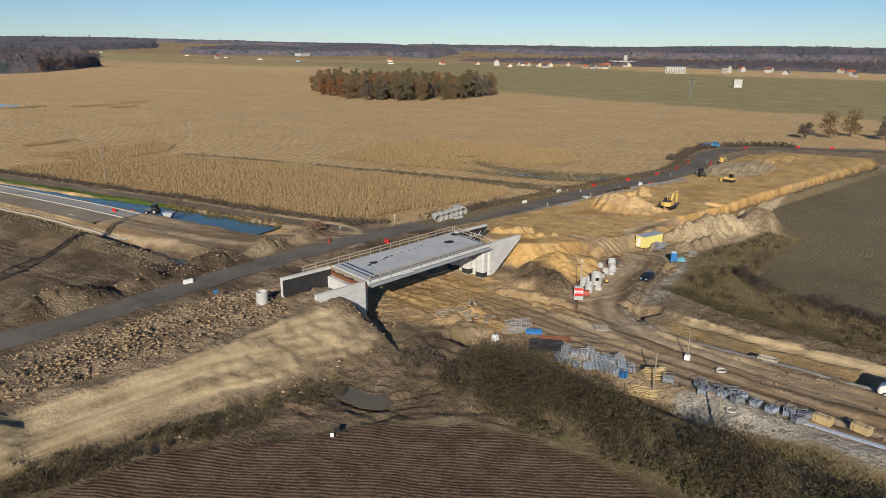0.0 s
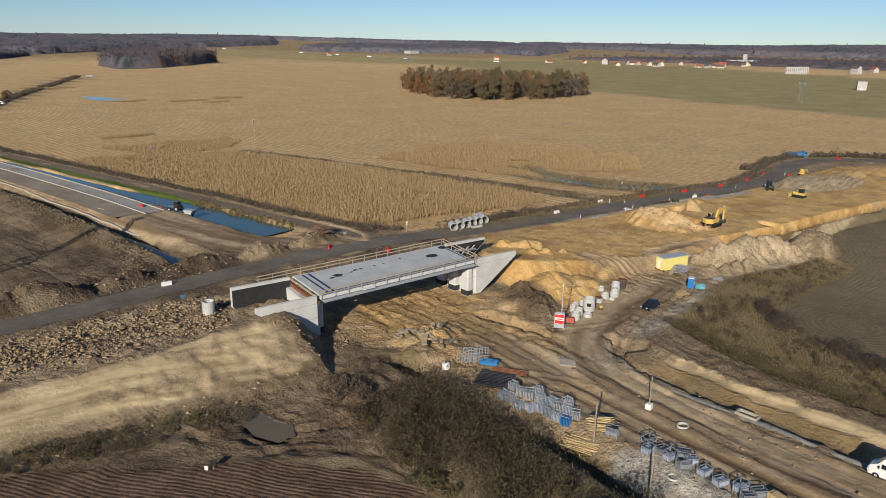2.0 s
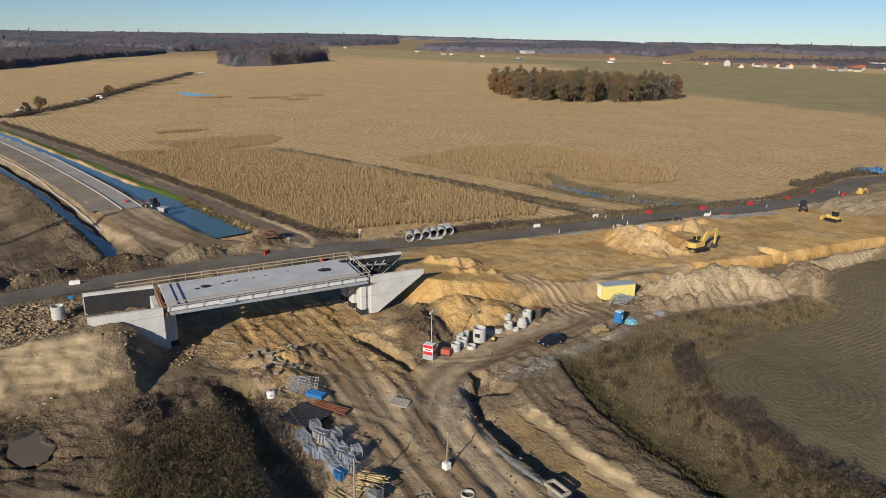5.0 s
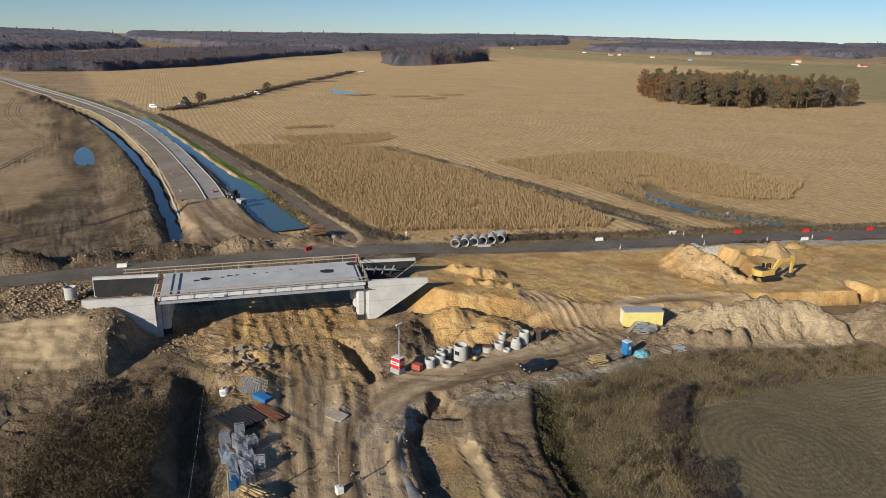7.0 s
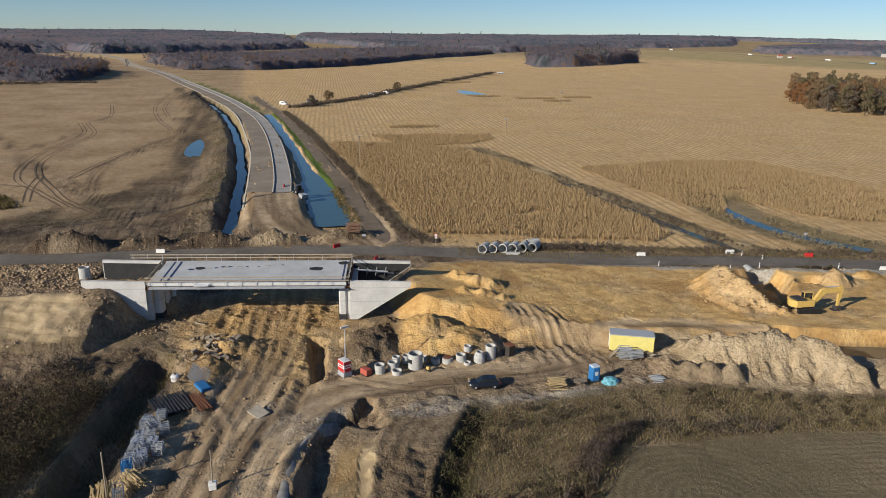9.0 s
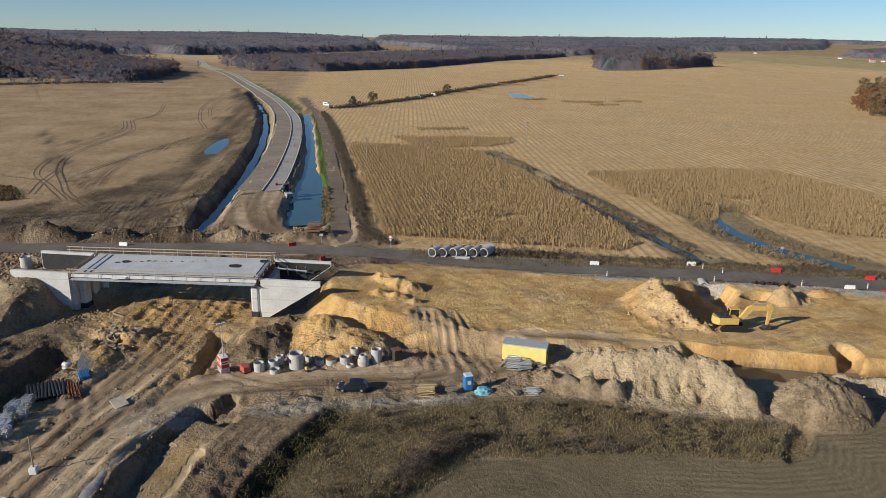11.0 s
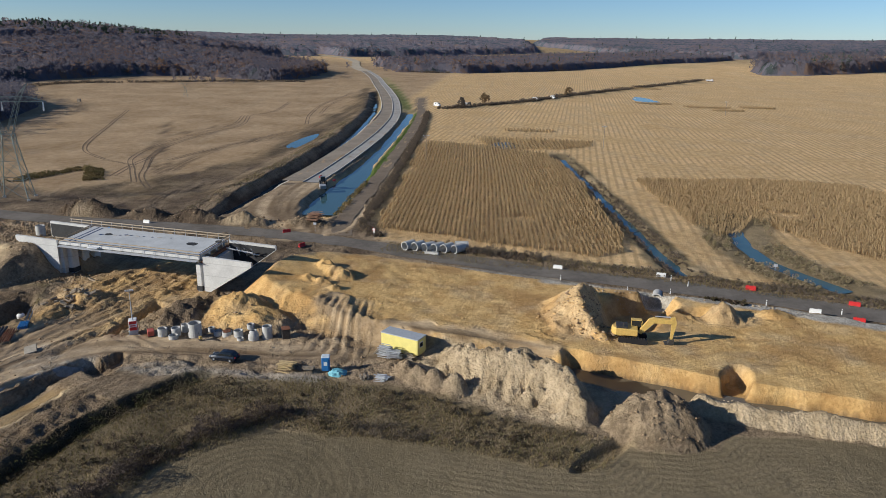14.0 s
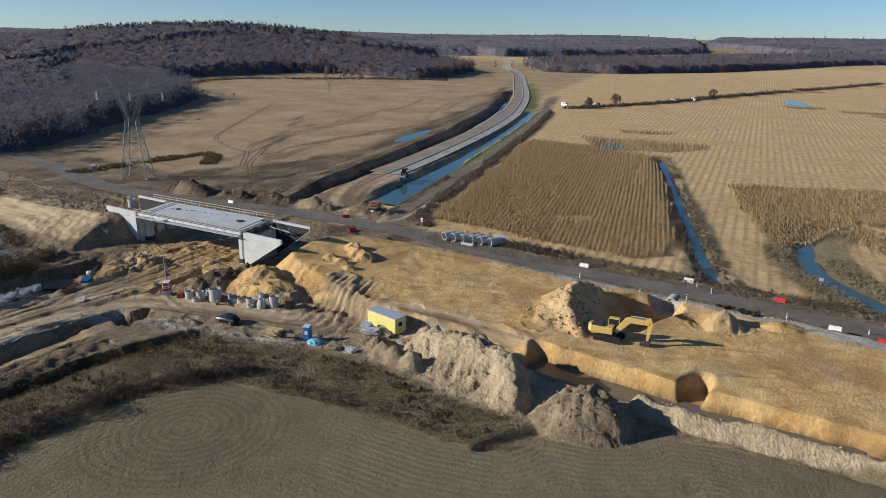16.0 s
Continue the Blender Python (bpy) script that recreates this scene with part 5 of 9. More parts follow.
def forest(name, label, polys, gap, tall, n, leaf, mat, seed, shape="round", bottom=0.15, keep=1.0, stretch=1.0, up=0.0):
    """Woods too deep to count, as one object."""
    rng = np.random.default_rng(seed)
    pts = [scatter(p, gap, rng) for p in polys]
    x, y = np.concatenate([p[0] for p in pts]), np.concatenate([p[1] for p in pts])
    sel = (rng.uniform(size=len(x)) < keep) & (line_dist(x, y, FAR_TRACK)[0] > 24)
    x, y = x[sel], y[sel]
    z = ground(x, y)
    if shape == "round":
        kits = [crown_points(rng, n, 9, 1.0, 0.27, bottom) for _ in range(10)]
    else:
        kits = []
        for _ in range(6):
            t = rng.uniform(0.08, 1, n)
            a = rng.uniform(0, 6.28, n)
            r = 0.17 * (1.05 - t) * rng.uniform(0.6, 1.05, n) + 0.01
            kits.append(np.stack([r * np.cos(a), r * np.sin(a), t], -1))
    kits = np.array(kits)
    pick = rng.integers(0, len(kits), len(x))
    size = tall * rng.uniform(0.72, 1.12, len(x)) * (1 + 0.12 * vnoise(x, y, 40, seed))
    ang = rng.uniform(0, 6.28, len(x))
    c = kits[pick]
    cx = c[..., 0] * np.cos(ang)[:, None] - c[..., 1] * np.sin(ang)[:, None]
    cy = c[..., 0] * np.sin(ang)[:, None] + c[..., 1] * np.cos(ang)[:, None]
    wide = rng.uniform(0.85, 1.25, len(x))[:, None]
    p = np.stack([x[:, None] + cx * size[:, None] * wide, y[:, None] + cy * size[:, None] * wide, z[:, None] + c[..., 2] * size[:, None]], -1)
    q = leaves(p.reshape(-1, 3), leaf, rng, stretch, up)
    # trunks
    w = 0.012 * size
    o = np.stack([np.stack([x - w, y, z - 0.5], -1), np.stack([x + w, y, z - 0.5], -1), np.stack([x + w * 0.5, y, z + size * 0.7], -1), np.stack([x - w * 0.5, y, z + size * 0.7], -1)], 1)
    o2 = np.stack([np.stack([x, y - w, z - 0.5], -1), np.stack([x, y + w, z - 0.5], -1), np.stack([x, y + w * 0.5, z + size * 0.7], -1), np.stack([x, y - w * 0.5, z + size * 0.7], -1)], 1)
    return tagged(new(name, quads_mesh(name, np.concatenate([q, o, o2]), mat)), label, "forest", kind="stuff")


WOOD_NEAR = [(-142, -44), (-180, -40), (-228, -66), (-292, -86), (-385, -122), (-440, -180), (-500, -260), (-470, -330), (-400, -240), (-300, -180), (-200, -140), (-120, -130)]
WOOD_MID = [(-520, -262), (-600, -226), (-655, -208), (-700, -150), (-690, -60), (-760, -40), (-880, -50), (-940, -90), (-1000, -240), (-900, -420), (-640, -460), (-520, -380)]
WOOD_HILL = [(-500, -420), (-640, -470), (-900, -430), (-1010, -250), (-1200, -200), (-1450, -330), (-1500, -700), (-1200, -950), (-800, -1000), (-450, -760)]
WOOD_RIGHT = [(-975, 25), (-1005, 130), (-1100, 220), (-1200, 295), (-1380, 385), (-1553, 478), (-1750, 640), (-1950, 800), (-2350, 700), (-1900, 300), (-1500, 0), (-1250, -60)]
WOOD_ROUND = [(-1190, 600), (-1120, 566), (-1040, 560), (-1025, 620), (-1080, 720), (-1180, 820), (-1290, 870), (-1360, 800), (-1300, 680)]


def domes(x, y, size, seed):
    """Round crowns side by side: their height over their rim, 0 to 1, and a number for each crown."""
    u, v = x / size + seed * 3.7, y / size - seed * 5.3
    i, j = np.floor(u), np.floor(v)
    best, pick = np.full(np.shape(x), 9.0), np.zeros(np.shape(x))
    for di in (-1, 0, 1):
        for dj in (-1, 0, 1):
            a, b = i + di, j + dj
            r1 = np.sin(a * 127.1 + b * 311.7 + seed) * 43758.5453
            r2 = np.sin(a * 269.5 + b * 183.3 + seed) * 43758.5453
            r1, r2 = r1 - np.floor(r1), r2 - np.floor(r2)
            d = np.hypot(u - a - 0.15 - 0.7 * r1, v - b - 0.15 - 0.7 * r2)
            near = d < best
            best, pick = np.where(near, d, best), np.where(near, r1, pick)
    return np.sqrt(np.clip(1 - (best / 0.85) ** 2, 0, 1)), pick


def canopy(label, polys, x, y, tall, crown, mat, seed, edge=7.0):
    """The closed roof of a wood over a grid of places, falling to the ground at its edges."""
    d = np.min([poly_dist(x, y, p) for p in polys], axis=0) + edge * 0.8 * vnoise(x, y, edge * 4, seed)
    d = np.maximum(d, 26 - line_dist(x, y, FAR_TRACK)[0])
    dome, tone = domes(x, y, crown, seed)
    h = tall * (0.48 + 0.36 * dome + 0.24 * (tone - 0.5)) * (1 + 0.12 * vnoise(x, y, 60, seed + 1))
    inside = step(0, -edge * 1.6, d)
    z = ground(x, y) - 0.6 + h * inside
    ny, nx = x.shape
    k = (np.arange(ny - 1)[:, None] * nx + np.arange(nx - 1)[None, :])
    q = np.stack([k, k + 1, k + nx + 1, k + nx], -1).reshape(-1, 4)
    q = q[(inside.ravel()[q] > 0).any(1)]
    used, back = np.unique(q, return_inverse=True)
    v = np.stack([x, y, z], -1).reshape(-1, 3)[used]
    tagged(new("forest", mesh_np("forest", v, back.reshape(-1, 4), mat, smooth=True)), label, "forest", kind="stuff")


def wood(label, poly, gap, tall, crown, mat, seed):
    p = np.array(poly)
    x, y = np.meshgrid(np.arange(p[:, 0].min() - 8, p[:, 0].max() + 8, gap), np.arange(p[:, 1].min() - 8, p[:, 1].max() + 8, gap))
    canopy(label, [poly], x, y, tall, crown, mat, seed)


WOOD_SOUTH = [(-120, -125), (-200, -135), (-300, -175), (-400, -235), (-470, -325), (-520, -375), (-640, -455), (-500, -415), (-450, -760), (-200, -620), (-90, -320)]
wood("deep bare grey-brown wood behind the first trees", WOOD_SOUTH, 3.6, 16, 8, HAZED_CANOPY, 248)
forest("forest", "loose grey crowns of the deep wood", [WOOD_SOUTH], 13, 18, 45, 0.9, HAZED_BARE, 249, bottom=0.3, stretch=1.6, up=0.6)
EDGE_R = [(-985, 40), (-1010, 120), (-1100, 205), (-1200, 285), (-1380, 372), (-1553, 465), (-1575, 440), (-1400, 345), (-1220, 258), (-1125, 178), (-1038, 95), (-1010, 20)]
EDGE_M = [(-600, -228), (-655, -206), (-702, -150), (-692, -58), (-760, -38), (-880, -48), (-900, -70), (-770, -62), (-722, -80), (-730, -160), (-680, -230), (-610, -252)]
for poly, seed in ((EDGE_R, 251), (EDGE_M, 254)):
    forest("forest", "rust-brown autumn trees along the wood edge", [poly], 15, 18, 130, 0.75, AUTUMN, seed, keep=0.5, bottom=0.1)
    forest("forest", "bare grey trees along the wood edge", [poly], 12, 17, 110, 0.6, HAZED_BARE, seed + 1, keep=0.6, bottom=0.1, stretch=1.8, up=0.8)
wood("thicket of bare grey-brown trees at the field edge", WOOD_NEAR, 2.2, 12, 6, HAZED_CANOPY, 241)
wood("bare and rust-brown wood behind the field", WOOD_MID, 2.6, 15, 8, HAZED_CANOPY, 242)
wood("wooded hill of bare trees and pines", WOOD_HILL, 4.2, 18, 10, HAZED_CANOPY, 243)
wood("brown autumn wood beyond the stubble field", WOOD_RIGHT, 4.2, 15, 9, HAZED_CANOPY, 244)
wood("round autumn wood on a rise in the field", WOOD_ROUND, 3.0, 23, 10, HAZED_CANOPY, 245)
forest("forest", "bare grey-brown wood at the edge of the field", [WOOD_NEAR], 5, 17, 110, 0.5, HAZED_BARE, 201, bottom=0.05, keep=0.9, stretch=1.8, up=0.8)
forest("forest", "rust-brown autumn trees among the bare wood", [WOOD_NEAR], 15, 15, 160, 0.6, HAZED_FOREST, 202, keep=0.7)
forest("forest", "bare and rust-brown autumn wood behind the field", [WOOD_MID], 9, 18, 70, 0.85, HAZED_FOREST, 203, bottom=0.3, keep=0.85, stretch=1.5, up=0.6)
forest("forest", "loose crowns of the wooded hill", [WOOD_HILL], 17, 20, 34, 1.3, HAZED_FOREST, 204, bottom=0.4, stretch=1.4, up=0.5)
PINES = [(-900, -430), (-1010, -330), (-1200, -360), (-1350, -500), (-1250, -800), (-900, -800), (-800, -600)]
forest("forest", "dark conifers on the wooded hill", [PINES], 12, 19, 40, 2.0, CONIFER, 205, "cone", keep=0.7, stretch=1.3)
forest("forest", "loose crowns of the autumn wood beyond the field", [WOOD_RIGHT], 15, 18, 34, 1.2, HAZED_FOREST, 206, bottom=0.3, keep=0.8, stretch=1.4, up=0.5)
forest("forest", "dark conifers in the wood beyond the field", [WOOD_RIGHT], 70, 24, 34, 1.6, CONIFER, 207, "cone", keep=0.5, stretch=1.5)
forest("forest", "loose crowns of the round autumn wood", [WOOD_ROUND], 11, 26, 50, 1.2, HAZED_FOREST, 208, bottom=0.3, stretch=1.3, up=0.4)
forest("forest", "dark conifers in the round wood", [[(-1100, 640), (-1060, 580), (-1030, 600), (-1060, 680), (-1180, 790)]], 14, 27, 40, 1.6, CONIFER, 209, "cone", keep=0.6, stretch=1.5)
FAR_A = [(-2200, 2600), (-1500, 2150), (-1250, 2050), (-1350, 2450), (-1900, 3100), (-2600, 3600)]
FAR_B = [(-2000, 830), (-2300, 1300), (-2500, 2000), (-3300, 2600), (-4400, 2300), (-4300, 400), (-3200, 300), (-2400, 500)]
FAR_C = [(-1700, -200), (-2300, 300), (-3600, 300), (-4500, -300), (-4300, -2300), (-3000, -2600), (-1900, -1500), (-1500, -900)]
FAR_F = [(-450, -760), (-800, -1000), (-1200, -950), (-1500, -900), (-1900, -1500), (-3000, -2600), (-1700, -3000), (-500, -2000)]
FAR_G = [(-1500, 2120), (-1640, 1960), (-1800, 1790), (-1900, 1650), (-2150, 1800), (-2300, 2200), (-2000, 2700), (-1600, 2500)]
FAR_H = [(-3300, 2450), (-2900, 2850), (-2450, 3300), (-2600, 4000), (-3600, 3600), (-4000, 2800)]
FAR_D = [(-1500, 3000), (-800, 2700), (300, 2500), (900, 2800), (900, 4300), (-900, 4500), (-2600, 4000), (-2300, 3500)]
FAR_E = [(-1050, 1850), (-700, 1900), (-400, 1750), (-100, 1700), (300, 1500), (560, 1300), (800, 1700), (300, 2300), (-700, 2300)]
turn_a, far_r = np.meshgrid(np.arange(-2.75, 0.55, 0.0032), 1450 * 1.0062 ** np.arange(0, 196))
far_x, far_y = -60 + far_r * np.sin(turn_a), 150 + far_r * np.cos(turn_a)
canopy("distant brown and dark green woods on the horizon", [FAR_A, FAR_B, FAR_C, FAR_D, FAR_F, FAR_G, FAR_H], far_x, far_y, 23, 13, HAZED_CANOPY_FAR, 246, 16)
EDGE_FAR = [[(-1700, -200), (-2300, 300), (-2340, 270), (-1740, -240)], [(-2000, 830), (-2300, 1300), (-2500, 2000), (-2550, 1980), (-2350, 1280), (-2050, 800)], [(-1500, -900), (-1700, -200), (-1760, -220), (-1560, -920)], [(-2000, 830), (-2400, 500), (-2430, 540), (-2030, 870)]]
forest("forest", "mixed trees along the edge of the distant woods", EDGE_FAR, 20, 22, 60, 1.8, HAZED_FOREST, 260, keep=0.85, bottom=0.05, stretch=1.4, up=0.5)
forest("forest", "single tall pines over the distant woods", [FAR_B, FAR_C, FAR_D], 190, 28, 30, 3.2, CONIFER, 230, "cone", keep=0.7, stretch=1.5)
wood("brown trees among the houses of the village", FAR_E, 7.0, 9, 12, HAZED_CANOPY, 247)
forest("forest", "single autumn trees among the houses of the village", [FAR_E], 30, 16, 40, 1.9, HAZED_FOREST, 231, keep=0.7, stretch=1.3)
forest("forest", "rows of bare trees along distant lanes", [[(-930, -40), (-960, 40), (-1080, 60), (-1100, -60)], [(-640, -60), (-600, -130), (-680, -170), (-720, -60)], [(100, 1240), (420, 1040), (430, 1060), (110, 1260)], [(150, 760), (330, 700), (336, 716), (150, 778)]], 17, 13, 90, 0.8, HAZED_BARE, 232, stretch=1.6, up=0.6)

# -------- standing dry corn, in rows
rng = np.random.default_rng(40)


def corn(poly, label, gap, tall, seed, turn=2.0, holes=True):
    rng = np.random.default_rng(seed)
    p = np.array(poly)
    c, s = math.cos(radians(turn)), math.sin(radians(turn))
    lo, hi = p.min(0) - 12, p.max(0) + 12
    u, v = np.meshgrid(np.arange(lo[0], hi[0], 0.36), np.arange(lo[1], hi[1], gap))
    mx, my = (lo + hi) / 2
    v = v + 0.5 * np.sin(u / 41.0)
    x = mx + c * (u - mx) - s * (v - my)
    y = my + s * (u - mx) + c * (v - my)
    x, y = x.ravel() + rng.normal(0, 0.14, x.size), y.ravel() + rng.normal(0, 0.09, x.size)
    ok = (poly_dist(x, y, poly) + 1.5 * vnoise(x, y, 8, seed) < 0) & (rng.uniform(size=len(x)) < 0.86)
    if holes:
        ok &= vnoise(x, y, 13, seed + 3) + 0.4 * vnoise(x, y, 4, seed + 4) < 0.92
    x, y = x[ok], y[ok]
    z = ground(x, y)
    h = tall * rng.uniform(0.7, 1.05, len(x)) * (1 + 0.12 * vnoise(x, y, 15, seed + 1))
    out = []
    for k in range(5):
        a = rng.uniform(0, 6.28, len(x))
        w = rng.uniform(0.025, 0.08, len(x))
        lean = rng.normal(0, 0.17, (2, len(x)))
        dx, dy = np.cos(a) * w, np.sin(a) * w
        b = np.where(k < 2, 0.0, 0.35) * h
        t = h * (1 if k < 2 else rng.uniform(0.55, 0.95))
        out.append(np.stack([np.stack([x - dx, y - dy, z + b], -1), np.stack([x + dx, y + dy, z + b], -1), np.stack([x + dx * 1.3 + lean[0], y + dy * 1.3 + lean[1], z + t], -1), np.stack([x - dx * 1.3 + lean[0], y - dy * 1.3 + lean[1], z + t * 0.95], -1)], 1))
    tagged(new("corn", quads_mesh("corn", np.concatenate(out), CORN_MAT)), label, "corn crop", kind="stuff")


corn(CORN, "block of standing dry yellow corn in rows", 1.2, 1.5, 41)
corn(CORN_B, "patch of standing dry corn beside the marsh", 1.4, 1.4, 42, 7)
for k, row in enumerate([[(-292, 165), (-255, 176), (-258, 205), (-272, 222), (-284, 221), (-290, 196)], [(-330, 178), (-322, 180), (-320, 205), (-328, 208)], [(-505, 318), (-495, 318), (-495, 352), (-503, 352)], [(-540, 285), (-525, 288), (-522, 312), (-536, 312)], [(-515, 360), (-500, 360), (-498, 385), (-508, 388)],
                         [(-478, 330), (-470, 332), (-470, 352), (-476, 352)], [(-735, 300), (-720, 300), (-715, 345), (-728, 345)]]):
    corn(row, "leftover strip of standing dry corn in the stubble", 1.7, 1.5, 50 + k, 2, False)


# -------- shrubs, reeds and grass
def shrubs(label, poly, gap, tall, n, leaf, mat, seed, category="shrub", keep=0.85):
    rng = np.random.default_rng(seed)
    x, y = scatter(poly, gap, rng)
    dens = vnoise(x, y, 7, seed) + rng.uniform(-0.6, 0.6, len(x))
    ok = dens > (keep * -2 + 1)
    x, y = x[ok], y[ok]
    z = ground(x, y)
    h = tall * rng.uniform(0.4, 1.1, len(x)) * (1 + 0.5 * vnoise(x, y, 5, seed + 1))
    r = h * rng.uniform(0.3, 0.55, len(x)) + 0.1
    d = rng.normal(size=(len(x), n, 3))
    d /= np.linalg.norm(d, axis=2)[..., None]
    rad = rng.uniform(0.25, 1.0, (len(x), n)) ** 0.6
    p = np.stack([x[:, None] + d[..., 0] * rad * r[:, None], y[:, None] + d[..., 1] * rad * r[:, None], z[:, None] + h[:, None] * (0.45 + 0.5 * d[..., 2] * rad)], -1)
    q = leaves(p.reshape(-1, 3), leaf * 0.8, rng, 2.0, 0.9)
    tagged(new("shrubs", quads_mesh("shrubs", q, mat)), label, category, kind="stuff")


def band(row, half, gap=6.0):
    """A polygon along a line."""
    p = spline(row, gap)
    t = np.gradient(p, axis=0)
    t /= np.linalg.norm(t, axis=1)[:, None]
    nr = np.stack([-t[:, 1], t[:, 0]], -1) * half
    return [tuple(v) for v in (p + nr)] + [tuple(v) for v in (p - nr)[::-1]]


def brush(label, poly, gap, tall, size, mat, seed, lump=3.0, keep=0.8, category="shrub"):
    """A brushy mass of dry stalks with an uneven top and gaps."""
    rng = np.random.default_rng(seed)
    x, y = scatter(poly, gap, rng)
    cover = vnoise(x, y, lump, seed) + 0.5 * vnoise(x, y, lump * 0.4, seed + 1) + 0.4 * vnoise(x, y, lump * 4, seed + 2)
    ok = cover + rng.uniform(-0.5, 0.5, len(x)) > 1 - 2 * keep
    x, y, cover = x[ok], y[ok], cover[ok]
    top = tall * np.clip(0.42 + 0.62 * cover, 0.07, 1.5)
    p = np.stack([x, y, ground(x, y) + top * rng.uniform(0, 1, len(x)) ** 0.8], -1)
    tagged(new("shrubs", quads_mesh("shrubs", leaves(p, size, rng, 2.6, 0.7), mat)), label, category, kind="stuff")


HEDGE_W = [(-45, 75), (-37, 73.5), (-24, 71.5), (-12, 70), (0, 67), (30, 59), (30, 68), (2, 76.5), (-18, 81), (-26, 84), (-34, 86.5), (-41, 88.5), (-46, 84)]
shrubs("dense dark bare hedge beside the ditch", HEDGE_W, 1.05, 5.0, 130, 0.19, SHRUB, 61, keep=0.7)
brush("brown dead grass among the hedge bushes", [(-47, 76), (-48, 91), (-28, 88), (0, 82), (30, 74), (30, 58), (0, 65.5), (-24, 70.5), (-38, 72.5)], 0.22, 0.6, 0.13, WEED, 161, 2.5, 0.45)
shrubs("low olive bushes in front of the hedge", [(-38, 72), (-24, 70.3), (-11, 68), (10, 62), (10, 65), (-12, 71.5), (-30, 74.5)], 1.2, 1.3, 55, 0.25, SHRUB_GREEN, 62, keep=0.6)


HEDGE_S = [(-27, 137.5), (-20, 133), (-13, 129.5), (-4, 127), (30, 118.5), (60, 111), (60, 122), (14, 135.5), (3, 138.5), (-5, 140.5), (-10.5, 144), (-15, 149.5), (-18, 152), (-24, 148)]
brush("brown dead weeds and thin bushes between ditch and field", HEDGE_S, 0.16, 1.0, 0.1, WEED, 63, 2.2, 0.5)
brush("dark bushes growing in the narrow ditch", band(HEDGE_LINE, 1.7, 3), 0.17, 1.3, 0.17, SHRUB_GREEN, 163, 2.0, 0.72)
brush("tall dark bare bushes on the field edge", [(-17, 153), (-14.6, 149), (-10, 144), (-5, 140.8), (3, 138), (14, 135.2), (40, 128.5), (60, 124), (60, 120), (38, 125.5), (12, 132), (1, 135), (-6, 137.5), (-12, 141), (-17, 147), (-19, 152)], 0.1, 3.8, 0.15, BELT, 64, 2.4, 0.95)
shrubs("scattered dark bushes among the weeds", HEDGE_S, 1.6, 1.7, 80, 0.16, SHRUB, 164, keep=0.62)
WEEDS_E = [(-26, 151), (-18, 151), (-14, 158), (-12.5, 168), (-10, 182), (-9.5, 191), (-15, 192), (-17.5, 184), (-22, 175), (-25, 166)]
brush("brown weeds between the spoil heaps and the field", WEEDS_E, 0.15, 0.9, 0.1, WEED, 65, 2.0, 0.5)
shrubs("low brown bushes among the weeds", WEEDS_E, 1.7, 1.1, 70, 0.16, SHRUB, 166, keep=0.55)
brush("dark low bushes at the corner of the field", [(-20, 153), (-17, 151), (-13.5, 158), (-12.4, 168), (-14, 172), (-16, 166), (-17.5, 158)], 0.15, 1.7, 0.15, SHRUB_DARK, 165, 1.8, 0.6)
shrubs("bare brown hedge around the corn along the side road", band([(-103, 150), (-108, 146), (-116, 143), (-130, 142.5), (-165, 142), (-231, 139.5), (-325, 135.5), (-414, 129.5)], 1.6), 1.1, 1.7, 55, 0.24, SHRUB_DARK, 66, keep=0.97)
shrubs("bare brown hedge along the old road", band([(-96, 166), (-92, 176), (-89, 190)], 1.9, 3), 0.9, 1.9, 80, 0.2, SHRUB_DARK, 67, keep=0.97)
shrubs("weeds and low bushes along the old road", band([(-100, 158), (-95, 170), (-89, 186), (-85, 202), (-80, 220), (-75, 234), (-68, 254), (-61, 280), (-62, 312)], 2.6), 1.1, 0.9, 44, 0.18, SHRUB_DARK, 68, keep=0.75)
shrubs("dark bushes at the bend of the old road", band([(-66, 300), (-64, 320), (-64, 338), (-54, 358), (-40, 368), (-26, 374)], 2.0), 1.4, 2.6, 45, 0.5, SHRUB_DARK, 69, keep=0.95)
shrubs("brown reeds along the field ditch", band([(x, y - 2.3) for x, y in MID_DITCH], 1.1), 1.0, 1.1, 44, 0.2, SHRUB_DARK, 70, keep=0.6)
shrubs("brown reeds along the field ditch", band([(x, y + 2.3) for x, y in MID_DITCH], 1.3), 1.0, 1.1, 44, 0.2, SHRUB_DARK, 170, keep=0.6)
shrubs("tall dry reeds around the marsh", band([(x, y + 6) for x, y in MARSH], 3.0), 1.1, 1.5, 44, 0.2, WEED, 71, keep=0.5)
shrubs("tall dry reeds around the marsh", band([(x, y - 6) for x, y in MARSH], 3.0), 1.1, 1.3, 44, 0.2, WEED, 171, keep=0.5)
shrubs("dark reeds along the distant field ditch", band([(-440, 136), (-466, 156), (-522, 198), (-600, 240), (-722, 314), (-926, 442)], 4.0, 12), 2.2, 2.2, 20, 0.9, SHRUB_DARK, 72, keep=0.9)
shrubs("green and brown bushes at the foot of the embankment", band([(-56.5, 70), (-59, 62), (-62, 54), (-67, 42), (-73, 28)], 2.6, 3), 0.9, 1.7, 80, 0.15, SHRUB, 73, keep=0.5)
shrubs("green brambles at the foot of the embankment", band([(-57.5, 66), (-60, 58), (-63, 50)], 2.2, 3), 1.0, 1.4, 90, 0.14, SHRUB_GREEN, 74, keep=0.55)
shrubs("brown bush clumps on the muddy ground", [(-54, 80), (-50, 84), (-47, 81), (-50, 77)], 1.0, 1.7, 70, 0.26, SHRUB_DARK, 75, keep=0.9)
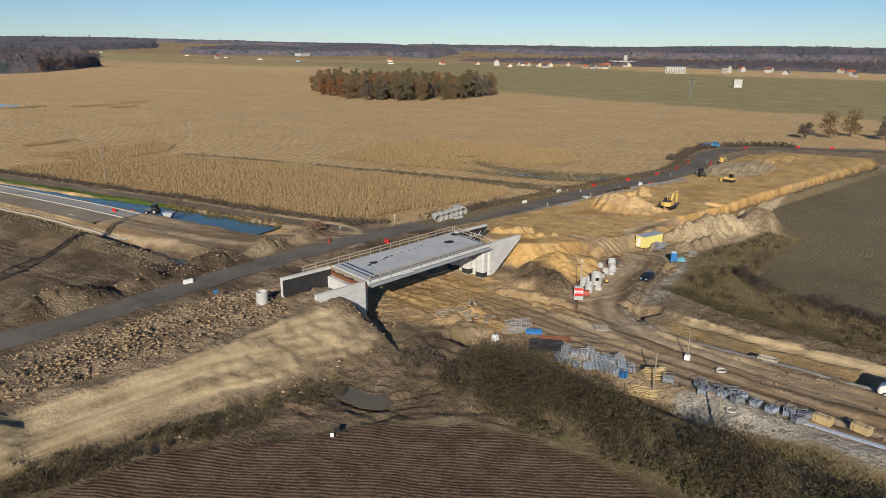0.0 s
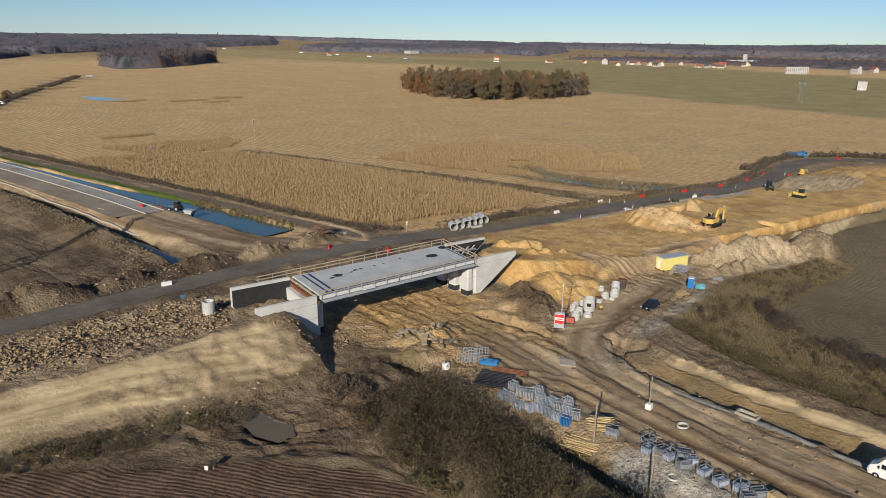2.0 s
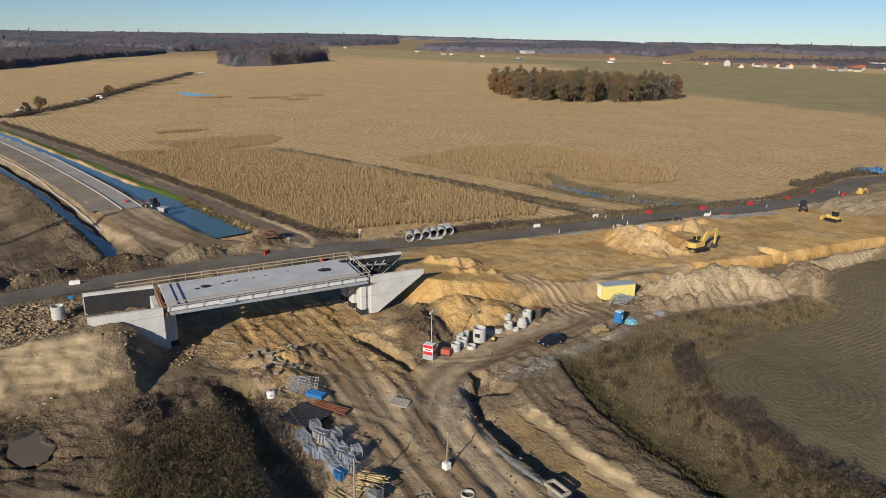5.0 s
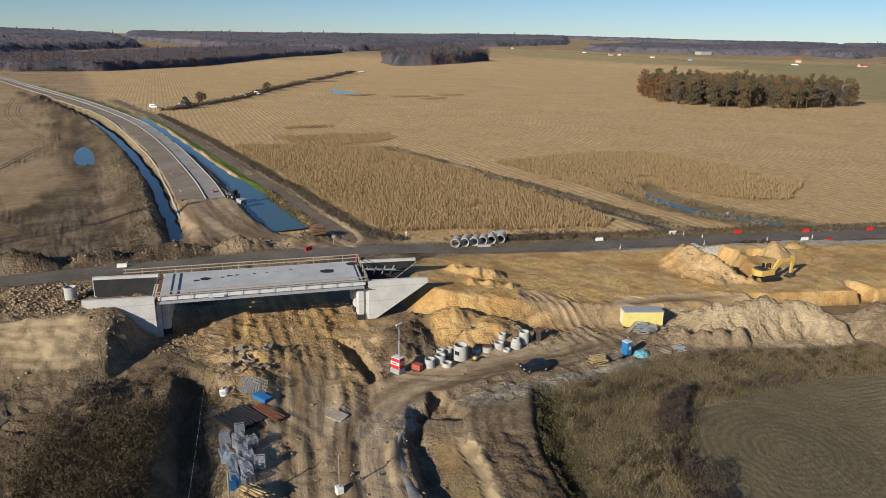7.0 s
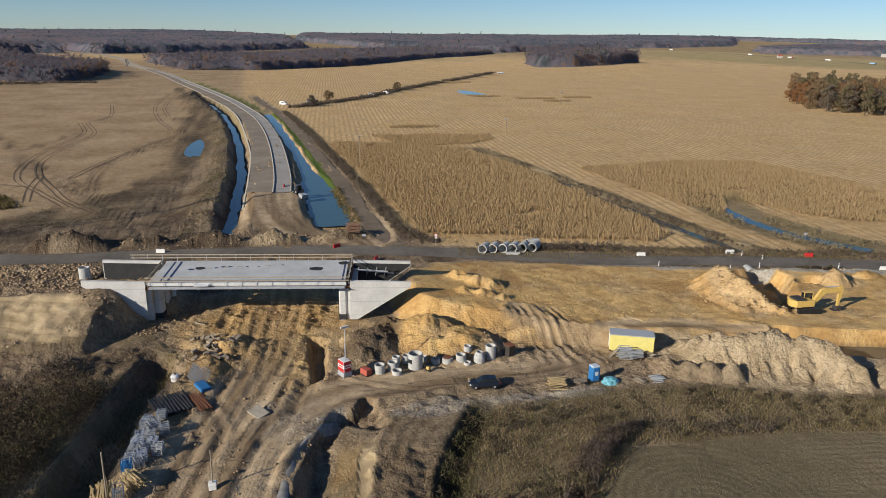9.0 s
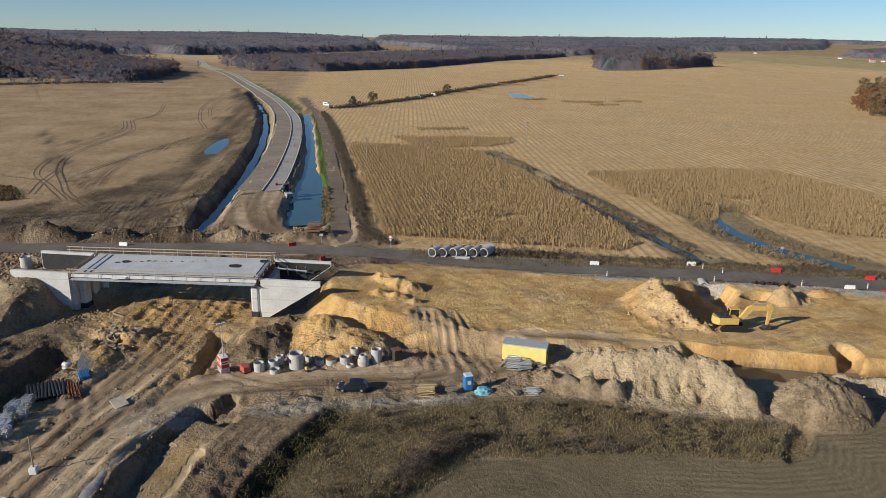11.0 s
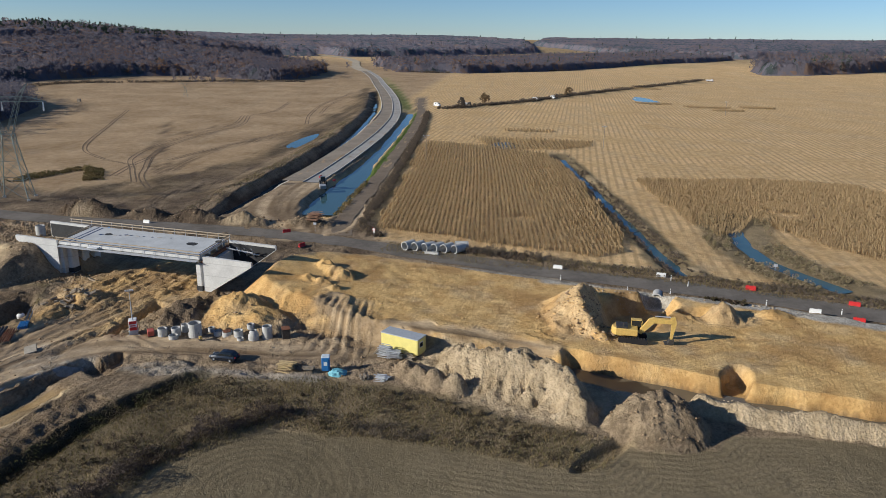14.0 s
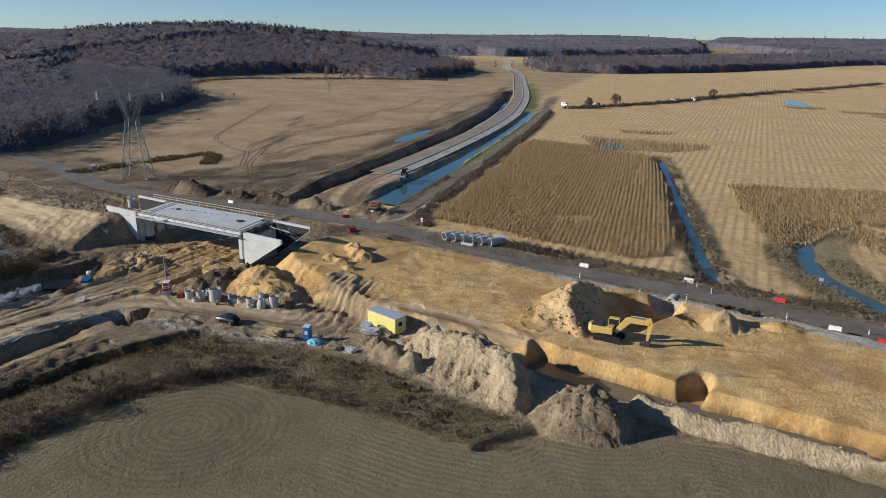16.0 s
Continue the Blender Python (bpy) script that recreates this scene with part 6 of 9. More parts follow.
shrubs("dark reeds at the edge of the field", band([(-128, 12), (-150, 18), (-180, 30), (-160, 44)], 3, 6), 1.0, 1.1, 46, 0.3, TUFT, 76, keep=0.75)
shrubs("brown reeds at the head of the wide ditch", band([(-126, 133.5), (-150, 133.2), (-170, 133.2)], 1.2, 4), 0.9, 1.1, 40, 0.28, TUFT, 77, "reeds", 0.8)
shrubs("low weeds on the banks of the narrow ditch", band([(-116, 93), (-150, 96), (-207, 97.5), (-282, 95.5), (-340, 92)], 3.5), 1.2, 0.35, 26, 0.22, WEED, 78, keep=0.5)
shrubs("bushes beside the culvert", [(-64, 216), (-60, 222), (-63, 224), (-67, 218)], 1.0, 1.3, 60, 0.25, SHRUB, 79, keep=0.9)


def tufts(label, poly, gap, tall, seed, keep=0.8):
    rng = np.random.default_rng(seed)
    x, y = scatter(poly, gap, rng)
    ok = vnoise(x, y, 5, seed) + rng.uniform(-0.7, 0.7, len(x)) > 1 - 2 * keep
    x, y = x[ok], y[ok]
    z = ground(x, y)
    out = []
    for k in range(6):
        a = rng.uniform(0, 6.28, len(x))
        h = tall * rng.uniform(0.5, 1.2, len(x))
        w = rng.uniform(0.018, 0.04, len(x))
        dx, dy = np.cos(a), np.sin(a)
        lx, ly = -dy * h * 0.5, dx * h * 0.5
        out.append(np.stack([np.stack([x - dx * w, y - dy * w, z - 0.03], -1), np.stack([x + dx * w, y + dy * w, z - 0.03], -1), np.stack([x + lx + dx * w * 0.6, y + ly + dy * w * 0.6, z + h], -1), np.stack([x + lx - dx * w * 0.6, y + ly - dy * w * 0.6, z + h * 0.9], -1)], 1))
    tagged(new("grass", quads_mesh("grass", np.concatenate(out), TUFT)), label, "grass", kind="stuff")


tufts("dry tufted grass on the ditch bank", [(-50, 97), (-44, 94), (-30, 91.5), (-14, 89.5), (10, 84), (30, 78), (30, 72), (10, 78), (-14, 86), (-30, 88), (-46, 91), (-54, 95)], 0.45, 0.45, 81)
tufts("dry tufted grass between the site and the field", [(-27, 138), (-13, 129), (14, 124), (14, 136), (-5, 141.5), (-14, 151), (-12.5, 168), (-9, 184), (-9, 192), (-16, 193), (-19, 180), (-24, 170), (-28, 152)], 0.5, 0.32, 82)
tufts("dry grass on the verge of the old road", band([(-95, 152), (-92, 163), (-86, 178), (-85, 192), (-80, 214), (-74, 232), (-67, 254)], 3.5), 0.6, 0.4, 83)
tufts("dry grass on the sandy ditch bank", band([(-24, 126), (-12, 122), (4, 119), (30, 112)], 2.5), 0.5, 0.2, 84, 0.5)
shrubs("brown reeds and bushes along the foot of the wood", band([(-470, -210), (-552, -214), (-608, -152), (-672, -74), (-690, -28)], 3.5, 10), 2.0, 2.6, 24, 0.6, SHRUB_DARK, 92, keep=0.85)
shrubs("brown reeds and bushes along the foot of the wood", band([(-985, 40), (-996, 100), (-1080, 190), (-1194, 292)], 3.5, 10), 2.6, 3.0, 18, 0.9, SHRUB_DARK, 93, keep=0.85)

# ---------------------------------------------------------------- the unfinished bridge
def concrete(name, a, b, stain=0.35):
    n = Nodes(name, 0.85, 0, 0.25)
    f = n.math("ADD", n.math("MULTIPLY", n.noise(0.35, 4, 0.6), 0.6), n.math("MULTIPLY", n.noise(3.0, 4, 0.6), 0.4))
    n.bump(n.noise(9, 3), 0.25, 0.02)
    c = n.mix(n.ramp(f, 0.36, 0.64), a, b)
    seam = n.ramp(n.wave(0.13, n.co, "Z", 0.0), 0.985, 1.0)
    return n.base(n.mix(n.math("MULTIPLY", seam, stain), c, tuple(v * 0.5 for v in a)))


CONCRETE = concrete("cast_concrete", (0.46, 0.455, 0.44), (0.62, 0.615, 0.595))
DECK_TOP = concrete("deck_concrete", (0.38, 0.395, 0.405), (0.5, 0.515, 0.525), 0.0)
BITUMEN = plain("bitumen_coating", (0.035, 0.035, 0.037), 0.7, spec=0.3, vary=0.4, scale=1.5)
PLANK = plain("new_timber", (0.37, 0.3, 0.215), 0.8, vary=0.35, scale=2, bump=0.004)
OLD_TIMBER = plain("grey_timber", (0.3, 0.25, 0.19), 0.9, vary=0.4, scale=2, bump=0.005)
STEEL_GREY = plain("galvanised_steel", (0.47, 0.49, 0.52), 0.45, 0.3, 0.5, 0.3, 4)
BLUE_SEAL = plain("blue_sealing", (0.03, 0.05, 0.12), 0.6, vary=0.3)
RUST = plain("rusty_steel", (0.2, 0.085, 0.045), 0.85, vary=0.4, scale=3)
GIRDER = plain("girder_concrete", (0.3, 0.295, 0.285), 0.9, vary=0.25, scale=0.8)

BRIDGE = pose(-67.4, 91.2, 0, 0, 0, 78.2)
bridge = thing("bridge", BRIDGE, "unfinished concrete road bridge with timber guard rails", "bridge")
L, W, TOP = 31.9, 9.5, 7.15
FALL = 0.083


def part_b(name, bm, mat, parent, label=""):
    """A part of the bridge, leaning with the crossfall of the deck."""
    for v in bm.verts:
        v.co.z += FALL * v.co.y * min(1.0, max(0.0, (v.co.z - 1) / 5))
    return part(name, bm, mat, parent, label)


bm = bmesh.new()
box(bm, L / 2, W / 2, TOP - 0.16, L, W, 0.32, 0.03)
part_b("deck_slab", bm, DECK_TOP, bridge, "pale grey concrete deck slab")
for y in (0.1, W - 0.1):
    bm = bmesh.new()
    box(bm, L / 2, y, TOP - 0.32, L + 0.4, 0.42, 0.5, 0.03)
    part_b("edge_beam", bm, CONCRETE, bridge)
for y in (1.2, 3.7, 6.2, 8.7):
    bm = bmesh.new()
    prism(bm, [(0.2, 5.6), (6, 5.85), (L / 2, 6.0), (L - 6, 5.85), (L - 0.2, 5.6), (L - 0.2, TOP - 0.3), (0.2, TOP - 0.3)], 0.75, Matrix.Translation((0, y - 0.37, 0)))
    part_b("girder", bm, GIRDER, bridge)
# scaffold walkway under the near edge
bm = bmesh.new()
box(bm, L / 2, -0.55, TOP - 0.7, L, 1.0, 0.06)
part_b("walkway", bm, STEEL_GREY, bridge, "grey steel formwork walkway")
for k in range(14):
    bm = bmesh.new()
    bar(bm, (0.6 + k * 2.45, -1.0, TOP - 0.74), (0.6 + k * 2.45, 0.1, TOP - 1.35), 0.08, 0.08)
    part_b("bracket", bm, STEEL_GREY, bridge)

for x0, sgn in ((-0.1, 1), (L + 0.1, -1)):
    bm = bmesh.new()
    box(bm, x0 - sgn * 0.75, W / 2, 2.7, 1.5, W - 1.1, 6.0, 0.04)
    ab = part_b("abutment", bm, CONCRETE, bridge, "massive concrete abutment")
    for y in (2.4, 5.3, 8.4) if sgn > 0 else (1.2, 4.9, 8.6):
        bm = bmesh.new()
        box(bm, x0 + sgn * 0.55, y, 2.8, 1.3, 1.9, 5.6, 0.22)
        part_b("column", bm, CONCRETE, ab)
        bm = bmesh.new()
        box(bm, x0 + sgn * 0.57, y, 0.75, 1.4, 2.0, 1.1, 0.12)
        part_b("base_coating", bm, BITUMEN, ab, "black bitumen base coating")
    bm = bmesh.new()
    box(bm, x0 - sgn * 0.4, W / 2, 6.0, 0.7, W - 0.4, 0.5, 0.03)
    part_b("bearing_shelf", bm, RUST, ab, "rust-stained bearing shelf")
    for y, coat in ((0.0, False), (W - 0.5, True)):
        s = -sgn
        tip = TOP + (0.3 if sgn > 0 else -0.15)
        outline = [(0, TOP + 0.1), (s * 10.2, tip), (s * 10.2, tip - 0.85), (s * 1.2, 0.4), (0, 0.4)]
        if coat and sgn > 0:
            outline[2:4] = [(s * 10.2, tip - 3.0), (s * 4.0, 0.4)]
        bm = bmesh.new()
        prism(bm, outline, 0.5, Matrix.Translation((x0 - sgn * 0.7, y, 0)))
        part_b("wing_wall", bm, CONCRETE, ab, "triangular concrete wing wall")
        if coat:
            inner = [(0, TOP - 0.35), (s * 10.1, tip - 0.42), (s * 10.1, tip - 0.8), (s * 1.3, 0.7), (0, 0.7)]
            if sgn > 0:
                inner[2:4] = [(s * 10.1, tip - 2.9), (s * 4.0, 0.7)]
            bm = bmesh.new()
            prism(bm, inner, 0.02, Matrix.Translation((x0 - sgn * 0.7, y - 0.022, 0)))
            part_b("wall_coating", bm, BITUMEN, ab, "black waterproof wall coating")

# guard rails of timber on steel posts
def rail_run(x0, x1, y, posts):
    for k in range(posts):
        x = x0 + (x1 - x0) * k / (posts - 1)
        bm = bmesh.new()
        bar(bm, (x, y, TOP - 0.5), (x, y, TOP + 1.1), 0.07, 0.07)
        part_b("rail_post", bm, STEEL_GREY, bridge, "thin steel rail post")
    for z in (0.45, 1.0):
        bm = bmesh.new()
        bar(bm, (x0 - 0.4, y - 0.06, TOP + z), (x1 + 0.4, y - 0.06, TOP + z), 0.05, 0.16)
        part_b("rail_board", bm, PLANK, bridge, "long timber guard board")


rail_run(-0.2, L + 0.2, -0.35, 14)
rail_run(-6.0, L + 0.4, W + 0.35, 16)
for z in (0.45, 1.0):
    bm = bmesh.new()
    bar(bm, (L + 0.6, -0.4, TOP + z), (L + 0.6, W + 0.4, TOP + z), 0.05, 0.16)
    part_b("rail_board", bm, PLANK, bridge, "long timber guard board")
    bm = bmesh.new()
    bar(bm, (-0.9, 0.2, TOP - 0.3 + z * 0.4), (-0.9, W, TOP - 0.3 + z * 0.4), 0.05, 0.16)
    part_b("rail_board", bm, PLANK, bridge, "long timber guard board")
for k in range(5):
    bm = bmesh.new()
    y = 0.2 + k * 2.3
    bar(bm, (L + 0.6, y, TOP - 0.3), (L + 0.6, y, TOP + 1.1), 0.07, 0.07)
    part_b("rail_post", bm, STEEL_GREY, bridge, "thin steel rail post")
for x, w in ((1.6, 0.34), (2.7, 0.42), (L - 0.5, 0.3)):
    bm = bmesh.new()
    box(bm, x, W / 2, TOP + 0.006, w, W - 0.8, 0.012)
    part_b("joint_strip", bm, BLUE_SEAL, bridge, "dark blue sealing strip across the deck")
rng = np.random.default_rng(9)
for x, y, r in ((5.2, 5.6, 0.5), (6.6, 6.0, 0.85), (9.3, 6.2, 0.35), (10.4, 6.6, 0.5), (11.6, 6.7, 0.4), (14.5, 6.8, 0.3), (16.5, 6.8, 0.25), (26.5, 5.6, 1.35), (31.0, 8.2, 1.0), (20.5, 7.4, 0.3)):
    bm = bmesh.new()
    prism(bm, [(r * math.cos(a) * rng.uniform(0.8, 1.2), r * 0.7 * math.sin(a) * rng.uniform(0.7, 1.2)) for a in np.linspace(0, 5.6, 7)], 0.01, Matrix.Translation((x, y, TOP + 0.012)) @ pose(0, 0, 0, 90))
    part_b("damp_patch", bm, BITUMEN if r > 0.8 else BLUE_SEAL, bridge, "dark patch on the deck")
for x, y in ((8.2, 5.9), (13.2, 6.6), (18, 7.0), (11, 6.3)):
    bm = bmesh.new()
    box(bm, x, y, TOP + 0.02, 0.9, 0.4, 0.04, 0.01)
    part_b("mortar_patch", bm, KERB, bridge)
bm = bmesh.new()
box(bm, 8.5, -0.45, TOP - 0.25, 2.4, 1.0, 0.1, 0.04)
part_b("plastic_sheet", bm, plain("white_sheet", (0.7, 0.72, 0.74), 0.5), bridge, "folded white plastic sheet")
bm = bmesh.new()
for k in range(4):
    bar(bm, (L + 1.5 + 1.6 * k, W - 0.6, 4.7), (L + 1.9 + 1.6 * k, W - 2.2, TOP - 0.5), 0.1, 0.2)
bar(bm, (L + 1, W - 1.3, 5.9), (L + 8, W - 1.5, 5.4), 0.08, 0.2)
bar(bm, (L + 1, W - 2.0, 6.3), (L + 7, W - 2.2, 5.9), 0.08, 0.2)
part_b("formwork_props", bm, STEEL_GREY, bridge, "leaning steel formwork props")

# ---------------------------------------------------------------- things on the site
WHITE = plain("white_paint", (0.75, 0.75, 0.73), 0.45, spec=0.5, vary=0.12)
RED = plain("red_plastic", (0.55, 0.03, 0.03), 0.5, spec=0.4, vary=0.2)
YELLOW = plain("machine_yellow", (0.62, 0.42, 0.12), 0.5, spec=0.5, vary=0.2)
CABIN_YELLOW = plain("cabin_yellow", (0.74, 0.65, 0.22), 0.5, spec=0.4, vary=0.12, scale=1)
BLUE = plain("blue_plastic", (0.03, 0.17, 0.42), 0.45, spec=0.4, vary=0.2)
PROP_BLUE = plain("prop_blue", (0.38, 0.43, 0.53), 0.5, 0.1, 0.4, 0.35)
BLACK = plain("black_rubber", (0.018, 0.018, 0.02), 0.8, vary=0.4)
DARK_STEEL = plain("dark_steel", (0.07, 0.065, 0.06), 0.6, 0.4, 0.4, 0.4)
CAR_PAINT = plain("dark_car_paint", (0.015, 0.02, 0.03), 0.25, 0.2, 0.6, 0.2)
ROOF_GREY = plain("grey_roof_sheet", (0.45, 0.47, 0.49), 0.5, 0.2, 0.4, 0.15)
PIPE_GREY = concrete("pipe_concrete", (0.36, 0.36, 0.345), (0.52, 0.515, 0.495), 0.0)
n = Nodes("dark_glass", 0.08, 0, 0.6)
GLASS = n.base((0.015, 0.02, 0.025))
BLACK_PIPE = plain("black_plastic_pipe", (0.03, 0.03, 0.032), 0.5, spec=0.4, vary=0.3)
STRAW = plain("straw_timber", (0.5, 0.38, 0.2), 0.85, vary=0.35, scale=2)
TARP = plain("turquoise_tarp", (0.16, 0.42, 0.5), 0.55, vary=0.35, scale=3)
GREEN_GREY = plain("pylon_steel", (0.23, 0.27, 0.25), 0.55, 0.5, 0.4, 0.3)


def stand(x, y, rz=0, sink=0.04):
    return pose(x, y, height(x, y) - sink, 0, 0, rz)


# -------- concrete rings and pipes
def ring(r, h, wall=0.12, cone=False, label="grey precast concrete manhole ring"):
    t = thing("manhole_ring", Matrix(), label, "manhole ring", "precast concrete rings")
    bm = bmesh.new()
    if cone:
        lathe(bm, [(r, 0), (r, h * 0.45), (r * 0.62, h), (r * 0.62 - wall, h), (r - wall, h * 0.42), (r - wall, 0)], 22)
    else:
        lathe(bm, [(r, 0), (r, h - 0.03), (r - 0.03, h), (r - wall, h), (r - wall, 0)], 22)
    part("shell", bm, PIPE_GREY, t, smooth=False)
    if h > 2.2 and r > 1:
        # no hole is cut: a black block stands for the opening's inner shade
        part("opening", box(bmesh.new(), r - 0.02, 0, h * 0.55, 0.1, 0.75, 0.6, 0.02), BLACK, t, "black panel for the shaded square pipe opening")
    for k in range(max(2, int(h / 0.35))):
        z = 0.2 + 0.33 * k
        if z < h * 0.85:
            part("step_iron", box(bmesh.new(), r - wall - 0.06, 0, z, 0.12, 0.3, 0.03), DARK_STEEL, t)
    return t


for x, y, r, h, cone in ((-40.3, 124.6, 0.75, 1.3, False), (-40.8, 126.6, 0.75, 1.3, False), (-39.2, 126.9, 0.75, 0.6, False), (-42.4, 127.4, 0.6, 1.3, False), (-40.6, 129.9, 1.05, 2.3, False), (-42.8, 129.0, 0.6, 1.2, False), (-41.6, 133.2, 0.65, 0.8, False),
                         (-41.3, 134.9, 0.8, 0.8, False), (-41.0, 136.9, 0.75, 1.2, False), (-39.9, 137.6, 0.55, 0.4, False), (-42.6, 138.4, 0.6, 0.8, False), (-40.4, 139.6, 0.85, 1.6, True), (-41.2, 141.6, 0.8, 2.1, False), (-43.0, 131.6, 0.55, 0.7, False)):
    ring(r, h, cone=cone, label="tall grey concrete ring beside the track" if h > 2 else "grey precast concrete manhole ring").matrix_basis = stand(x, y, x * 37)
t = thing("ring_lid", stand(-41.3, 134.9) @ Matrix.Translation((0, 0, 0.8)), "rusty round lid lying on a concrete ring", "lid")
part("plate", lathe(bmesh.new(), [(0.02, 0.04), (0.62, 0.04), (0.62, 0.14), (0.02, 0.14)], 20), RUST, t)
part("grip", box(bmesh.new(), 0, 0, 0.17, 0.3, 0.05, 0.06), DARK_STEEL, t)
t = ring(0.95, 2.6, label="tall pale concrete ring on the embankment")
t.matrix_basis = stand(-79.8, 78.9, 10, 0.5)
t = ring(0.75, 0.35, label="low concrete manhole ring set in the track")
t.matrix_basis = stand(-12.3, 101.2, 0, 0.1)
t = ring(0.7, 0.2, label="white manhole lid ring beside the frames")
t.matrix_basis = stand(-9.2, 90.6, 0, 0.05)


def big_pipe(length=3.0, r=1.05, wall=0.16):
    t = thing("concrete_pipe", Matrix(), "large grey concrete drain pipe lying on the verge", "pipe", "row of concrete pipes")
    bm = bmesh.new()
    lathe(bm, [(r, 0), (r, length - 0.25), (r * 0.93, length - 0.22), (r * 0.93, length), (r - wall, length), (r - wall, 0)], 28, pose(0, 0, r, 0, 90, 0))
    part("shell", bm, PIPE_GREY, t)
    return t


pipe = big_pipe()
row = [(-92.6, 156.9), (-92.3, 159.2), (-92.0, 161.5), (-91.8, 163.7), (-91.5, 165.9), (-91.4, 168.3)]
for k, (x, y) in enumerate(row):
    m = stand(x, y, 141 + 4 * math.sin(k * 2.1))
    if k:
        copy_thing(pipe, m)
    else:
        pipe.matrix_basis = m
copy_thing(pipe, stand(-94.6, 168.4, 100))
t = thing("concrete_slab", stand(-90.4, 163.4, 75), "pale concrete slab lying beside the pipes", "slab")
bm = bmesh.new()
box(bm, 0, 0, 0.3, 3.2, 0.8, 0.6, 0.04)
part("slab_body", bm, PIPE_GREY, t)

# culvert head in the road bank
t = thing("culvert", pose(-68.7, 208.7, -0.1, 0, 0, -16), "round concrete culvert mouth in the road bank", "culvert")
bm = bmesh.new()
lathe(bm, [(1.05, -0.2), (1.05, 2.6), (0.85, 2.6), (0.85, -0.2)], 26, pose(-2.6, 0, -0.15, 0, 90, 0))
part("pipe_shell", bm, PIPE_GREY, t)
bm = bmesh.new()
box(bm, -1.2, 0, -0.9, 1.6, 3.6, 0.6, 0.05)
part("footing", bm, CONCRETE, t)


# -------- yellow site cabin
t = thing("site_cabin", pose(-39.2, 163.9, height(-36.5, 162) - 0.1, 0, 0, 66), "yellow site cabin with grey flat roof", "cabin")
bm = bmesh.new()
box(bm, 0, 0, 1.4, 6.6, 2.5, 2.6, 0.03)
part("body", bm, CABIN_YELLOW, t)
for k in range(13):
    bm = bmesh.new()
    box(bm, -3.0 + 0.5 * k, -1.254, 1.4, 0.2, 0.016, 2.4)
    part("wall_rib", bm, CABIN_YELLOW, t)
bm = bmesh.new()
box(bm, 0, 0, 2.76, 6.75, 2.65, 0.14, 0.03)
part("roof", bm, ROOF_GREY, t)
for k in (-3.2, 3.2):
    for j in (-1.15, 1.15):
        bm = bmesh.new()
        box(bm, k, j, 0.1, 0.3, 0.3, 0.3)
        part("foot", bm, DARK_STEEL, t)
w = part("window", box(bmesh.new(), 3.32, -0.2, 1.75, 0.06, 1.0, 0.9, 0.01), WHITE, t)
part("pane", box(bmesh.new(), 3.35, -0.2, 1.75, 0.03, 0.8, 0.7), GLASS, w)
part("door", box(bmesh.new(), -3.32, 0.3, 1.3, 0.05, 0.9, 2.0, 0.01), WHITE, t)


def plank_pile(name, label, x, y, rz, count, length, mat, seed, spread=1.2, rise=0.8, category="timber pile", lean=0.0):
    rng = np.random.default_rng(seed)
    t = thing(name, stand(x, y, rz), label, category)
    for k in range(count):
        lv = k / count * rise
        bm = bmesh.new()
        l = length * rng.uniform(0.7, 1.0)
        box(bm, 0, 0, 0, l, 0.16, 0.07)
        o = part("plank", bm, mat, t)
        o.matrix_basis = pose(rng.normal(0, 0.15), rng.uniform(-spread, spread) * (1 - 0.4 * k / count), 0.05 + lv, rng.normal(0, 3), rng.normal(0, 2) + lean, rng.normal(0, 7))
    return t


RUST_WOOD = plain("reddish_scrap_wood", (0.3, 0.175, 0.115), 0.9, vary=0.5, scale=1.5)
plank_pile("plank_pile", "stack of pale planks beside the toilet", -30.6, 147.8, 80, 34, 2.6, STRAW, 3, 1.3, 1.0)
plank_pile("plank_pile", "low stack of grey boards beside the toilet", -30.4, 151.2, 95, 16, 1.6, OLD_TIMBER, 4, 0.8, 0.7)
plank_pile("plank_pile", "long brown timbers piled on the ground", -21.0, 91.4, 15, 40, 4.6, STRAW, 5, 1.6, 0.6)
plank_pile("plank_pile", "stacked sawn timber boards beside the track", -20.2, 94.6, 30, 40, 3.2, STRAW, 6, 1.2, 1.3)
plank_pile("plank_pile", "leaning planks against the yellow cabin", -37.6, 160.0, 70, 9, 2.8, OLD_TIMBER, 7, 0.6, 0.6, lean=-52)
plank_pile("plank_pile", "loose boards beside the yellow cabin", -36.2, 165.2, 60, 14, 2.2, OLD_TIMBER, 8, 0.7, 0.6)
plank_pile("scrap_pile", "pale pile of pipes and boards in the grass", -28.8, 162.2, 70, 22, 1.8, STEEL_GREY, 9, 1.0, 0.5, "scrap pile")
plank_pile("scrap_pile", "brown scrap boards in the grass", -28.8, 159.6, 20, 14, 1.6, OLD_TIMBER, 10, 0.9, 0.4, "scrap pile")
plank_pile("board_pile", "heap of broken reddish boards and rods in the mud", -113.2, 131.0, 85, 64, 3.4, RUST_WOOD, 11, 3.2, 1.6, "scrap pile")
for k, (x, y) in enumerate(((-36.6, 161.5), (-35.9, 162.9))):
    plank_pile("scaffold_pile", "bundle of galvanised scaffold tubes by the cabin", x, y, 75 + 12 * k, 44, 2.2, STEEL_GREY, 20 + k, 0.9, 1.7 - 0.5 * k, "scaffold pile")
t = thing("tarp_heap", stand(-29.9, 155.6), "crumpled turquoise tarpaulin heap beside the toilet", "tarpaulin")
bm = bmesh.new()
bmesh.ops.create_icosphere(bm, subdivisions=3, radius=1)
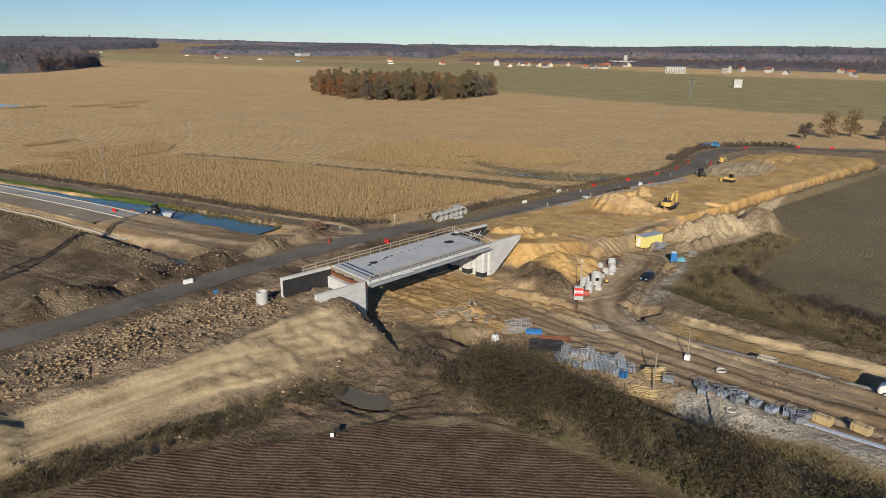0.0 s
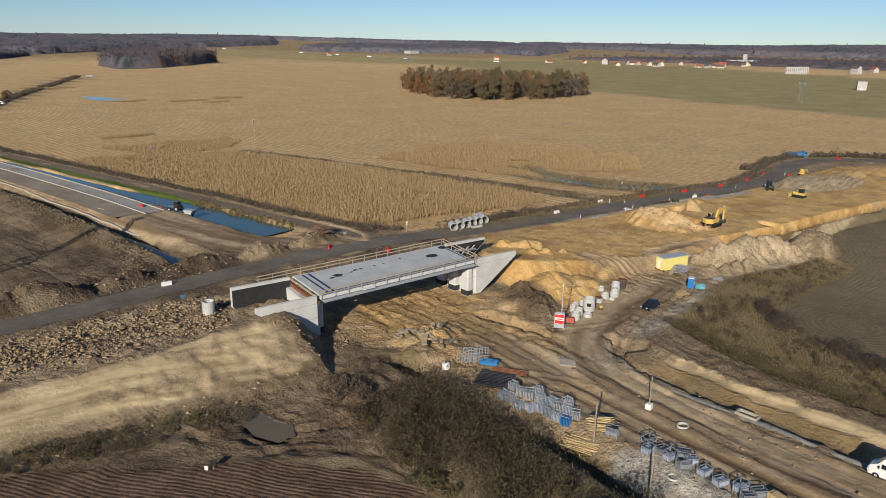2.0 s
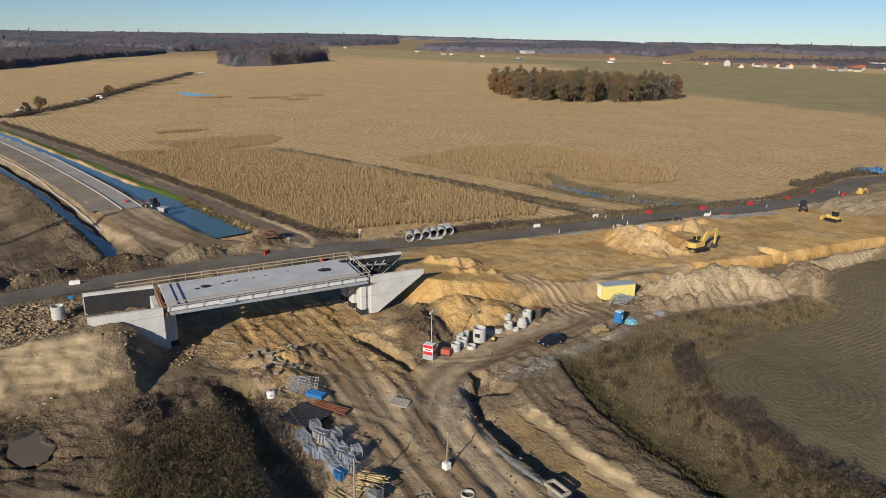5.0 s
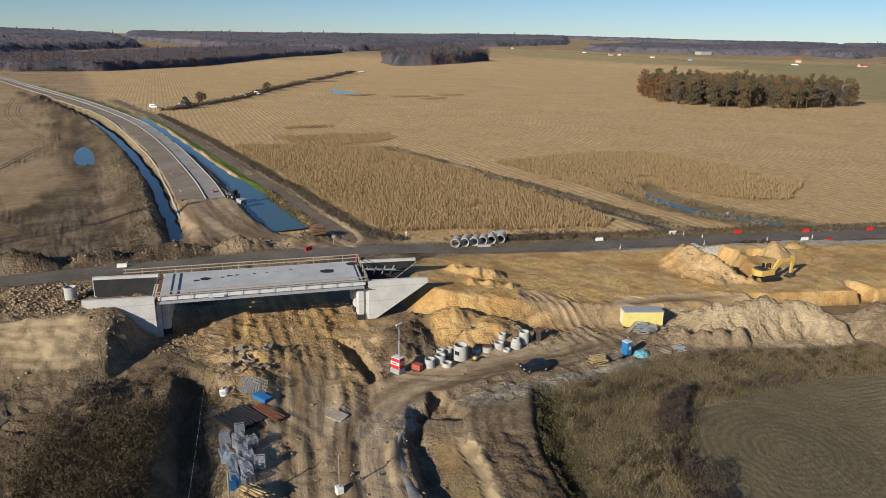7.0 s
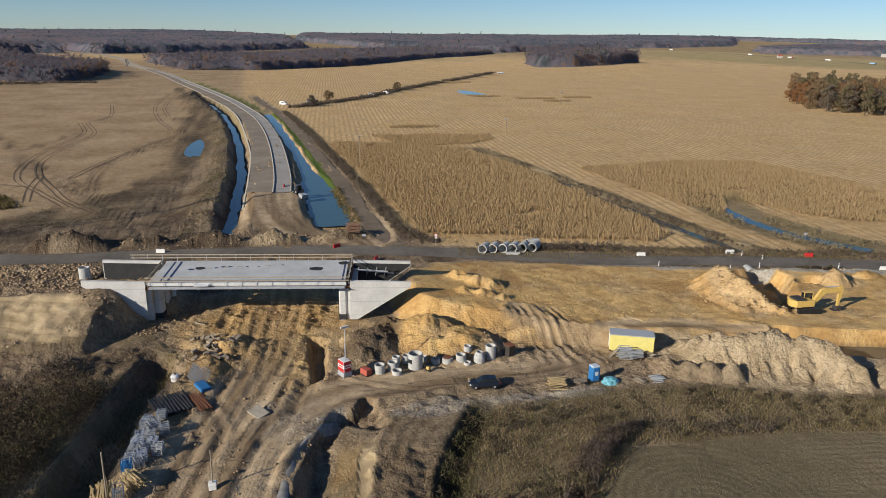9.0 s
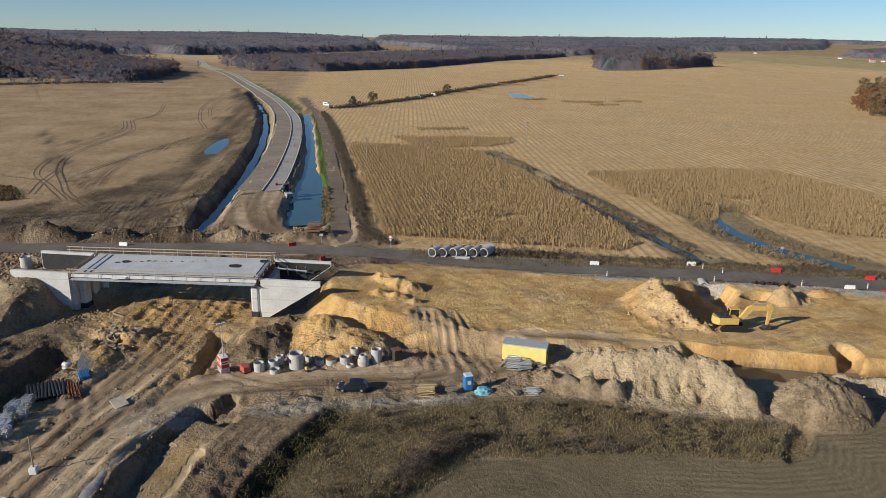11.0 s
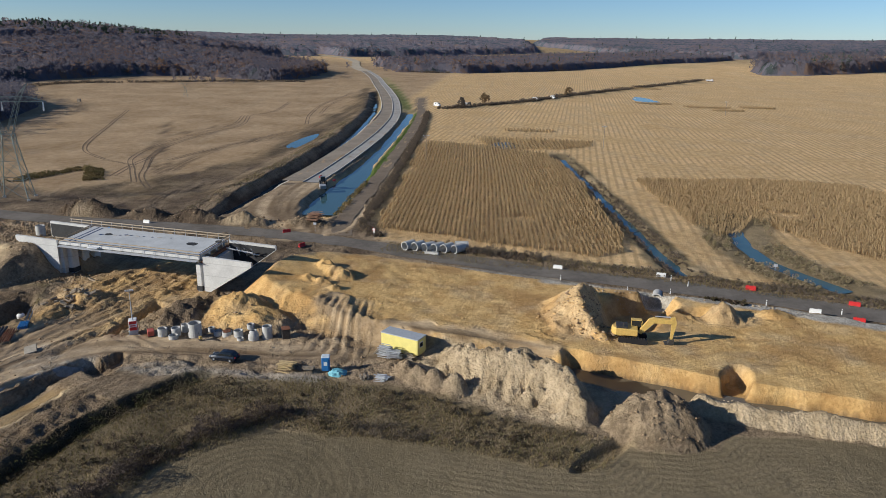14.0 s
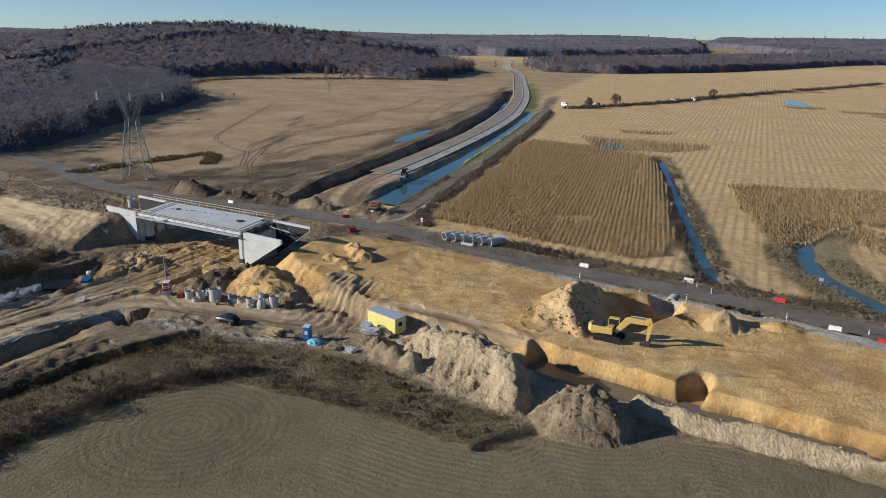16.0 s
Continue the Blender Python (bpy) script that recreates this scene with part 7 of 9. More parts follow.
for v in bm.verts:
    s = 1 + 0.3 * noise.noise(v.co * 3.0)
    v.co = Vector((v.co.x * 1.0 * s, v.co.y * 1.3 * s, max(0, v.co.z * 0.75 * s)))
part("sheet", bm, TARP, t)

# portable toilet
t = thing("portable_toilet", stand(-31.1, 153.6, 8), "blue portable toilet cabin with white roof", "toilet")
part("body", box(bmesh.new(), 0, 0, 1.05, 1.15, 1.15, 2.1, 0.05), BLUE, t)
part("roof", box(bmesh.new(), 0, 0, 2.2, 1.2, 1.2, 0.22, 0.09), plain("pale_roof", (0.55, 0.62, 0.68), 0.5), t)
d = part("door", box(bmesh.new(), 0.59, 0, 1.0, 0.04, 0.8, 1.8, 0.01), BLUE, t)
part("label_plate", box(bmesh.new(), 0.615, 0, 1.25, 0.01, 0.5, 0.6), WHITE, d, "white label with unreadable bars")
part("vent", box(bmesh.new(), 0, 0.59, 1.8, 0.7, 0.03, 0.2), WHITE, t)
part("skid", box(bmesh.new(), 0, 0, 0.03, 1.25, 1.25, 0.1), DARK_STEEL, t)

# light tower with red and white panels
t = thing("light_tower", stand(-40.6, 119.6, 25), "mobile light tower with red and white panels", "light tower")
part("base_frame", box(bmesh.new(), 0, 0, 0.45, 1.7, 1.3, 0.7, 0.03), STEEL_GREY, t)
p = part("housing", box(bmesh.new(), 0, 0, 1.65, 1.6, 1.2, 1.7, 0.05), WHITE, t)
for z, h in ((2.2, 0.5), (1.15, 0.55)):
    for sg in (-1, 1):
        part("red_panel", box(bmesh.new(), sg * 0.81, 0, z, 0.02, 1.1, h), RED, p)
        part("red_panel", box(bmesh.new(), 0, sg * 0.61, z, 1.5, 0.02, h), RED, p)
for sg in (-1, 1):
    part("lettering_bar", box(bmesh.new(), sg * 0.825, 0, 1.68, 0.01, 0.8, 0.18), RED, p)
    part("lettering_bar", box(bmesh.new(), 0, sg * 0.625, 1.68, 1.0, 0.01, 0.18), RED, p)
b = bmesh.new()
tube(b, (0.3, 0, 2.4), (0.3, 0, 5.0), 0.09)
tube(b, (0.3, 0, 5.0), (0.3, 0, 7.4), 0.06)
m = part("mast", b, STEEL_GREY, t)
b = bmesh.new()
bar(b, (0.3, -0.6, 7.4), (0.3, 0.6, 7.4), 0.07, 0.07)
part("cross_bar", b, STEEL_GREY, m)
for y in (-0.5, -0.17, 0.17, 0.5):
    part("lamp_head", box(bmesh.new(), 0.3, y, 7.55, 0.2, 0.28, 0.24, 0.03), WHITE, m)
for k in range(4):
    b = bmesh.new()
    a = math.pi / 4 + k * math.pi / 2
    bar(b, (0.6 * math.cos(a), 0.5 * math.sin(a), 0.25), (1.5 * math.cos(a), 1.3 * math.sin(a), 0.1), 0.08, 0.08)
    part("outrigger", b, STEEL_GREY, t)
t = thing("generator", stand(-40.3, 122.6, 30), "small red generator box beside the light tower", "generator")
part("housing", box(bmesh.new(), 0, 0, 0.5, 1.5, 1.0, 0.9, 0.06), plain("faded_red", (0.42, 0.1, 0.07), 0.6), t)
part("frame", box(bmesh.new(), 0, 0, 0.08, 1.6, 1.1, 0.12), DARK_STEEL, t)
t = thing("tool_box", stand(-41.3, 144.6, 20), "dark steel container box on the track edge", "box")
part("body", box(bmesh.new(), 0, 0, 0.9, 1.4, 1.2, 1.7, 0.04), DARK_STEEL, t)
part("lid", box(bmesh.new(), 0, 0, 1.8, 1.5, 1.3, 0.1, 0.02), RUST, t)
t = thing("vibrating_plate", stand(-39.0, 131.4, 40), "small yellow plate compactor among the rings", "compactor")
part("engine", box(bmesh.new(), 0, 0, 0.5, 0.5, 0.4, 0.45, 0.05), YELLOW, t)
part("plate", box(bmesh.new(), 0, 0, 0.12, 0.8, 0.5, 0.12, 0.03), DARK_STEEL, t)
b = bmesh.new()
bar(b, (-0.2, 0, 0.5), (-0.9, 0, 1.0), 0.05, 0.05)
part("handle_bar", b, DARK_STEEL, t)


# -------- vehicles
def wheel(parent, x, y, r, w, rim=True):
    b = bmesh.new()
    lathe(b, [(r * 0.45, -w / 2), (r * 0.92, -w / 2), (r, -w * 0.3), (r, w * 0.3), (r * 0.92, w / 2), (r * 0.45, w / 2)], 20, pose(x, y, r, 90))
    o = part("wheel", b, BLACK, parent, "black rubber wheel")
    if rim:
        b = bmesh.new()
        lathe(b, [(0.02, -w * 0.4), (r * 0.5, -w * 0.42), (r * 0.5, w * 0.42), (0.02, w * 0.4)], 14, pose(x, y, r, 90))
        part("rim", b, STEEL_GREY, o)
    return o


def body_loft(sections, mat_name="body"):
    """A closed hull through cross sections (x, half width, z bottom, z top, top half width)."""
    bm = bmesh.new()
    rings = []
    for x, w, z0, z1, tw in sections:
        zm = z0 + (z1 - z0) * 0.6
        rings.append([bm.verts.new(p) for p in ((x, -w * 0.94, z0), (x, -w, zm), (x, -tw, z1), (x, tw, z1), (x, w, zm), (x, w * 0.94, z0))])
    for a, b in zip(rings[:-1], rings[1:]):
        for i in range(6):
            j = (i + 1) % 6
            bm.faces.new((a[i], a[j], b[j], b[i]))
    bm.faces.new(rings[0][::-1])
    bm.faces.new(rings[-1])
    return bm


def car(name, m, paint, label, length=4.3):
    s = length / 4.3
    t = thing(name, m, label, "car")
    part("body", body_loft([(-2.15 * s, 0.72, 0.35, 0.75, 0.66), (-1.9 * s, 0.86, 0.25, 0.95, 0.74), (-0.6 * s, 0.88, 0.22, 0.98, 0.76), (0.9 * s, 0.88, 0.22, 0.92, 0.74), (1.8 * s, 0.82, 0.25, 0.78, 0.66), (2.12 * s, 0.66, 0.35, 0.62, 0.55)]), paint, t)
    cab = part("cabin", body_loft([(-1.95 * s, 0.68, 0.9, 1.0, 0.6), (-1.5 * s, 0.72, 0.9, 1.42, 0.56), (-0.3 * s, 0.74, 0.9, 1.5, 0.58), (0.35 * s, 0.74, 0.9, 1.42, 0.56), (1.1 * s, 0.7, 0.88, 0.93, 0.6)]), GLASS, t, "dark glazed cabin")
    part("roof", body_loft([(-1.55 * s, 0.58, 1.4, 1.45, 0.5), (-0.4 * s, 0.6, 1.47, 1.54, 0.52), (0.32 * s, 0.58, 1.41, 1.46, 0.5)]), paint, cab)
    for x in (-1.3 * s, 1.32 * s):
        for y in (-0.78, 0.78):
            wheel(t, x, y, 0.33, 0.22)
    for y in (-0.55, 0.55):
        part("headlight", box(bmesh.new(), 2.03 * s, y, 0.66, 0.12, 0.3, 0.14, 0.02), WHITE, t)
        part("tail_light", box(bmesh.new(), -2.1 * s, y * 1.1, 0.82, 0.1, 0.22, 0.16, 0.02), RED, t)
    part("bumper", box(bmesh.new(), 2.05 * s, 0, 0.42, 0.16, 1.3, 0.18, 0.04), BLACK, t)
    return t


car("car", stand(-32.6, 137.8, -98), CAR_PAINT, "dark parked estate car on the dirt track")


def van(m, label, paint):
    t = thing("van", m, label, "van")
    part("body", body_loft([(-2.7, 0.9, 0.4, 2.35, 0.8), (-2.6, 0.98, 0.3, 2.5, 0.84), (1.2, 0.98, 0.3, 2.5, 0.84), (1.75, 0.97, 0.3, 1.75, 0.82), (2.5, 0.92, 0.32, 1.3, 0.76), (2.72, 0.8, 0.4, 0.95, 0.7)]), paint, t)
    part("windscreen", body_loft([(1.28, 0.8, 1.75, 2.35, 0.76), (1.8, 0.82, 1.6, 1.78, 0.78)]), GLASS, t)
    for y in (-0.975, 0.975):
        part("door_window", box(bmesh.new(), 0.9, y, 1.65, 0.9, 0.05, 0.55, 0.02), GLASS, t)
        part("side_window", box(bmesh.new(), -0.6, y, 1.7, 1.4, 0.05, 0.55, 0.02), GLASS, t)
        part("mirror", box(bmesh.new(), 1.55, y * 1.12, 1.5, 0.12, 0.22, 0.32, 0.03), BLACK, t)
        part("headlight", box(bmesh.new(), 2.6, y * 0.72, 1.0, 0.15, 0.3, 0.25, 0.03), STEEL_GREY, t)
        part("tail_light", box(bmesh.new(), -2.7, y * 0.85, 1.2, 0.06, 0.14, 0.5, 0.02), RED, t)
        for x in (-1.7, 1.75):
            wheel(t, x, y * 0.86, 0.35, 0.22)
    part("bumper", box(bmesh.new(), 2.66, 0, 0.5, 0.2, 1.6, 0.28, 0.04), BLACK, t)
    return t


van(stand(9.9, 105.2, 172), "white delivery van parked on the site track", WHITE)


def excavator(m, arm_turn):
    t = thing("excavator", m, "yellow crawler excavator digging in the sand", "excavator")
    for y in (-1.2, 1.2):
        b = bmesh.new()
        prof = [(-2.1, 0.1), (-1.75, 0.0), (1.75, 0.0), (2.1, 0.1), (2.25, 0.45), (2.1, 0.8), (1.75, 0.92), (-1.75, 0.92), (-2.1, 0.8), (-2.25, 0.45)]
        prism(b, prof, 0.6, Matrix.Translation((0, y - 0.3, 0)))
        tr = part("track", b, BLACK, t, "muddy rubber-black crawler track")
        for k in range(9):
            part("track_shoe", box(bmesh.new(), -1.7 + 0.42 * k, y, 0.94, 0.2, 0.62, 0.05), DARK_STEEL, tr)
    part("undercarriage", box(bmesh.new(), 0, 0, 0.7, 1.8, 2.0, 0.5, 0.05), DARK_STEEL, t)
    up = new("upper_carriage")
    up.parent = t
    up.matrix_basis = pose(0, 0, 1.05, 0, 0, arm_turn)
    part("turntable", lathe(bmesh.new(), [(0.05, -0.15), (0.8, -0.15), (0.8, 0.1), (0.05, 0.1)], 20), DARK_STEEL, up)
    part("house", box(bmesh.new(), -1.1, 0, 0.75, 3.4, 2.7, 1.1, 0.1), YELLOW, up)
    part("counterweight", lathe(bmesh.new(), [(0.05, 0.15), (1.3, 0.15), (1.36, 0.3), (1.36, 1.15), (1.2, 1.32), (0.05, 1.32)], 20, Matrix.Translation((-2.0, 0, 0))), YELLOW, up)
    part("engine_hood", box(bmesh.new(), -1.8, 0, 1.42, 1.8, 2.2, 0.3, 0.06), DARK_STEEL, up)
    part("exhaust", tube(bmesh.new(), (-1.6, -0.7, 1.5), (-1.6, -0.7, 2.1), 0.08), DARK_STEEL, up)
    part("cab", box(bmesh.new(), 0.45, 0.85, 1.3, 1.6, 0.95, 1.75, 0.1), GLASS, up, "dark glazed operator cab")
    part("cab_roof", box(bmesh.new(), 0.45, 0.85, 2.22, 1.65, 1.0, 0.12, 0.04), YELLOW, up)
    for x in (-0.35, 1.25):
        part("cab_pillar", box(bmesh.new(), x, 0.38, 1.3, 0.1, 0.1, 1.75), YELLOW, up)
    b = prism(bmesh.new(), [(0.6, 0.55), (1.2, 0.3), (3.0, 2.3), (5.6, 2.35), (6.0, 2.75), (5.7, 3.05), (2.9, 3.15), (2.2, 2.9)], 0.5, Matrix.Translation((0, -0.45, 0)))
    part("boom", b, YELLOW, up)
    b = prism(bmesh.new(), [(5.3, 3.35), (6.0, 3.5), (6.35, 2.6), (5.9, -0.2), (5.55, -0.2), (5.6, 2.4)], 0.36, Matrix.Translation((0, -0.38, 0)))
    part("stick", b, YELLOW, up)
    for p, q in (((1.5, -0.2, 0.6), (3.2, -0.2, 2.4)), ((3.0, -0.2, 3.4), (5.4, -0.2, 3.4)), ((5.9, -0.2, 2.4), (6.1, -0.2, 0.2))):
        b = tube(bmesh.new(), p, q, 0.09)
        part("hydraulic_ram", b, STEEL_GREY, up)
    b = prism(bmesh.new(), [(5.5, -0.2), (6.1, -0.1), (6.2, -0.7), (5.7, -1.25), (5.0, -1.2), (4.7, -0.85), (5.2, -0.8)], 1.2, Matrix.Translation((0, -0.8, 0)))
    part("bucket", b, DARK_STEEL, up, "muddy steel bucket")
    return t


excavator(stand(-43.2, 199.6, 82, 0.05), 2)


def dozer(m):
    t = thing("bulldozer", m, "yellow bulldozer levelling the sand", "bulldozer")
    for y in (-0.95, 0.95):
        part("track", prism(bmesh.new(), [(-1.6, 0), (1.5, 0), (1.8, 0.4), (1.4, 0.85), (-1.4, 0.95), (-1.9, 0.5)], 0.5, Matrix.Translation((0, y - 0.25, 0))), BLACK, t)
    part("hood", box(bmesh.new(), 0.8, 0, 1.3, 1.7, 1.1, 0.9, 0.08), YELLOW, t)
    part("body", box(bmesh.new(), -0.8, 0, 1.15, 1.7, 1.6, 0.8, 0.08), YELLOW, t)
    part("cab", box(bmesh.new(), -0.6, 0, 2.2, 1.3, 1.4, 1.4, 0.08), GLASS, t)
    part("cab_roof", box(bmesh.new(), -0.6, 0, 2.95, 1.5, 1.6, 0.12, 0.04), YELLOW, t)
    part("blade", prism(bmesh.new(), [(2.3, 0.05), (2.55, 0.0), (2.35, 0.6), (2.55, 1.2), (2.35, 1.2), (2.15, 0.6)], 3.4, Matrix.Translation((0, -1.7, 0))), YELLOW, t)
    for y in (-1.1, 1.1):
        b = bmesh.new()
        bar(b, (-0.3, y, 0.5), (2.2, y, 0.5), 0.14, 0.2)
        part("push_arm", b, YELLOW, t)
    part("exhaust", tube(bmesh.new(), (1.1, 0.2, 1.7), (1.1, 0.2, 2.5), 0.07), DARK_STEEL, t)


dozer(stand(-36, 254.5, 170))
t = thing("road_roller", stand(-46.5, 261, 120), "dark earth roller parked on the sand", "roller")
part("drum", lathe(bmesh.new(), [(0.1, -1.0), (0.75, -1.0), (0.75, 1.0), (0.1, 1.0)], 24, pose(1.7, 0, 0.75, 90)), STEEL_GREY, t)
part("frame", box(bmesh.new(), 1.6, 0, 1.0, 1.9, 2.3, 0.35, 0.05), DARK_STEEL, t)
part("hood", box(bmesh.new(), -1.5, 0, 1.4, 1.9, 1.5, 0.9, 0.12), DARK_STEEL, t)
part("cab", box(bmesh.new(), 0.1, 0, 2.0, 1.3, 1.5, 1.7, 0.1), GLASS, t)
part("cab_roof", box(bmesh.new(), 0.1, 0, 2.9, 1.5, 1.7, 0.12, 0.04), DARK_STEEL, t)
for y in (-0.85, 0.85):
    wheel(t, -1.4, y, 0.75, 0.5)


def lorry(m, label, cab_mat, bed_mat):
    t = thing("lorry", m, label, "lorry")
    part("chassis", box(bmesh.new(), 0, 0, 0.85, 8.2, 1.0, 0.3), DARK_STEEL, t)
    part("cab", body_loft([(2.3, 1.2, 1.0, 2.9, 1.1), (2.5, 1.24, 0.9, 3.0, 1.12), (3.9, 1.24, 0.7, 2.95, 1.1), (4.25, 1.2, 0.7, 1.9, 1.12)]), cab_mat, t)
    part("windscreen", box(bmesh.new(), 4.05, 0, 2.3, 0.12, 2.0, 0.75, 0.03), GLASS, t)
    for y in (-1.22, 1.22):
        part("door_window", box(bmesh.new(), 3.3, y, 2.25, 0.9, 0.06, 0.7, 0.02), GLASS, t)
        for x in (3.2, -1.4, -2.8):
            wheel(t, x, y * 0.85, 0.52, 0.32)
    part("bumper", box(bmesh.new(), 4.25, 0, 0.6, 0.25, 2.4, 0.4, 0.05), cab_mat, t)
    b = prism(bmesh.new(), [(-4.1, 1.15), (1.9, 1.15), (2.0, 2.5), (-4.3, 2.3)], 2.5, Matrix.Translation((0, -1.25, 0)))
    part("tipper_body", b, bed_mat, t)
    return t


BLUE_LORRY = plain("lorry_blue", (0.05, 0.17, 0.32), 0.45, spec=0.4)
lorry(stand(-59.5, 348.5, 40), "blue tipper lorry at the road bend", BLUE_LORRY, BLUE_LORRY)
t = thing("mini_excavator", stand(-46.5, 303, 60), "small yellow mini excavator beside the road", "excavator")
for y in (-0.6, 0.6):
    part("track", prism(bmesh.new(), [(-0.9, 0), (0.9, 0), (1.1, 0.3), (0.9, 0.5), (-0.9, 0.5), (-1.1, 0.3)], 0.35, Matrix.Translation((0, y - 0.17, 0))), BLACK, t)
part("house", box(bmesh.new(), -0.2, 0, 0.95, 1.6, 1.3, 0.7, 0.1), YELLOW, t)
part("cab", box(bmesh.new(), 0, 0.1, 1.8, 1.0, 1.0, 1.3, 0.08), YELLOW, t)
b = bmesh.new()
bar(b, (0.7, 0, 1.0), (2.0, 0, 2.4), 0.2, 0.25)
bar(b, (2.0, 0, 2.4), (3.0, 0, 0.9), 0.16, 0.2)
part("arm", b, YELLOW, t)

# grey tractor with a spreader at the end of the new road
FRAME_PAINT = plain("grey_blue_paint", (0.1, 0.12, 0.15), 0.5, 0.2, 0.4, 0.3)
t = thing("tractor", stand(-160.5, 121.2, 200), "grey-blue farm tractor at the end of the new lane", "tractor")
part("hood", box(bmesh.new(), 1.2, 0, 1.25, 1.9, 0.8, 0.8, 0.12), FRAME_PAINT, t)
part("cab", box(bmesh.new(), -0.5, 0, 2.0, 1.4, 1.4, 1.4, 0.1), GLASS, t)
part("cab_roof", box(bmesh.new(), -0.5, 0, 2.78, 1.6, 1.6, 0.16, 0.05), FRAME_PAINT, t)
for y in (-0.9, 0.9):
    wheel(t, -0.8, y, 0.85, 0.45)
    wheel(t, 1.6, y * 0.9, 0.55, 0.32)
    part("fender", box(bmesh.new(), -0.8, y, 1.75, 1.4, 0.5, 0.08, 0.02), FRAME_PAINT, t)
t = thing("spreader", stand(-155.8, 122.4, 200), "grey spreader trailer behind the tractor", "trailer")
part("hopper", prism(bmesh.new(), [(-0.9, 0.7), (0.9, 0.7), (1.5, 1.9), (-1.5, 1.9)], 1.9, Matrix.Translation((0, -0.95, 0))), STEEL_GREY, t)
b = bmesh.new()
bar(b, (0.8, 0, 0.6), (2.6, 0, 0.6), 0.15, 0.15)
part("drawbar", b, DARK_STEEL, t)
for y in (-0.95, 0.95):
    wheel(t, 0, y, 0.45, 0.3)


# -------- barriers, signs and posts
def barrier(x, y, rz, mat, label):
    t = thing("road_barrier", stand(x, y, rz), label, "barrier", "plastic road barriers")
    part("body", prism(bmesh.new(), [(-0.3, 0), (0.3, 0), (0.24, 0.25), (0.12, 0.4), (0.1, 0.85), (-0.1, 0.85), (-0.12, 0.4), (-0.24, 0.25)], 1.9, pose(0, -0.95, 0)), mat, t)
    b = bmesh.new()
    for yy in (-0.5, 0.5):
        box(b, 0, yy, 0.9, 0.12, 0.16, 0.1)
    part("coupling", b, mat, t)


for x, y in ((-83.2, 191), (-80.6, 212), (-60.6, 234.5), (-108.5, 88)):
    barrier(x, y, -14, WHITE, "white plastic water barrier on the road edge")
for x, y, rz in ((-74.5, 228, -15), (-67.5, 244.5, -20), (-59.2, 241.5, -20), (-92.8, 133, 60), (-104.3, 126, 30), (-62, 262, -15), (-58.8, 280, -5), (-58.2, 297, 0), (-172, 117.6, 80), (-171, 122.5, 80), (-45, 357, 60), (-24, 372.5, 75), (-10, 378, 75), (-50, 300, 0)):
    barrier(x, y, rz, RED, "red plastic water barrier on the road edge")


def post(x, y, label="white delineator post on the road verge"):
    t = thing("delineator_post", stand(x, y), label, "post", "delineator posts")
    part("shaft", box(bmesh.new(), 0, 0, 0.55, 0.16, 0.16, 1.1, 0.03), WHITE, t)
    part("band", box(bmesh.new(), 0, 0, 0.85, 0.17, 0.17, 0.14), BLACK, t)


for x, y in ((-75.8, 191), (-70, 211.5), (-65.8, 228), (-78.4, 213.5), (-74.8, 216), (-62.5, 240), (-68.3, 203), (-57, 262), (-51.5, 300)):
    post(x, y)


def sign(x, y, rz, face, label, tall=2.4, shape="round"):
    t = thing("road_sign", stand(x, y, rz), label, "sign")
    part("pole", tube(bmesh.new(), (0, 0, -0.2), (0, 0, tall + 0.2), 0.035), STEEL_GREY, t)
    b = bmesh.new()
    if shape == "round":
        lathe(b, [(0.01, 0), (0.4, 0), (0.4, 0.03), (0.01, 0.03)], 24, pose(0.04, 0, tall, 0, 90, 0))
    else:
        box(b, 0.05, 0, tall, 0.03, 0.8, 0.55)
    p = part("face", b, face, t)
    if shape == "round":
        part("ring_border", lathe(bmesh.new(), [(0.34, 0.031), (0.42, 0.031), (0.42, 0.045), (0.34, 0.045)], 24, pose(0.04, 0, tall, 0, 90, 0)), RED, p)
        part("plate", box(bmesh.new(), 0.05, 0, tall - 0.62, 0.03, 0.5, 0.3), WHITE, t)


sign(-101, 148.4, -10, WHITE, "round white road sign with red border", 2.5)
sign(-106.4, 132.6, -10, STEEL_GREY, "grey rectangular sign at the junction", 2.0, "square")
sign(-85.5, 236.5, 165, STEEL_GREY, "grey back of a road sign on the verge", 2.0, "square")
sign(-97, 84.5, -20, BLUE, "small blue road sign beside the old road", 1.6, "square")
t = thing("marker_board", stand(-48.6, 57.8, 30), "white plate and black board on stakes at the field edge", "marker")
part("plate", box(bmesh.new(), 0, 0, 0.55, 0.4, 0.06, 0.5, 0.01), WHITE, t)
part("plate_stake", box(bmesh.new(), 0, 0.05, 0.3, 0.05, 0.04, 0.7), OLD_TIMBER, t)
part("board", box(bmesh.new(), 0.5, 0.6, 0.85, 0.75, 0.06, 0.6, 0.01), BLACK, t)
part("stake", box(bmesh.new(), 0.5, 0.6, 0.3, 0.06, 0.05, 0.9), OLD_TIMBER, t)


def lamp_pole(x, y, h, label, footing=True, r=0.09):
    t = thing("wooden_pole", stand(x, y), label, "pole")
    part("shaft", tube(bmesh.new(), (0, 0, -0.3), (0.05, 0.05, h), r, r * 0.7, 10), OLD_TIMBER, t)
    if footing:
        part("footing", box(bmesh.new(), 0, 0, 0.35, 0.8, 0.8, 0.8, 0.06), WHITE, t, "white concrete footing")


lamp_pole(-17.4, 102.7, 4.6, "wooden pole in a white concrete footing")
lamp_pole(-19.6, 91.9, 5.6, "tall wooden pole beside the timber piles", False, 0.12)
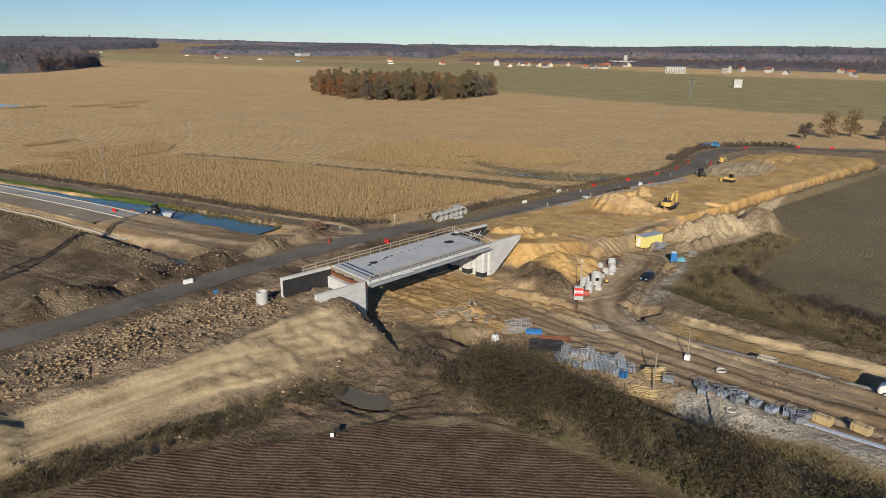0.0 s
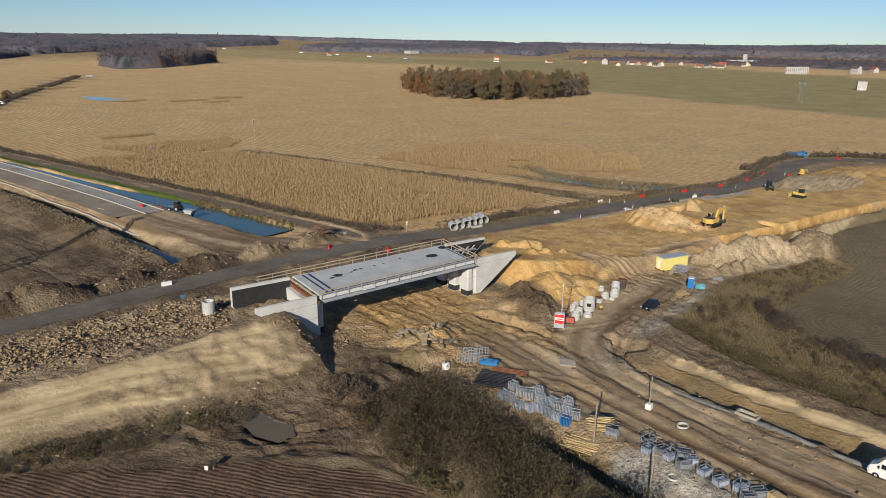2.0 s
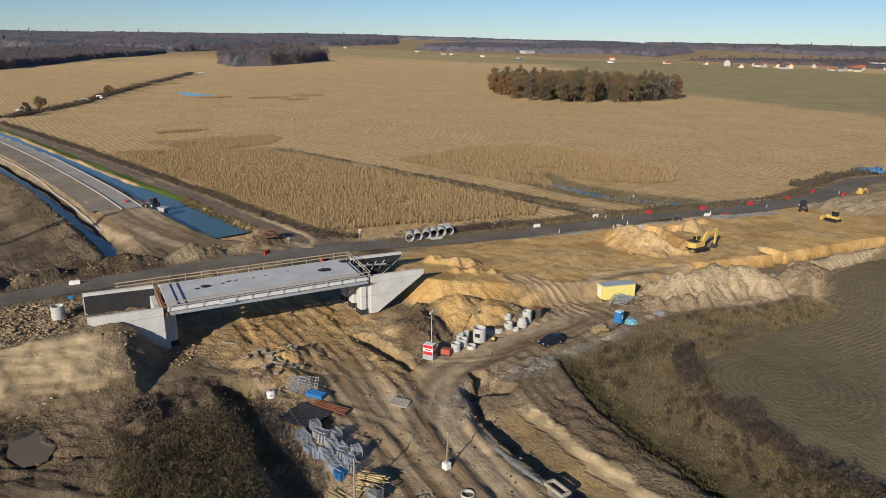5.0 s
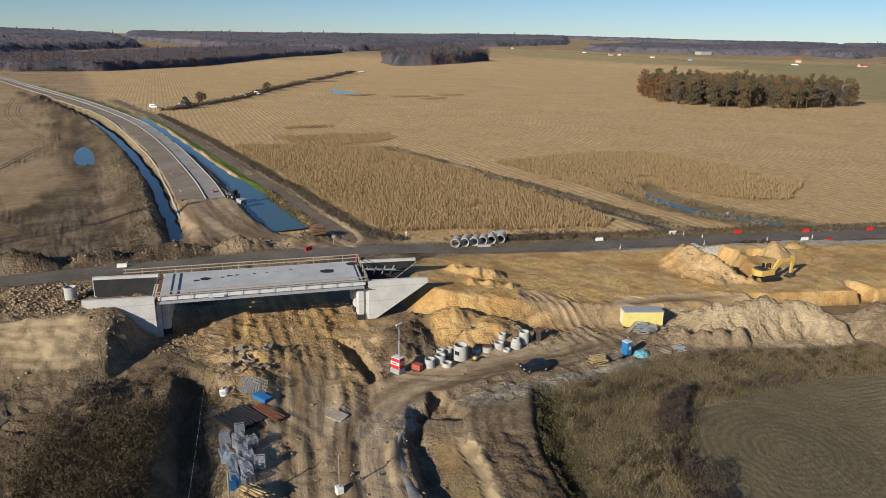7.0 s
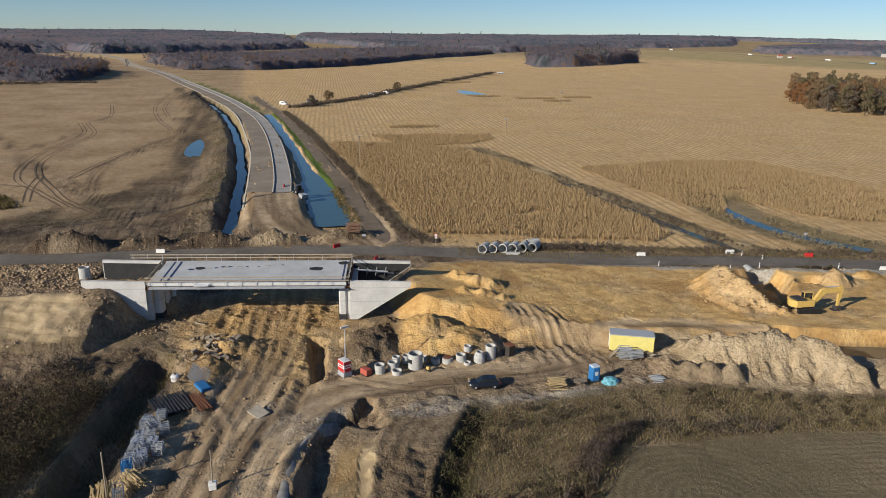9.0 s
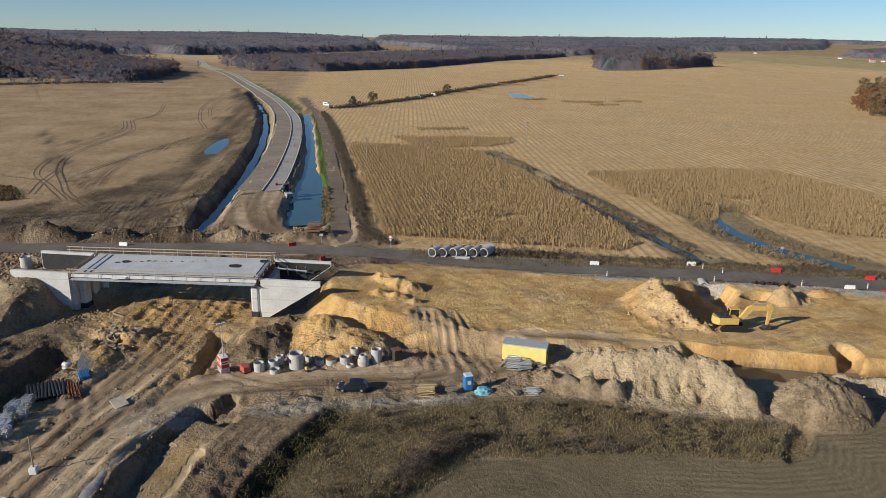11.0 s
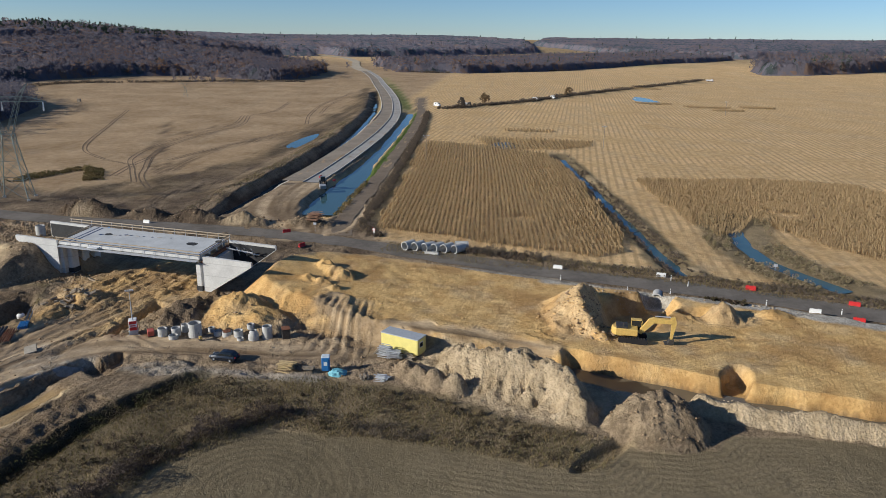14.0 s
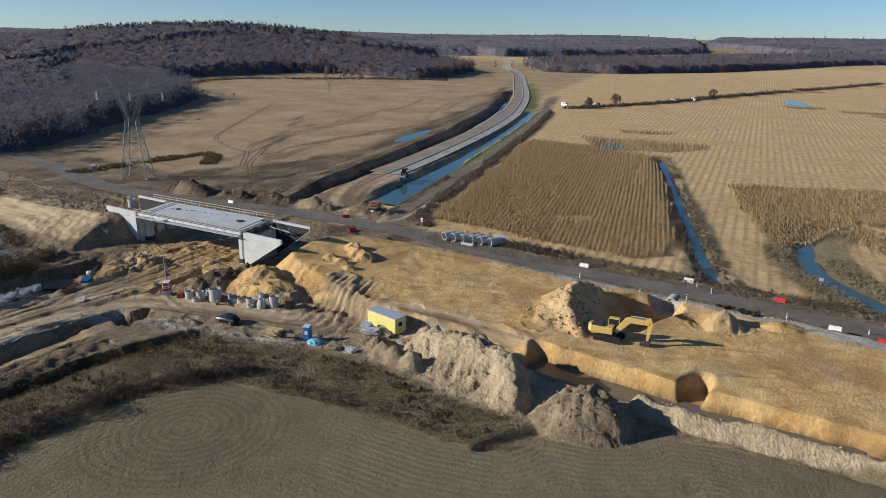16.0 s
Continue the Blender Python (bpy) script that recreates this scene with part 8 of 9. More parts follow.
lamp_pole(-10.2, 86.6, 6.3, "tall wooden pole on the ditch bank", False, 0.13)


def utility(x, y, h, rz):
    t = thing("utility_pole", stand(x, y, rz), "weathered utility pole with a cross arm in the corn", "utility pole")
    part("shaft", tube(bmesh.new(), (0, 0, -0.5), (0, 0, h), 0.17, 0.12, 8), OLD_TIMBER, t)
    a = part("cross_arm", box(bmesh.new(), 0, 0, h - 0.2, 0.16, 2.6, 0.16), STEEL_GREY, t)
    for y2 in (-1.2, 0, 1.2):
        part("insulator", tube(bmesh.new(), (0, y2, h - 0.1), (0, y2, h + 0.25), 0.08), WHITE, a)
    b = bmesh.new()
    bar(b, (0, -0.9, h - 0.3), (0, 0, h - 1.1), 0.08, 0.08)
    bar(b, (0, 0.9, h - 0.3), (0, 0, h - 1.1), 0.08, 0.08)
    part("brace", b, STEEL_GREY, t)


utility(-220, 148.6, 10, 30)
utility(-266.5, 225, 10.2, 30)
utility(-440, 330, 9.5, 30)


def wire(points, label, r=0.009):
    """A sagging cable through points."""
    b = bmesh.new()
    for (p, q) in zip(points[:-1], points[1:]):
        p, q = Vector(p), Vector(q)
        last = p
        for k in range(1, 13):
            s = k / 12
            o = p.lerp(q, s) - Vector((0, 0, 4 * s * (1 - s) * (q - p).length * 0.018))
            tube(b, last, o, r, r, 4, False)
            last = o
    t = thing("overhead_wire", Matrix(), label, "wire")
    part("cable", b, STEEL_GREY, t)


# -------- lattice pylon
def pylon(x, y, rz, s, label):
    t = thing("pylon", pose(x, y, height(x, y) - 0.1, 0, 0, rz) @ Matrix.Diagonal((s, s, s, 1)), label, "pylon")
    levels = [(0, 4.2, 3.4), (6, 3.4, 2.8), (11.5, 2.6, 2.2), (16, 2.0, 1.7), (19, 1.7, 1.5)]
    for sx in (-1, 1):
        for sy in (-1, 1):
            b = bmesh.new()
            for (z0, a0, c0), (z1, a1, c1) in zip(levels[:-1], levels[1:]):
                bar(b, (sx * c0, sy * a0, z0), (sx * c1, sy * a1, z1), 0.2, 0.2)
            part("leg", b, GREEN_GREY, t)
            part("foundation", box(bmesh.new(), sx * 3.4, sy * 4.2, 0.2, 0.8, 0.8, 0.7, 0.08), PIPE_GREY, t)
    b = bmesh.new()
    for (z0, a0, c0), (z1, a1, c1) in zip(levels[:-1], levels[1:]):
        for k in (-1, 1):
            bar(b, (k * c0, -a0, z0), (k * c1, a1, z1), 0.11, 0.11)
            bar(b, (k * c0, a0, z0), (k * c1, -a1, z1), 0.11, 0.11)
            bar(b, (-c0, k * a0, z0), (c1, k * a1, z1), 0.11, 0.11)
            bar(b, (c0, k * a0, z0), (-c1, k * a1, z1), 0.11, 0.11)
            bar(b, (-c1, k * a1, z1), (c1, k * a1, z1), 0.11, 0.11)
            bar(b, (k * c1, -a1, z1), (k * c1, a1, z1), 0.11, 0.11)
    part("bracing", b, GREEN_GREY, t)
    for sy in (-1, 1):
        b = bmesh.new()
        for c in (-0.7, 0.7):
            bar(b, (c, sy * 1.7, 19), (c, sy * 4.6, 28), 0.16, 0.16)
            bar(b, (c, sy * 0.2, 19.3), (c, sy * 3.6, 28), 0.13, 0.13)
            bar(b, (c, sy * 4.4, 28), (c * 0.2, sy * 7.0, 33), 0.13, 0.13)
            bar(b, (c, sy * 3.4, 28.6), (c * 0.2, sy * 7.0, 33), 0.11, 0.11)
        for k in range(6):
            f, g = k / 6, (k + 1) / 6
            bar(b, (-0.7, sy * (1.7 + 2.9 * f), 19 + 9 * f), (0.7, sy * (0.2 + 3.4 * g), 19.3 + 8.7 * g), 0.09, 0.09)
            bar(b, (0.7, sy * (0.2 + 3.4 * f), 19.3 + 8.7 * f), (-0.7, sy * (1.7 + 2.9 * g), 19 + 9 * g), 0.09, 0.09)
        part("fork", b, GREEN_GREY, t)
    b = bmesh.new()
    for c in (-0.7, 0.7):
        bar(b, (c, -11, 28), (c, 11, 28), 0.14, 0.14)
        bar(b, (c, -7, 29.3), (c, 7, 29.3), 0.14, 0.14)
        for sg in (-1, 1):
            bar(b, (c, sg * 7, 29.3), (0, sg * 11.4, 28), 0.12, 0.12)
        for k in range(-9, 9):
            bar(b, (c, k * 1.15, 28 if k % 2 else 29.2), (c, (k + 1) * 1.15, 29.2 if k % 2 else 28), 0.08, 0.08)
    for k in range(-9, 10):
        bar(b, (-0.7, k * 1.15, 28), (0.7, k * 1.15, 28), 0.08, 0.08)
    part("cross_beam", b, GREEN_GREY, t)
    for y2 in (-10.6, 0, 10.6):
        for c in (-0.15, 0.15):
            part("insulator_string", tube(bmesh.new(), (c, y2, 28), (c * 3, y2, 25.4), 0.11), WHITE, t, "pale glass insulator string")
    return t


pylon(-130, 38, 18, 1.0, "tall galvanised lattice pylon beside the road")
pylon(-486, -68, 18, 0.36, "small distant lattice pylon in the field")
pylon(-138, 682, 30, 0.62, "distant lattice pylon in the green field")
t = thing("hunting_stand", stand(-396, -101), "wooden hunting stand at the forest edge", "hunting stand")
part("cabin", box(bmesh.new(), 0, 0, 4.0, 1.8, 1.8, 2.0, 0.05), OLD_TIMBER, t)
for a in (-0.8, 0.8):
    for c in (-0.8, 0.8):
        b = bmesh.new()
        bar(b, (a * 1.3, c * 1.3, 0), (a, c, 3.2), 0.15, 0.15)
        part("leg", b, OLD_TIMBER, t)


FRAME_GREY = plain("dull_steel", (0.2, 0.215, 0.24), 0.6, 0.0, 0.4, 0.3, 4)
# -------- formwork stacks, frames and pipes beside the track
def prop_stack(x, y, rz, tint, label, h=1.1):
    t = thing("formwork_stack", stand(x, y, rz), label, "formwork stack", "stacked formwork")
    for k in range(6):
        fb = bmesh.new()
        tall = h * (0.85 + 0.15 * math.sin(3.1 * k + 7 * x))
        for yy in (-0.54, 0.0, 0.54):
            box(fb, -0.5 + 0.2 * k, yy, tall / 2 + 0.1, 0.09, 0.08, tall)
        for kk in range(4):
            box(fb, -0.5 + 0.2 * k, 0, 0.14 + (tall - 0.08) * kk / 3, 0.075, 1.15, 0.08)
        part("panel_frame", fb, tint, t)
    b = bmesh.new()
    for yy in (-0.5, 0, 0.5):
        box(b, 0, yy, 0.05, 1.3, 0.12, 0.1)
    part("pallet", b, OLD_TIMBER, t)
    for yy in (-0.4, 0.4):
        part("top_bar", box(bmesh.new(), 0, yy, h + 0.14, 1.15, 0.06, 0.06), STEEL_GREY, t)


rng = np.random.default_rng(17)
spots = [(-34.4, 94.2), (-33.9, 95.9), (-33.0, 94.0), (-32.3, 95.4), (-31.4, 93.6), (-30.9, 95.2), (-30.4, 96.6), (-29.6, 93.6), (-29.2, 95.2), (-28.2, 94.0), (-27.8, 95.6), (-26.9, 93.6), (-26.5, 95.0), (-25.8, 96.4), (-25.5, 93.4), (-24.9, 94.8), (-24.2, 93.2), (-23.6, 94.6)]
tints = [PROP_BLUE, STEEL_GREY, PROP_BLUE, plain("grey_blue", (0.35, 0.38, 0.42), 0.5, 0.3), BLUE]
for k, (x, y) in enumerate(spots):
    c = tints[4] if k in (16,) else tints[int(rng.integers(0, 4))]
    prop_stack(x, y, rng.uniform(-25, 25), c, "bright blue stack of formwork panels" if k == 16 else "blue-grey stack of steel formwork panels", rng.uniform(0.9, 1.4))


def frame_stand(x, y, rz, h=1.2, label="grey steel storage frame beside the track"):
    t = thing("storage_frame", stand(x, y, rz), label, "steel frame", "row of steel frames")
    for a in (-0.7, 0.7):
        for c in (-0.5, 0.5):
            part("leg", box(bmesh.new(), a, c, h / 2, 0.09, 0.09, h), FRAME_GREY, t)
    for z in (0.25, h - 0.05):
        b = bmesh.new()
        for c in (-0.5, 0.5):
            box(b, 0, c, z, 1.4, 0.07, 0.07)
        for a in (-0.7, 0.7):
            box(b, a, 0, z, 0.07, 1.0, 0.07)
        part("rail_ring", b, FRAME_GREY, t)
    for k in range(5):
        part("prop", box(bmesh.new(), 0, -0.4 + 0.2 * k, 0.55, 1.5, 0.1, 0.5), PROP_BLUE if (x * 7) % 2 > 1 else FRAME_GREY, t)


for k, (x, y, rz) in enumerate(((-13.9, 94.6, 70), (-13.2, 92.9, 80), (-11.9, 93.8, 65), (-10.7, 93.2, 75), (-9.7, 94.8, 20), (-8.6, 94.0, 35), (-8.8, 92.3, 50), (-6.6, 92.8, 70), (-4.6, 92.0, 60), (-2.6, 92.4, 75), (-1.4, 91.0, 40), (-0.8, 92.6, 45), (-18.0, 93.4, 10))):
    frame_stand(x, y, rz, 1.1 + 0.25 * (k % 3 == 0))


def pallet_bale(x, y, rz):
    t = thing("timber_bale", stand(x, y, rz), "straw-coloured bale of packed timber boards", "timber bale")
    for k in range(6):
        part("board_layer", box(bmesh.new(), 0.02 * (-1) ** k, 0, 0.16 + 0.17 * k, 2.2, 1.1, 0.15, 0.015), STRAW, t)
    b = bmesh.new()
    for a in (-0.7, 0.7):
        box(b, a, 0, 0.62, 0.05, 1.14, 1.12)
    part("strap", b, OLD_TIMBER, t)


pallet_bale(1.2, 92.6, 160)
pallet_bale(5.4, 92.6, 155)
t = thing("rail_bundle", stand(3.6, 90.6, 170), "long bundle of blue-grey steel rails on the ground", "steel rails")
for k in range(5):
    part("rail", box(bmesh.new(), 0, -0.3 + 0.15 * k, 0.12 + 0.03 * (k % 2), 9.0, 0.09, 0.16), PROP_BLUE, t)

t = thing("pipe_bundle", stand(-37.6, 96.6, 22), "pile of black plastic pipes on the ground", "pipes")
for k in range(11):
    b = lathe(bmesh.new(), [(0.19, -2.6), (0.19, 2.6), (0.15, 2.6), (0.15, -2.6)], 12, pose(0, 0, 0, 0, 90, 0))
    o = part("pipe", b, BLACK_PIPE, t)
    o.matrix_basis = pose(0.1 * (k % 3), -2.0 + 0.42 * k, 0.22, 0, 0, 3 * math.sin(k))
t = thing("rebar_bundle", stand(-37.5, 100.2, 25), "rusty bundle of reinforcement bars", "steel bars")
for k in range(14):
    b = tube(bmesh.new(), (-2.6, 0, 0), (2.6, 0, 0), 0.06, None, 5)
    o = part("bar", b, RUST, t)
    o.matrix_basis = pose(0.1 * math.sin(k), -0.8 + 0.12 * k, 0.1 + 0.06 * (k % 3), 0, 0, 4 * math.sin(k * 2.3))
for x, y, rz, tilt in ((-44.6, 98.4, 20, 62), (-43.9, 99.0, 25, 66), (-43.2, 99.5, 28, 70), (-42.6, 100.2, 32, 64)):
    t = thing("steel_mesh_panel", stand(x, y, rz), "leaning grey steel shuttering panel", "steel panel")
    for k in range(6):
        part("upright", box(bmesh.new(), -1.0 + 0.4 * k, 0, 1.1, 0.06, 0.08, 2.2), FRAME_GREY, t).matrix_basis = pose(0, 0, 0, tilt - 90, 0, 0)
        part("crossbar", box(bmesh.new(), 0, 0.01, 0.1 + 0.4 * k, 2.1, 0.08, 0.06), FRAME_GREY, t).matrix_basis = pose(0, 0, 0, tilt - 90, 0, 0)
t = thing("blue_panel_stack", stand(-41.2, 100.4, 25), "stack of blue formwork beams on the ground", "formwork stack")
for k in range(7):
    part("beam", box(bmesh.new(), 0, -0.6 + 0.2 * k, 0.3 + 0.04 * (k % 2), 2.6, 0.14, 0.5, 0.02), BLUE, t)
t = thing("white_tank", stand(-46.2, 96.4), "small white plastic tank on the bank", "tank")
part("vessel", lathe(bmesh.new(), [(0.02, 0), (0.6, 0), (0.65, 0.7), (0.45, 0.95), (0.02, 1.0)], 18), WHITE, t)
part("cap", lathe(bmesh.new(), [(0.02, 0.95), (0.18, 0.95), (0.18, 1.08), (0.02, 1.08)], 12), DARK_STEEL, t)
MUDDY_SLAB = plain("stained_slab", (0.36, 0.32, 0.26), 0.9, vary=0.35, scale=1.5)
t = thing("concrete_slab", pose(-32.2, 107.6, height(-32.2, 107.6) + 0.25, 8, 6, 35), "tilted pale concrete slab beside the track", "slab")
part("slab_body", box(bmesh.new(), 0, 0, 0, 2.4, 1.7, 0.22, 0.03), MUDDY_SLAB, t)
t = thing("kerb_frame", stand(-7.0, 109.3, -8, 0.02), "white concrete inlet frame beside the ditch", "inlet frame")
b = bmesh.new()
for y in (-0.6, 0.6):
    box(b, 0, y, 0.2, 2.8, 0.25, 0.4, 0.04)
for x in (-1.3, 1.3):
    box(b, x, 0, 0.2, 0.25, 1.2, 0.4, 0.04)
part("frame", b, MUDDY_SLAB, t)
# broken slabs in the dug ground
rng = np.random.default_rng(23)
MUDDY_CONCRETE = plain("muddy_concrete", (0.33, 0.265, 0.19), 0.95, vary=0.4, scale=1.2)
for k in range(34):
    x, y = -54.5 + rng.normal(0, 2.6), 101.2 + rng.normal(0, 1.9)
    t = thing("broken_slab", pose(x, y, height(x, y) + 0.12, rng.normal(0, 16), rng.normal(0, 16), rng.uniform(0, 360)), "broken piece of old concrete in the mud", "rubble", "broken concrete")
    sx, sy = rng.uniform(0.5, 1.7), rng.uniform(0.3, 0.9)
    b = prism(bmesh.new(), [(-sx / 2, -sy / 2), (sx * 0.2, -sy * 0.6), (sx / 2, -sy * 0.2), (sx * 0.4, sy / 2), (-sx * 0.3, sy * 0.45)], rng.uniform(0.15, 0.35), pose(0, 0, 0, 90))
    part("fragment", b, OLD_TIMBER if rng.uniform() < 0.3 else MUDDY_CONCRETE, t)

# kerb of spilled concrete along the ditch
kp = spline([(-29.5, 117.5), (-26.5, 114.4), (-22.5, 111.6), (-16, 110), (-8, 108.8), (2, 107.4), (20, 104)], 1.2)
wob_k = 0.5 * vnoise(kp[:, 0], kp[:, 1], 2.5, 5) + 0.3 * vnoise(kp[:, 0], kp[:, 1], 0.9, 6)
tk = np.gradient(kp, axis=0)
tk /= np.linalg.norm(tk, axis=1)[:, None]
nk = np.stack([-tk[:, 1], tk[:, 0]], -1)
rim = np.stack([kp + nk * (o * (1 + wob_k))[:, None] for o in (-0.5, -0.2, 0.2, 0.55)], 1)
rz = ground(rim[..., 0], rim[..., 1]) + np.array([-0.06, 0.06, 0.05, -0.1]) + 0.05 * wob_k[:, None]
vs = np.concatenate([rim, rz[..., None]], -1).reshape(-1, 3)
fs = [[4 * k - 4 + i, 4 * k + i, 4 * k + i + 1, 4 * k - 3 + i] for k in range(1, len(kp)) for i in range(3)]
EDGING = plain("grey_edging", (0.3, 0.285, 0.26), 0.9, vary=0.5, scale=1.5)
tagged(new("kerb", mesh_np("kerb", vs, fs, EDGING)), "uneven pale concrete edging along the ditch", "kerb", kind="structure")

wire([(-10.2, 86.6, 6.2), (-52, 96, 6.0)], "sagging cable over the ditch")
wire([(-10.2, 86.6, 6.2), (60, 68, 8.5)], "sagging cable over the ditch")

# ---------------------------------------------------------------- village and traffic in the distance
ROOF_RED = plain("red_tiles", (0.34, 0.11, 0.065), 0.85, vary=0.3, scale=0.5)
ROOF_DARK = plain("dark_tiles", (0.12, 0.1, 0.095), 0.85, vary=0.3, scale=0.5)
RENDER_WHITE = plain("white_render", (0.43, 0.415, 0.39), 0.8, vary=0.12, scale=0.4)
RENDER_CREAM = plain("cream_render", (0.6, 0.52, 0.4), 0.8, vary=0.15, scale=0.4)


def house(x, y, rz, w, d, h, wall, roof, label, category="house"):
    t = thing("house", stand(x, y, rz, 0.3), label, category, "village houses")
    part("wall", prism(bmesh.new(), [(-d / 2, 0), (d / 2, 0), (d / 2, h), (0, h + d * 0.42), (-d / 2, h)], w, pose(0, -w / 2, 0)), wall, t)
    for sg in (-1, 1):
        b = prism(bmesh.new(), [(0, h + d * 0.42 + 0.05), (0, h + d * 0.42 + 0.3), (sg * (d / 2 + 0.5), h - 0.15), (sg * (d / 2 + 0.5), h - 0.4)], w + 0.9, pose(0, -w / 2 - 0.45, 0))
        part("roof", b, roof, t)
    part("chimney", box(bmesh.new(), d * 0.15, w * 0.2, h + d * 0.42, 0.7, 0.7, 1.8), ROOF_RED, t)
    for sg in (-1, 1):
        for k in range(3):
            part("window", box(bmesh.new(), sg * (d / 2 + 0.02), -w / 3 + k * w / 3, h * 0.55, 0.08, 1.3, 1.3), GLASS, t)
    part("door", box(bmesh.new(), 0, -w / 2 - 0.02, 1.1, 1.0, 0.08, 2.1), OLD_TIMBER, t)
    return t


rng = np.random.default_rng(77)
spots = []
for k in range(26):
    spots.append((rng.uniform(-760, -480), rng.uniform(1560, 1800)))
for k in range(16):
    spots.append((rng.uniform(-240, 200), rng.uniform(1400, 1660)))
spots += [(-1420, 165), (-1460, 250), (-1380, 30), (-1300, 330), (-1540, 120), (-1450, -60), (-1010, 30), (-1620, 1490), (-1180, 1720), (-960, 1640), (-880, 1680)]
for k, (x, y) in enumerate(spots):
    white = rng.uniform() < 0.6
    red = rng.uniform() < 0.65
    house(x, y, rng.uniform(0, 180), rng.uniform(10, 17), rng.uniform(8, 11), rng.uniform(3.2, 6.2), RENDER_WHITE if white else RENDER_CREAM, ROOF_RED if red else ROOF_DARK,
          ("white" if white else "cream") + " village house with a " + ("red tiled" if red else "dark") + " gabled roof")
house(-800, 1635, 20, 22, 14, 9, RENDER_WHITE, ROOF_RED, "large white house with a steep red roof")
house(-236, 1474, 60, 14, 11, 10, RENDER_WHITE, ROOF_DARK, "tall white house with a dark gabled roof")

t = thing("apartment_block", stand(-315, 1403, 12) @ Matrix.Diagonal((0.72, 0.72, 0.72, 1)), "white apartment block with rows of windows", "apartment block")
part("wall", box(bmesh.new(), 0, 0, 8, 50, 13, 16, 0.1), RENDER_WHITE, t)
part("roof", box(bmesh.new(), 0, 0, 16.3, 51, 14, 0.7), ROOF_GREY, t)
for f in range(5):
    for k in range(12):
        part("window", box(bmesh.new(), -23 + k * 4.15, -6.53, 2 + 3.0 * f, 1.8, 0.1, 1.5), GLASS, t)
t = thing("school_building", stand(-582, 1960, 0), "long white building with a square tower", "public building")
part("wall", box(bmesh.new(), 0, 0, 5, 70, 16, 10, 0.1), RENDER_WHITE, t)
part("roof", box(bmesh.new(), 0, 0, 10.3, 71, 17, 0.7), ROOF_DARK, t)
part("tower", box(bmesh.new(), 8, 0, 11, 9, 9, 26, 0.1), RENDER_WHITE, t)
part("tower_roof", lathe(bmesh.new(), [(0.05, 24), (6.2, 24), (0.6, 28), (0.05, 28)], 4, Matrix.Translation((8, 0, 0))), ROOF_DARK, t)
for k in range(14):
    part("window", box(bmesh.new(), -32 + k * 4.9, -8.05, 5, 2.2, 0.1, 3.0), GLASS, t)
t = thing("billboard_shed", stand(-136, 938, 20), "plain white cube-shaped shed in the green field", "shed")
part("wall", box(bmesh.new(), 0, 0, 4.6, 9.5, 6, 9.4, 0.05), RENDER_WHITE, t)
part("roof", box(bmesh.new(), 0, 0, 9.4, 9.9, 6.4, 0.3), ROOF_GREY, t)
part("door", box(bmesh.new(), 0, -3.02, 1.6, 3.0, 0.08, 3.2), STEEL_GREY, t)
for k, (x, y, l) in enumerate(((-2230, -500, 90), (-2260, -380, 70), (-2300, -270, 60), (-1660, 1900, 40))):
    t = thing("factory_shed", stand(x, y, 80), "long low white factory shed", "factory")
    part("wall", box(bmesh.new(), 0, 0, 4, l, 30, 9, 0.1), RENDER_WHITE, t)
    part("roof", prism(bmesh.new(), [(-l / 2 - 0.5, 8.4), (l / 2 + 0.5, 8.4), (l / 2 + 0.5, 9.2), (-l / 2 - 0.5, 9.2)], 31, pose(0, -15.5, 0)), ROOF_GREY, t)
    for j in range(4):
        part("gate", box(bmesh.new(), -l * 0.35 + j * l * 0.23, -15.05, 2.4, 5, 0.1, 4.6), STEEL_GREY, t)


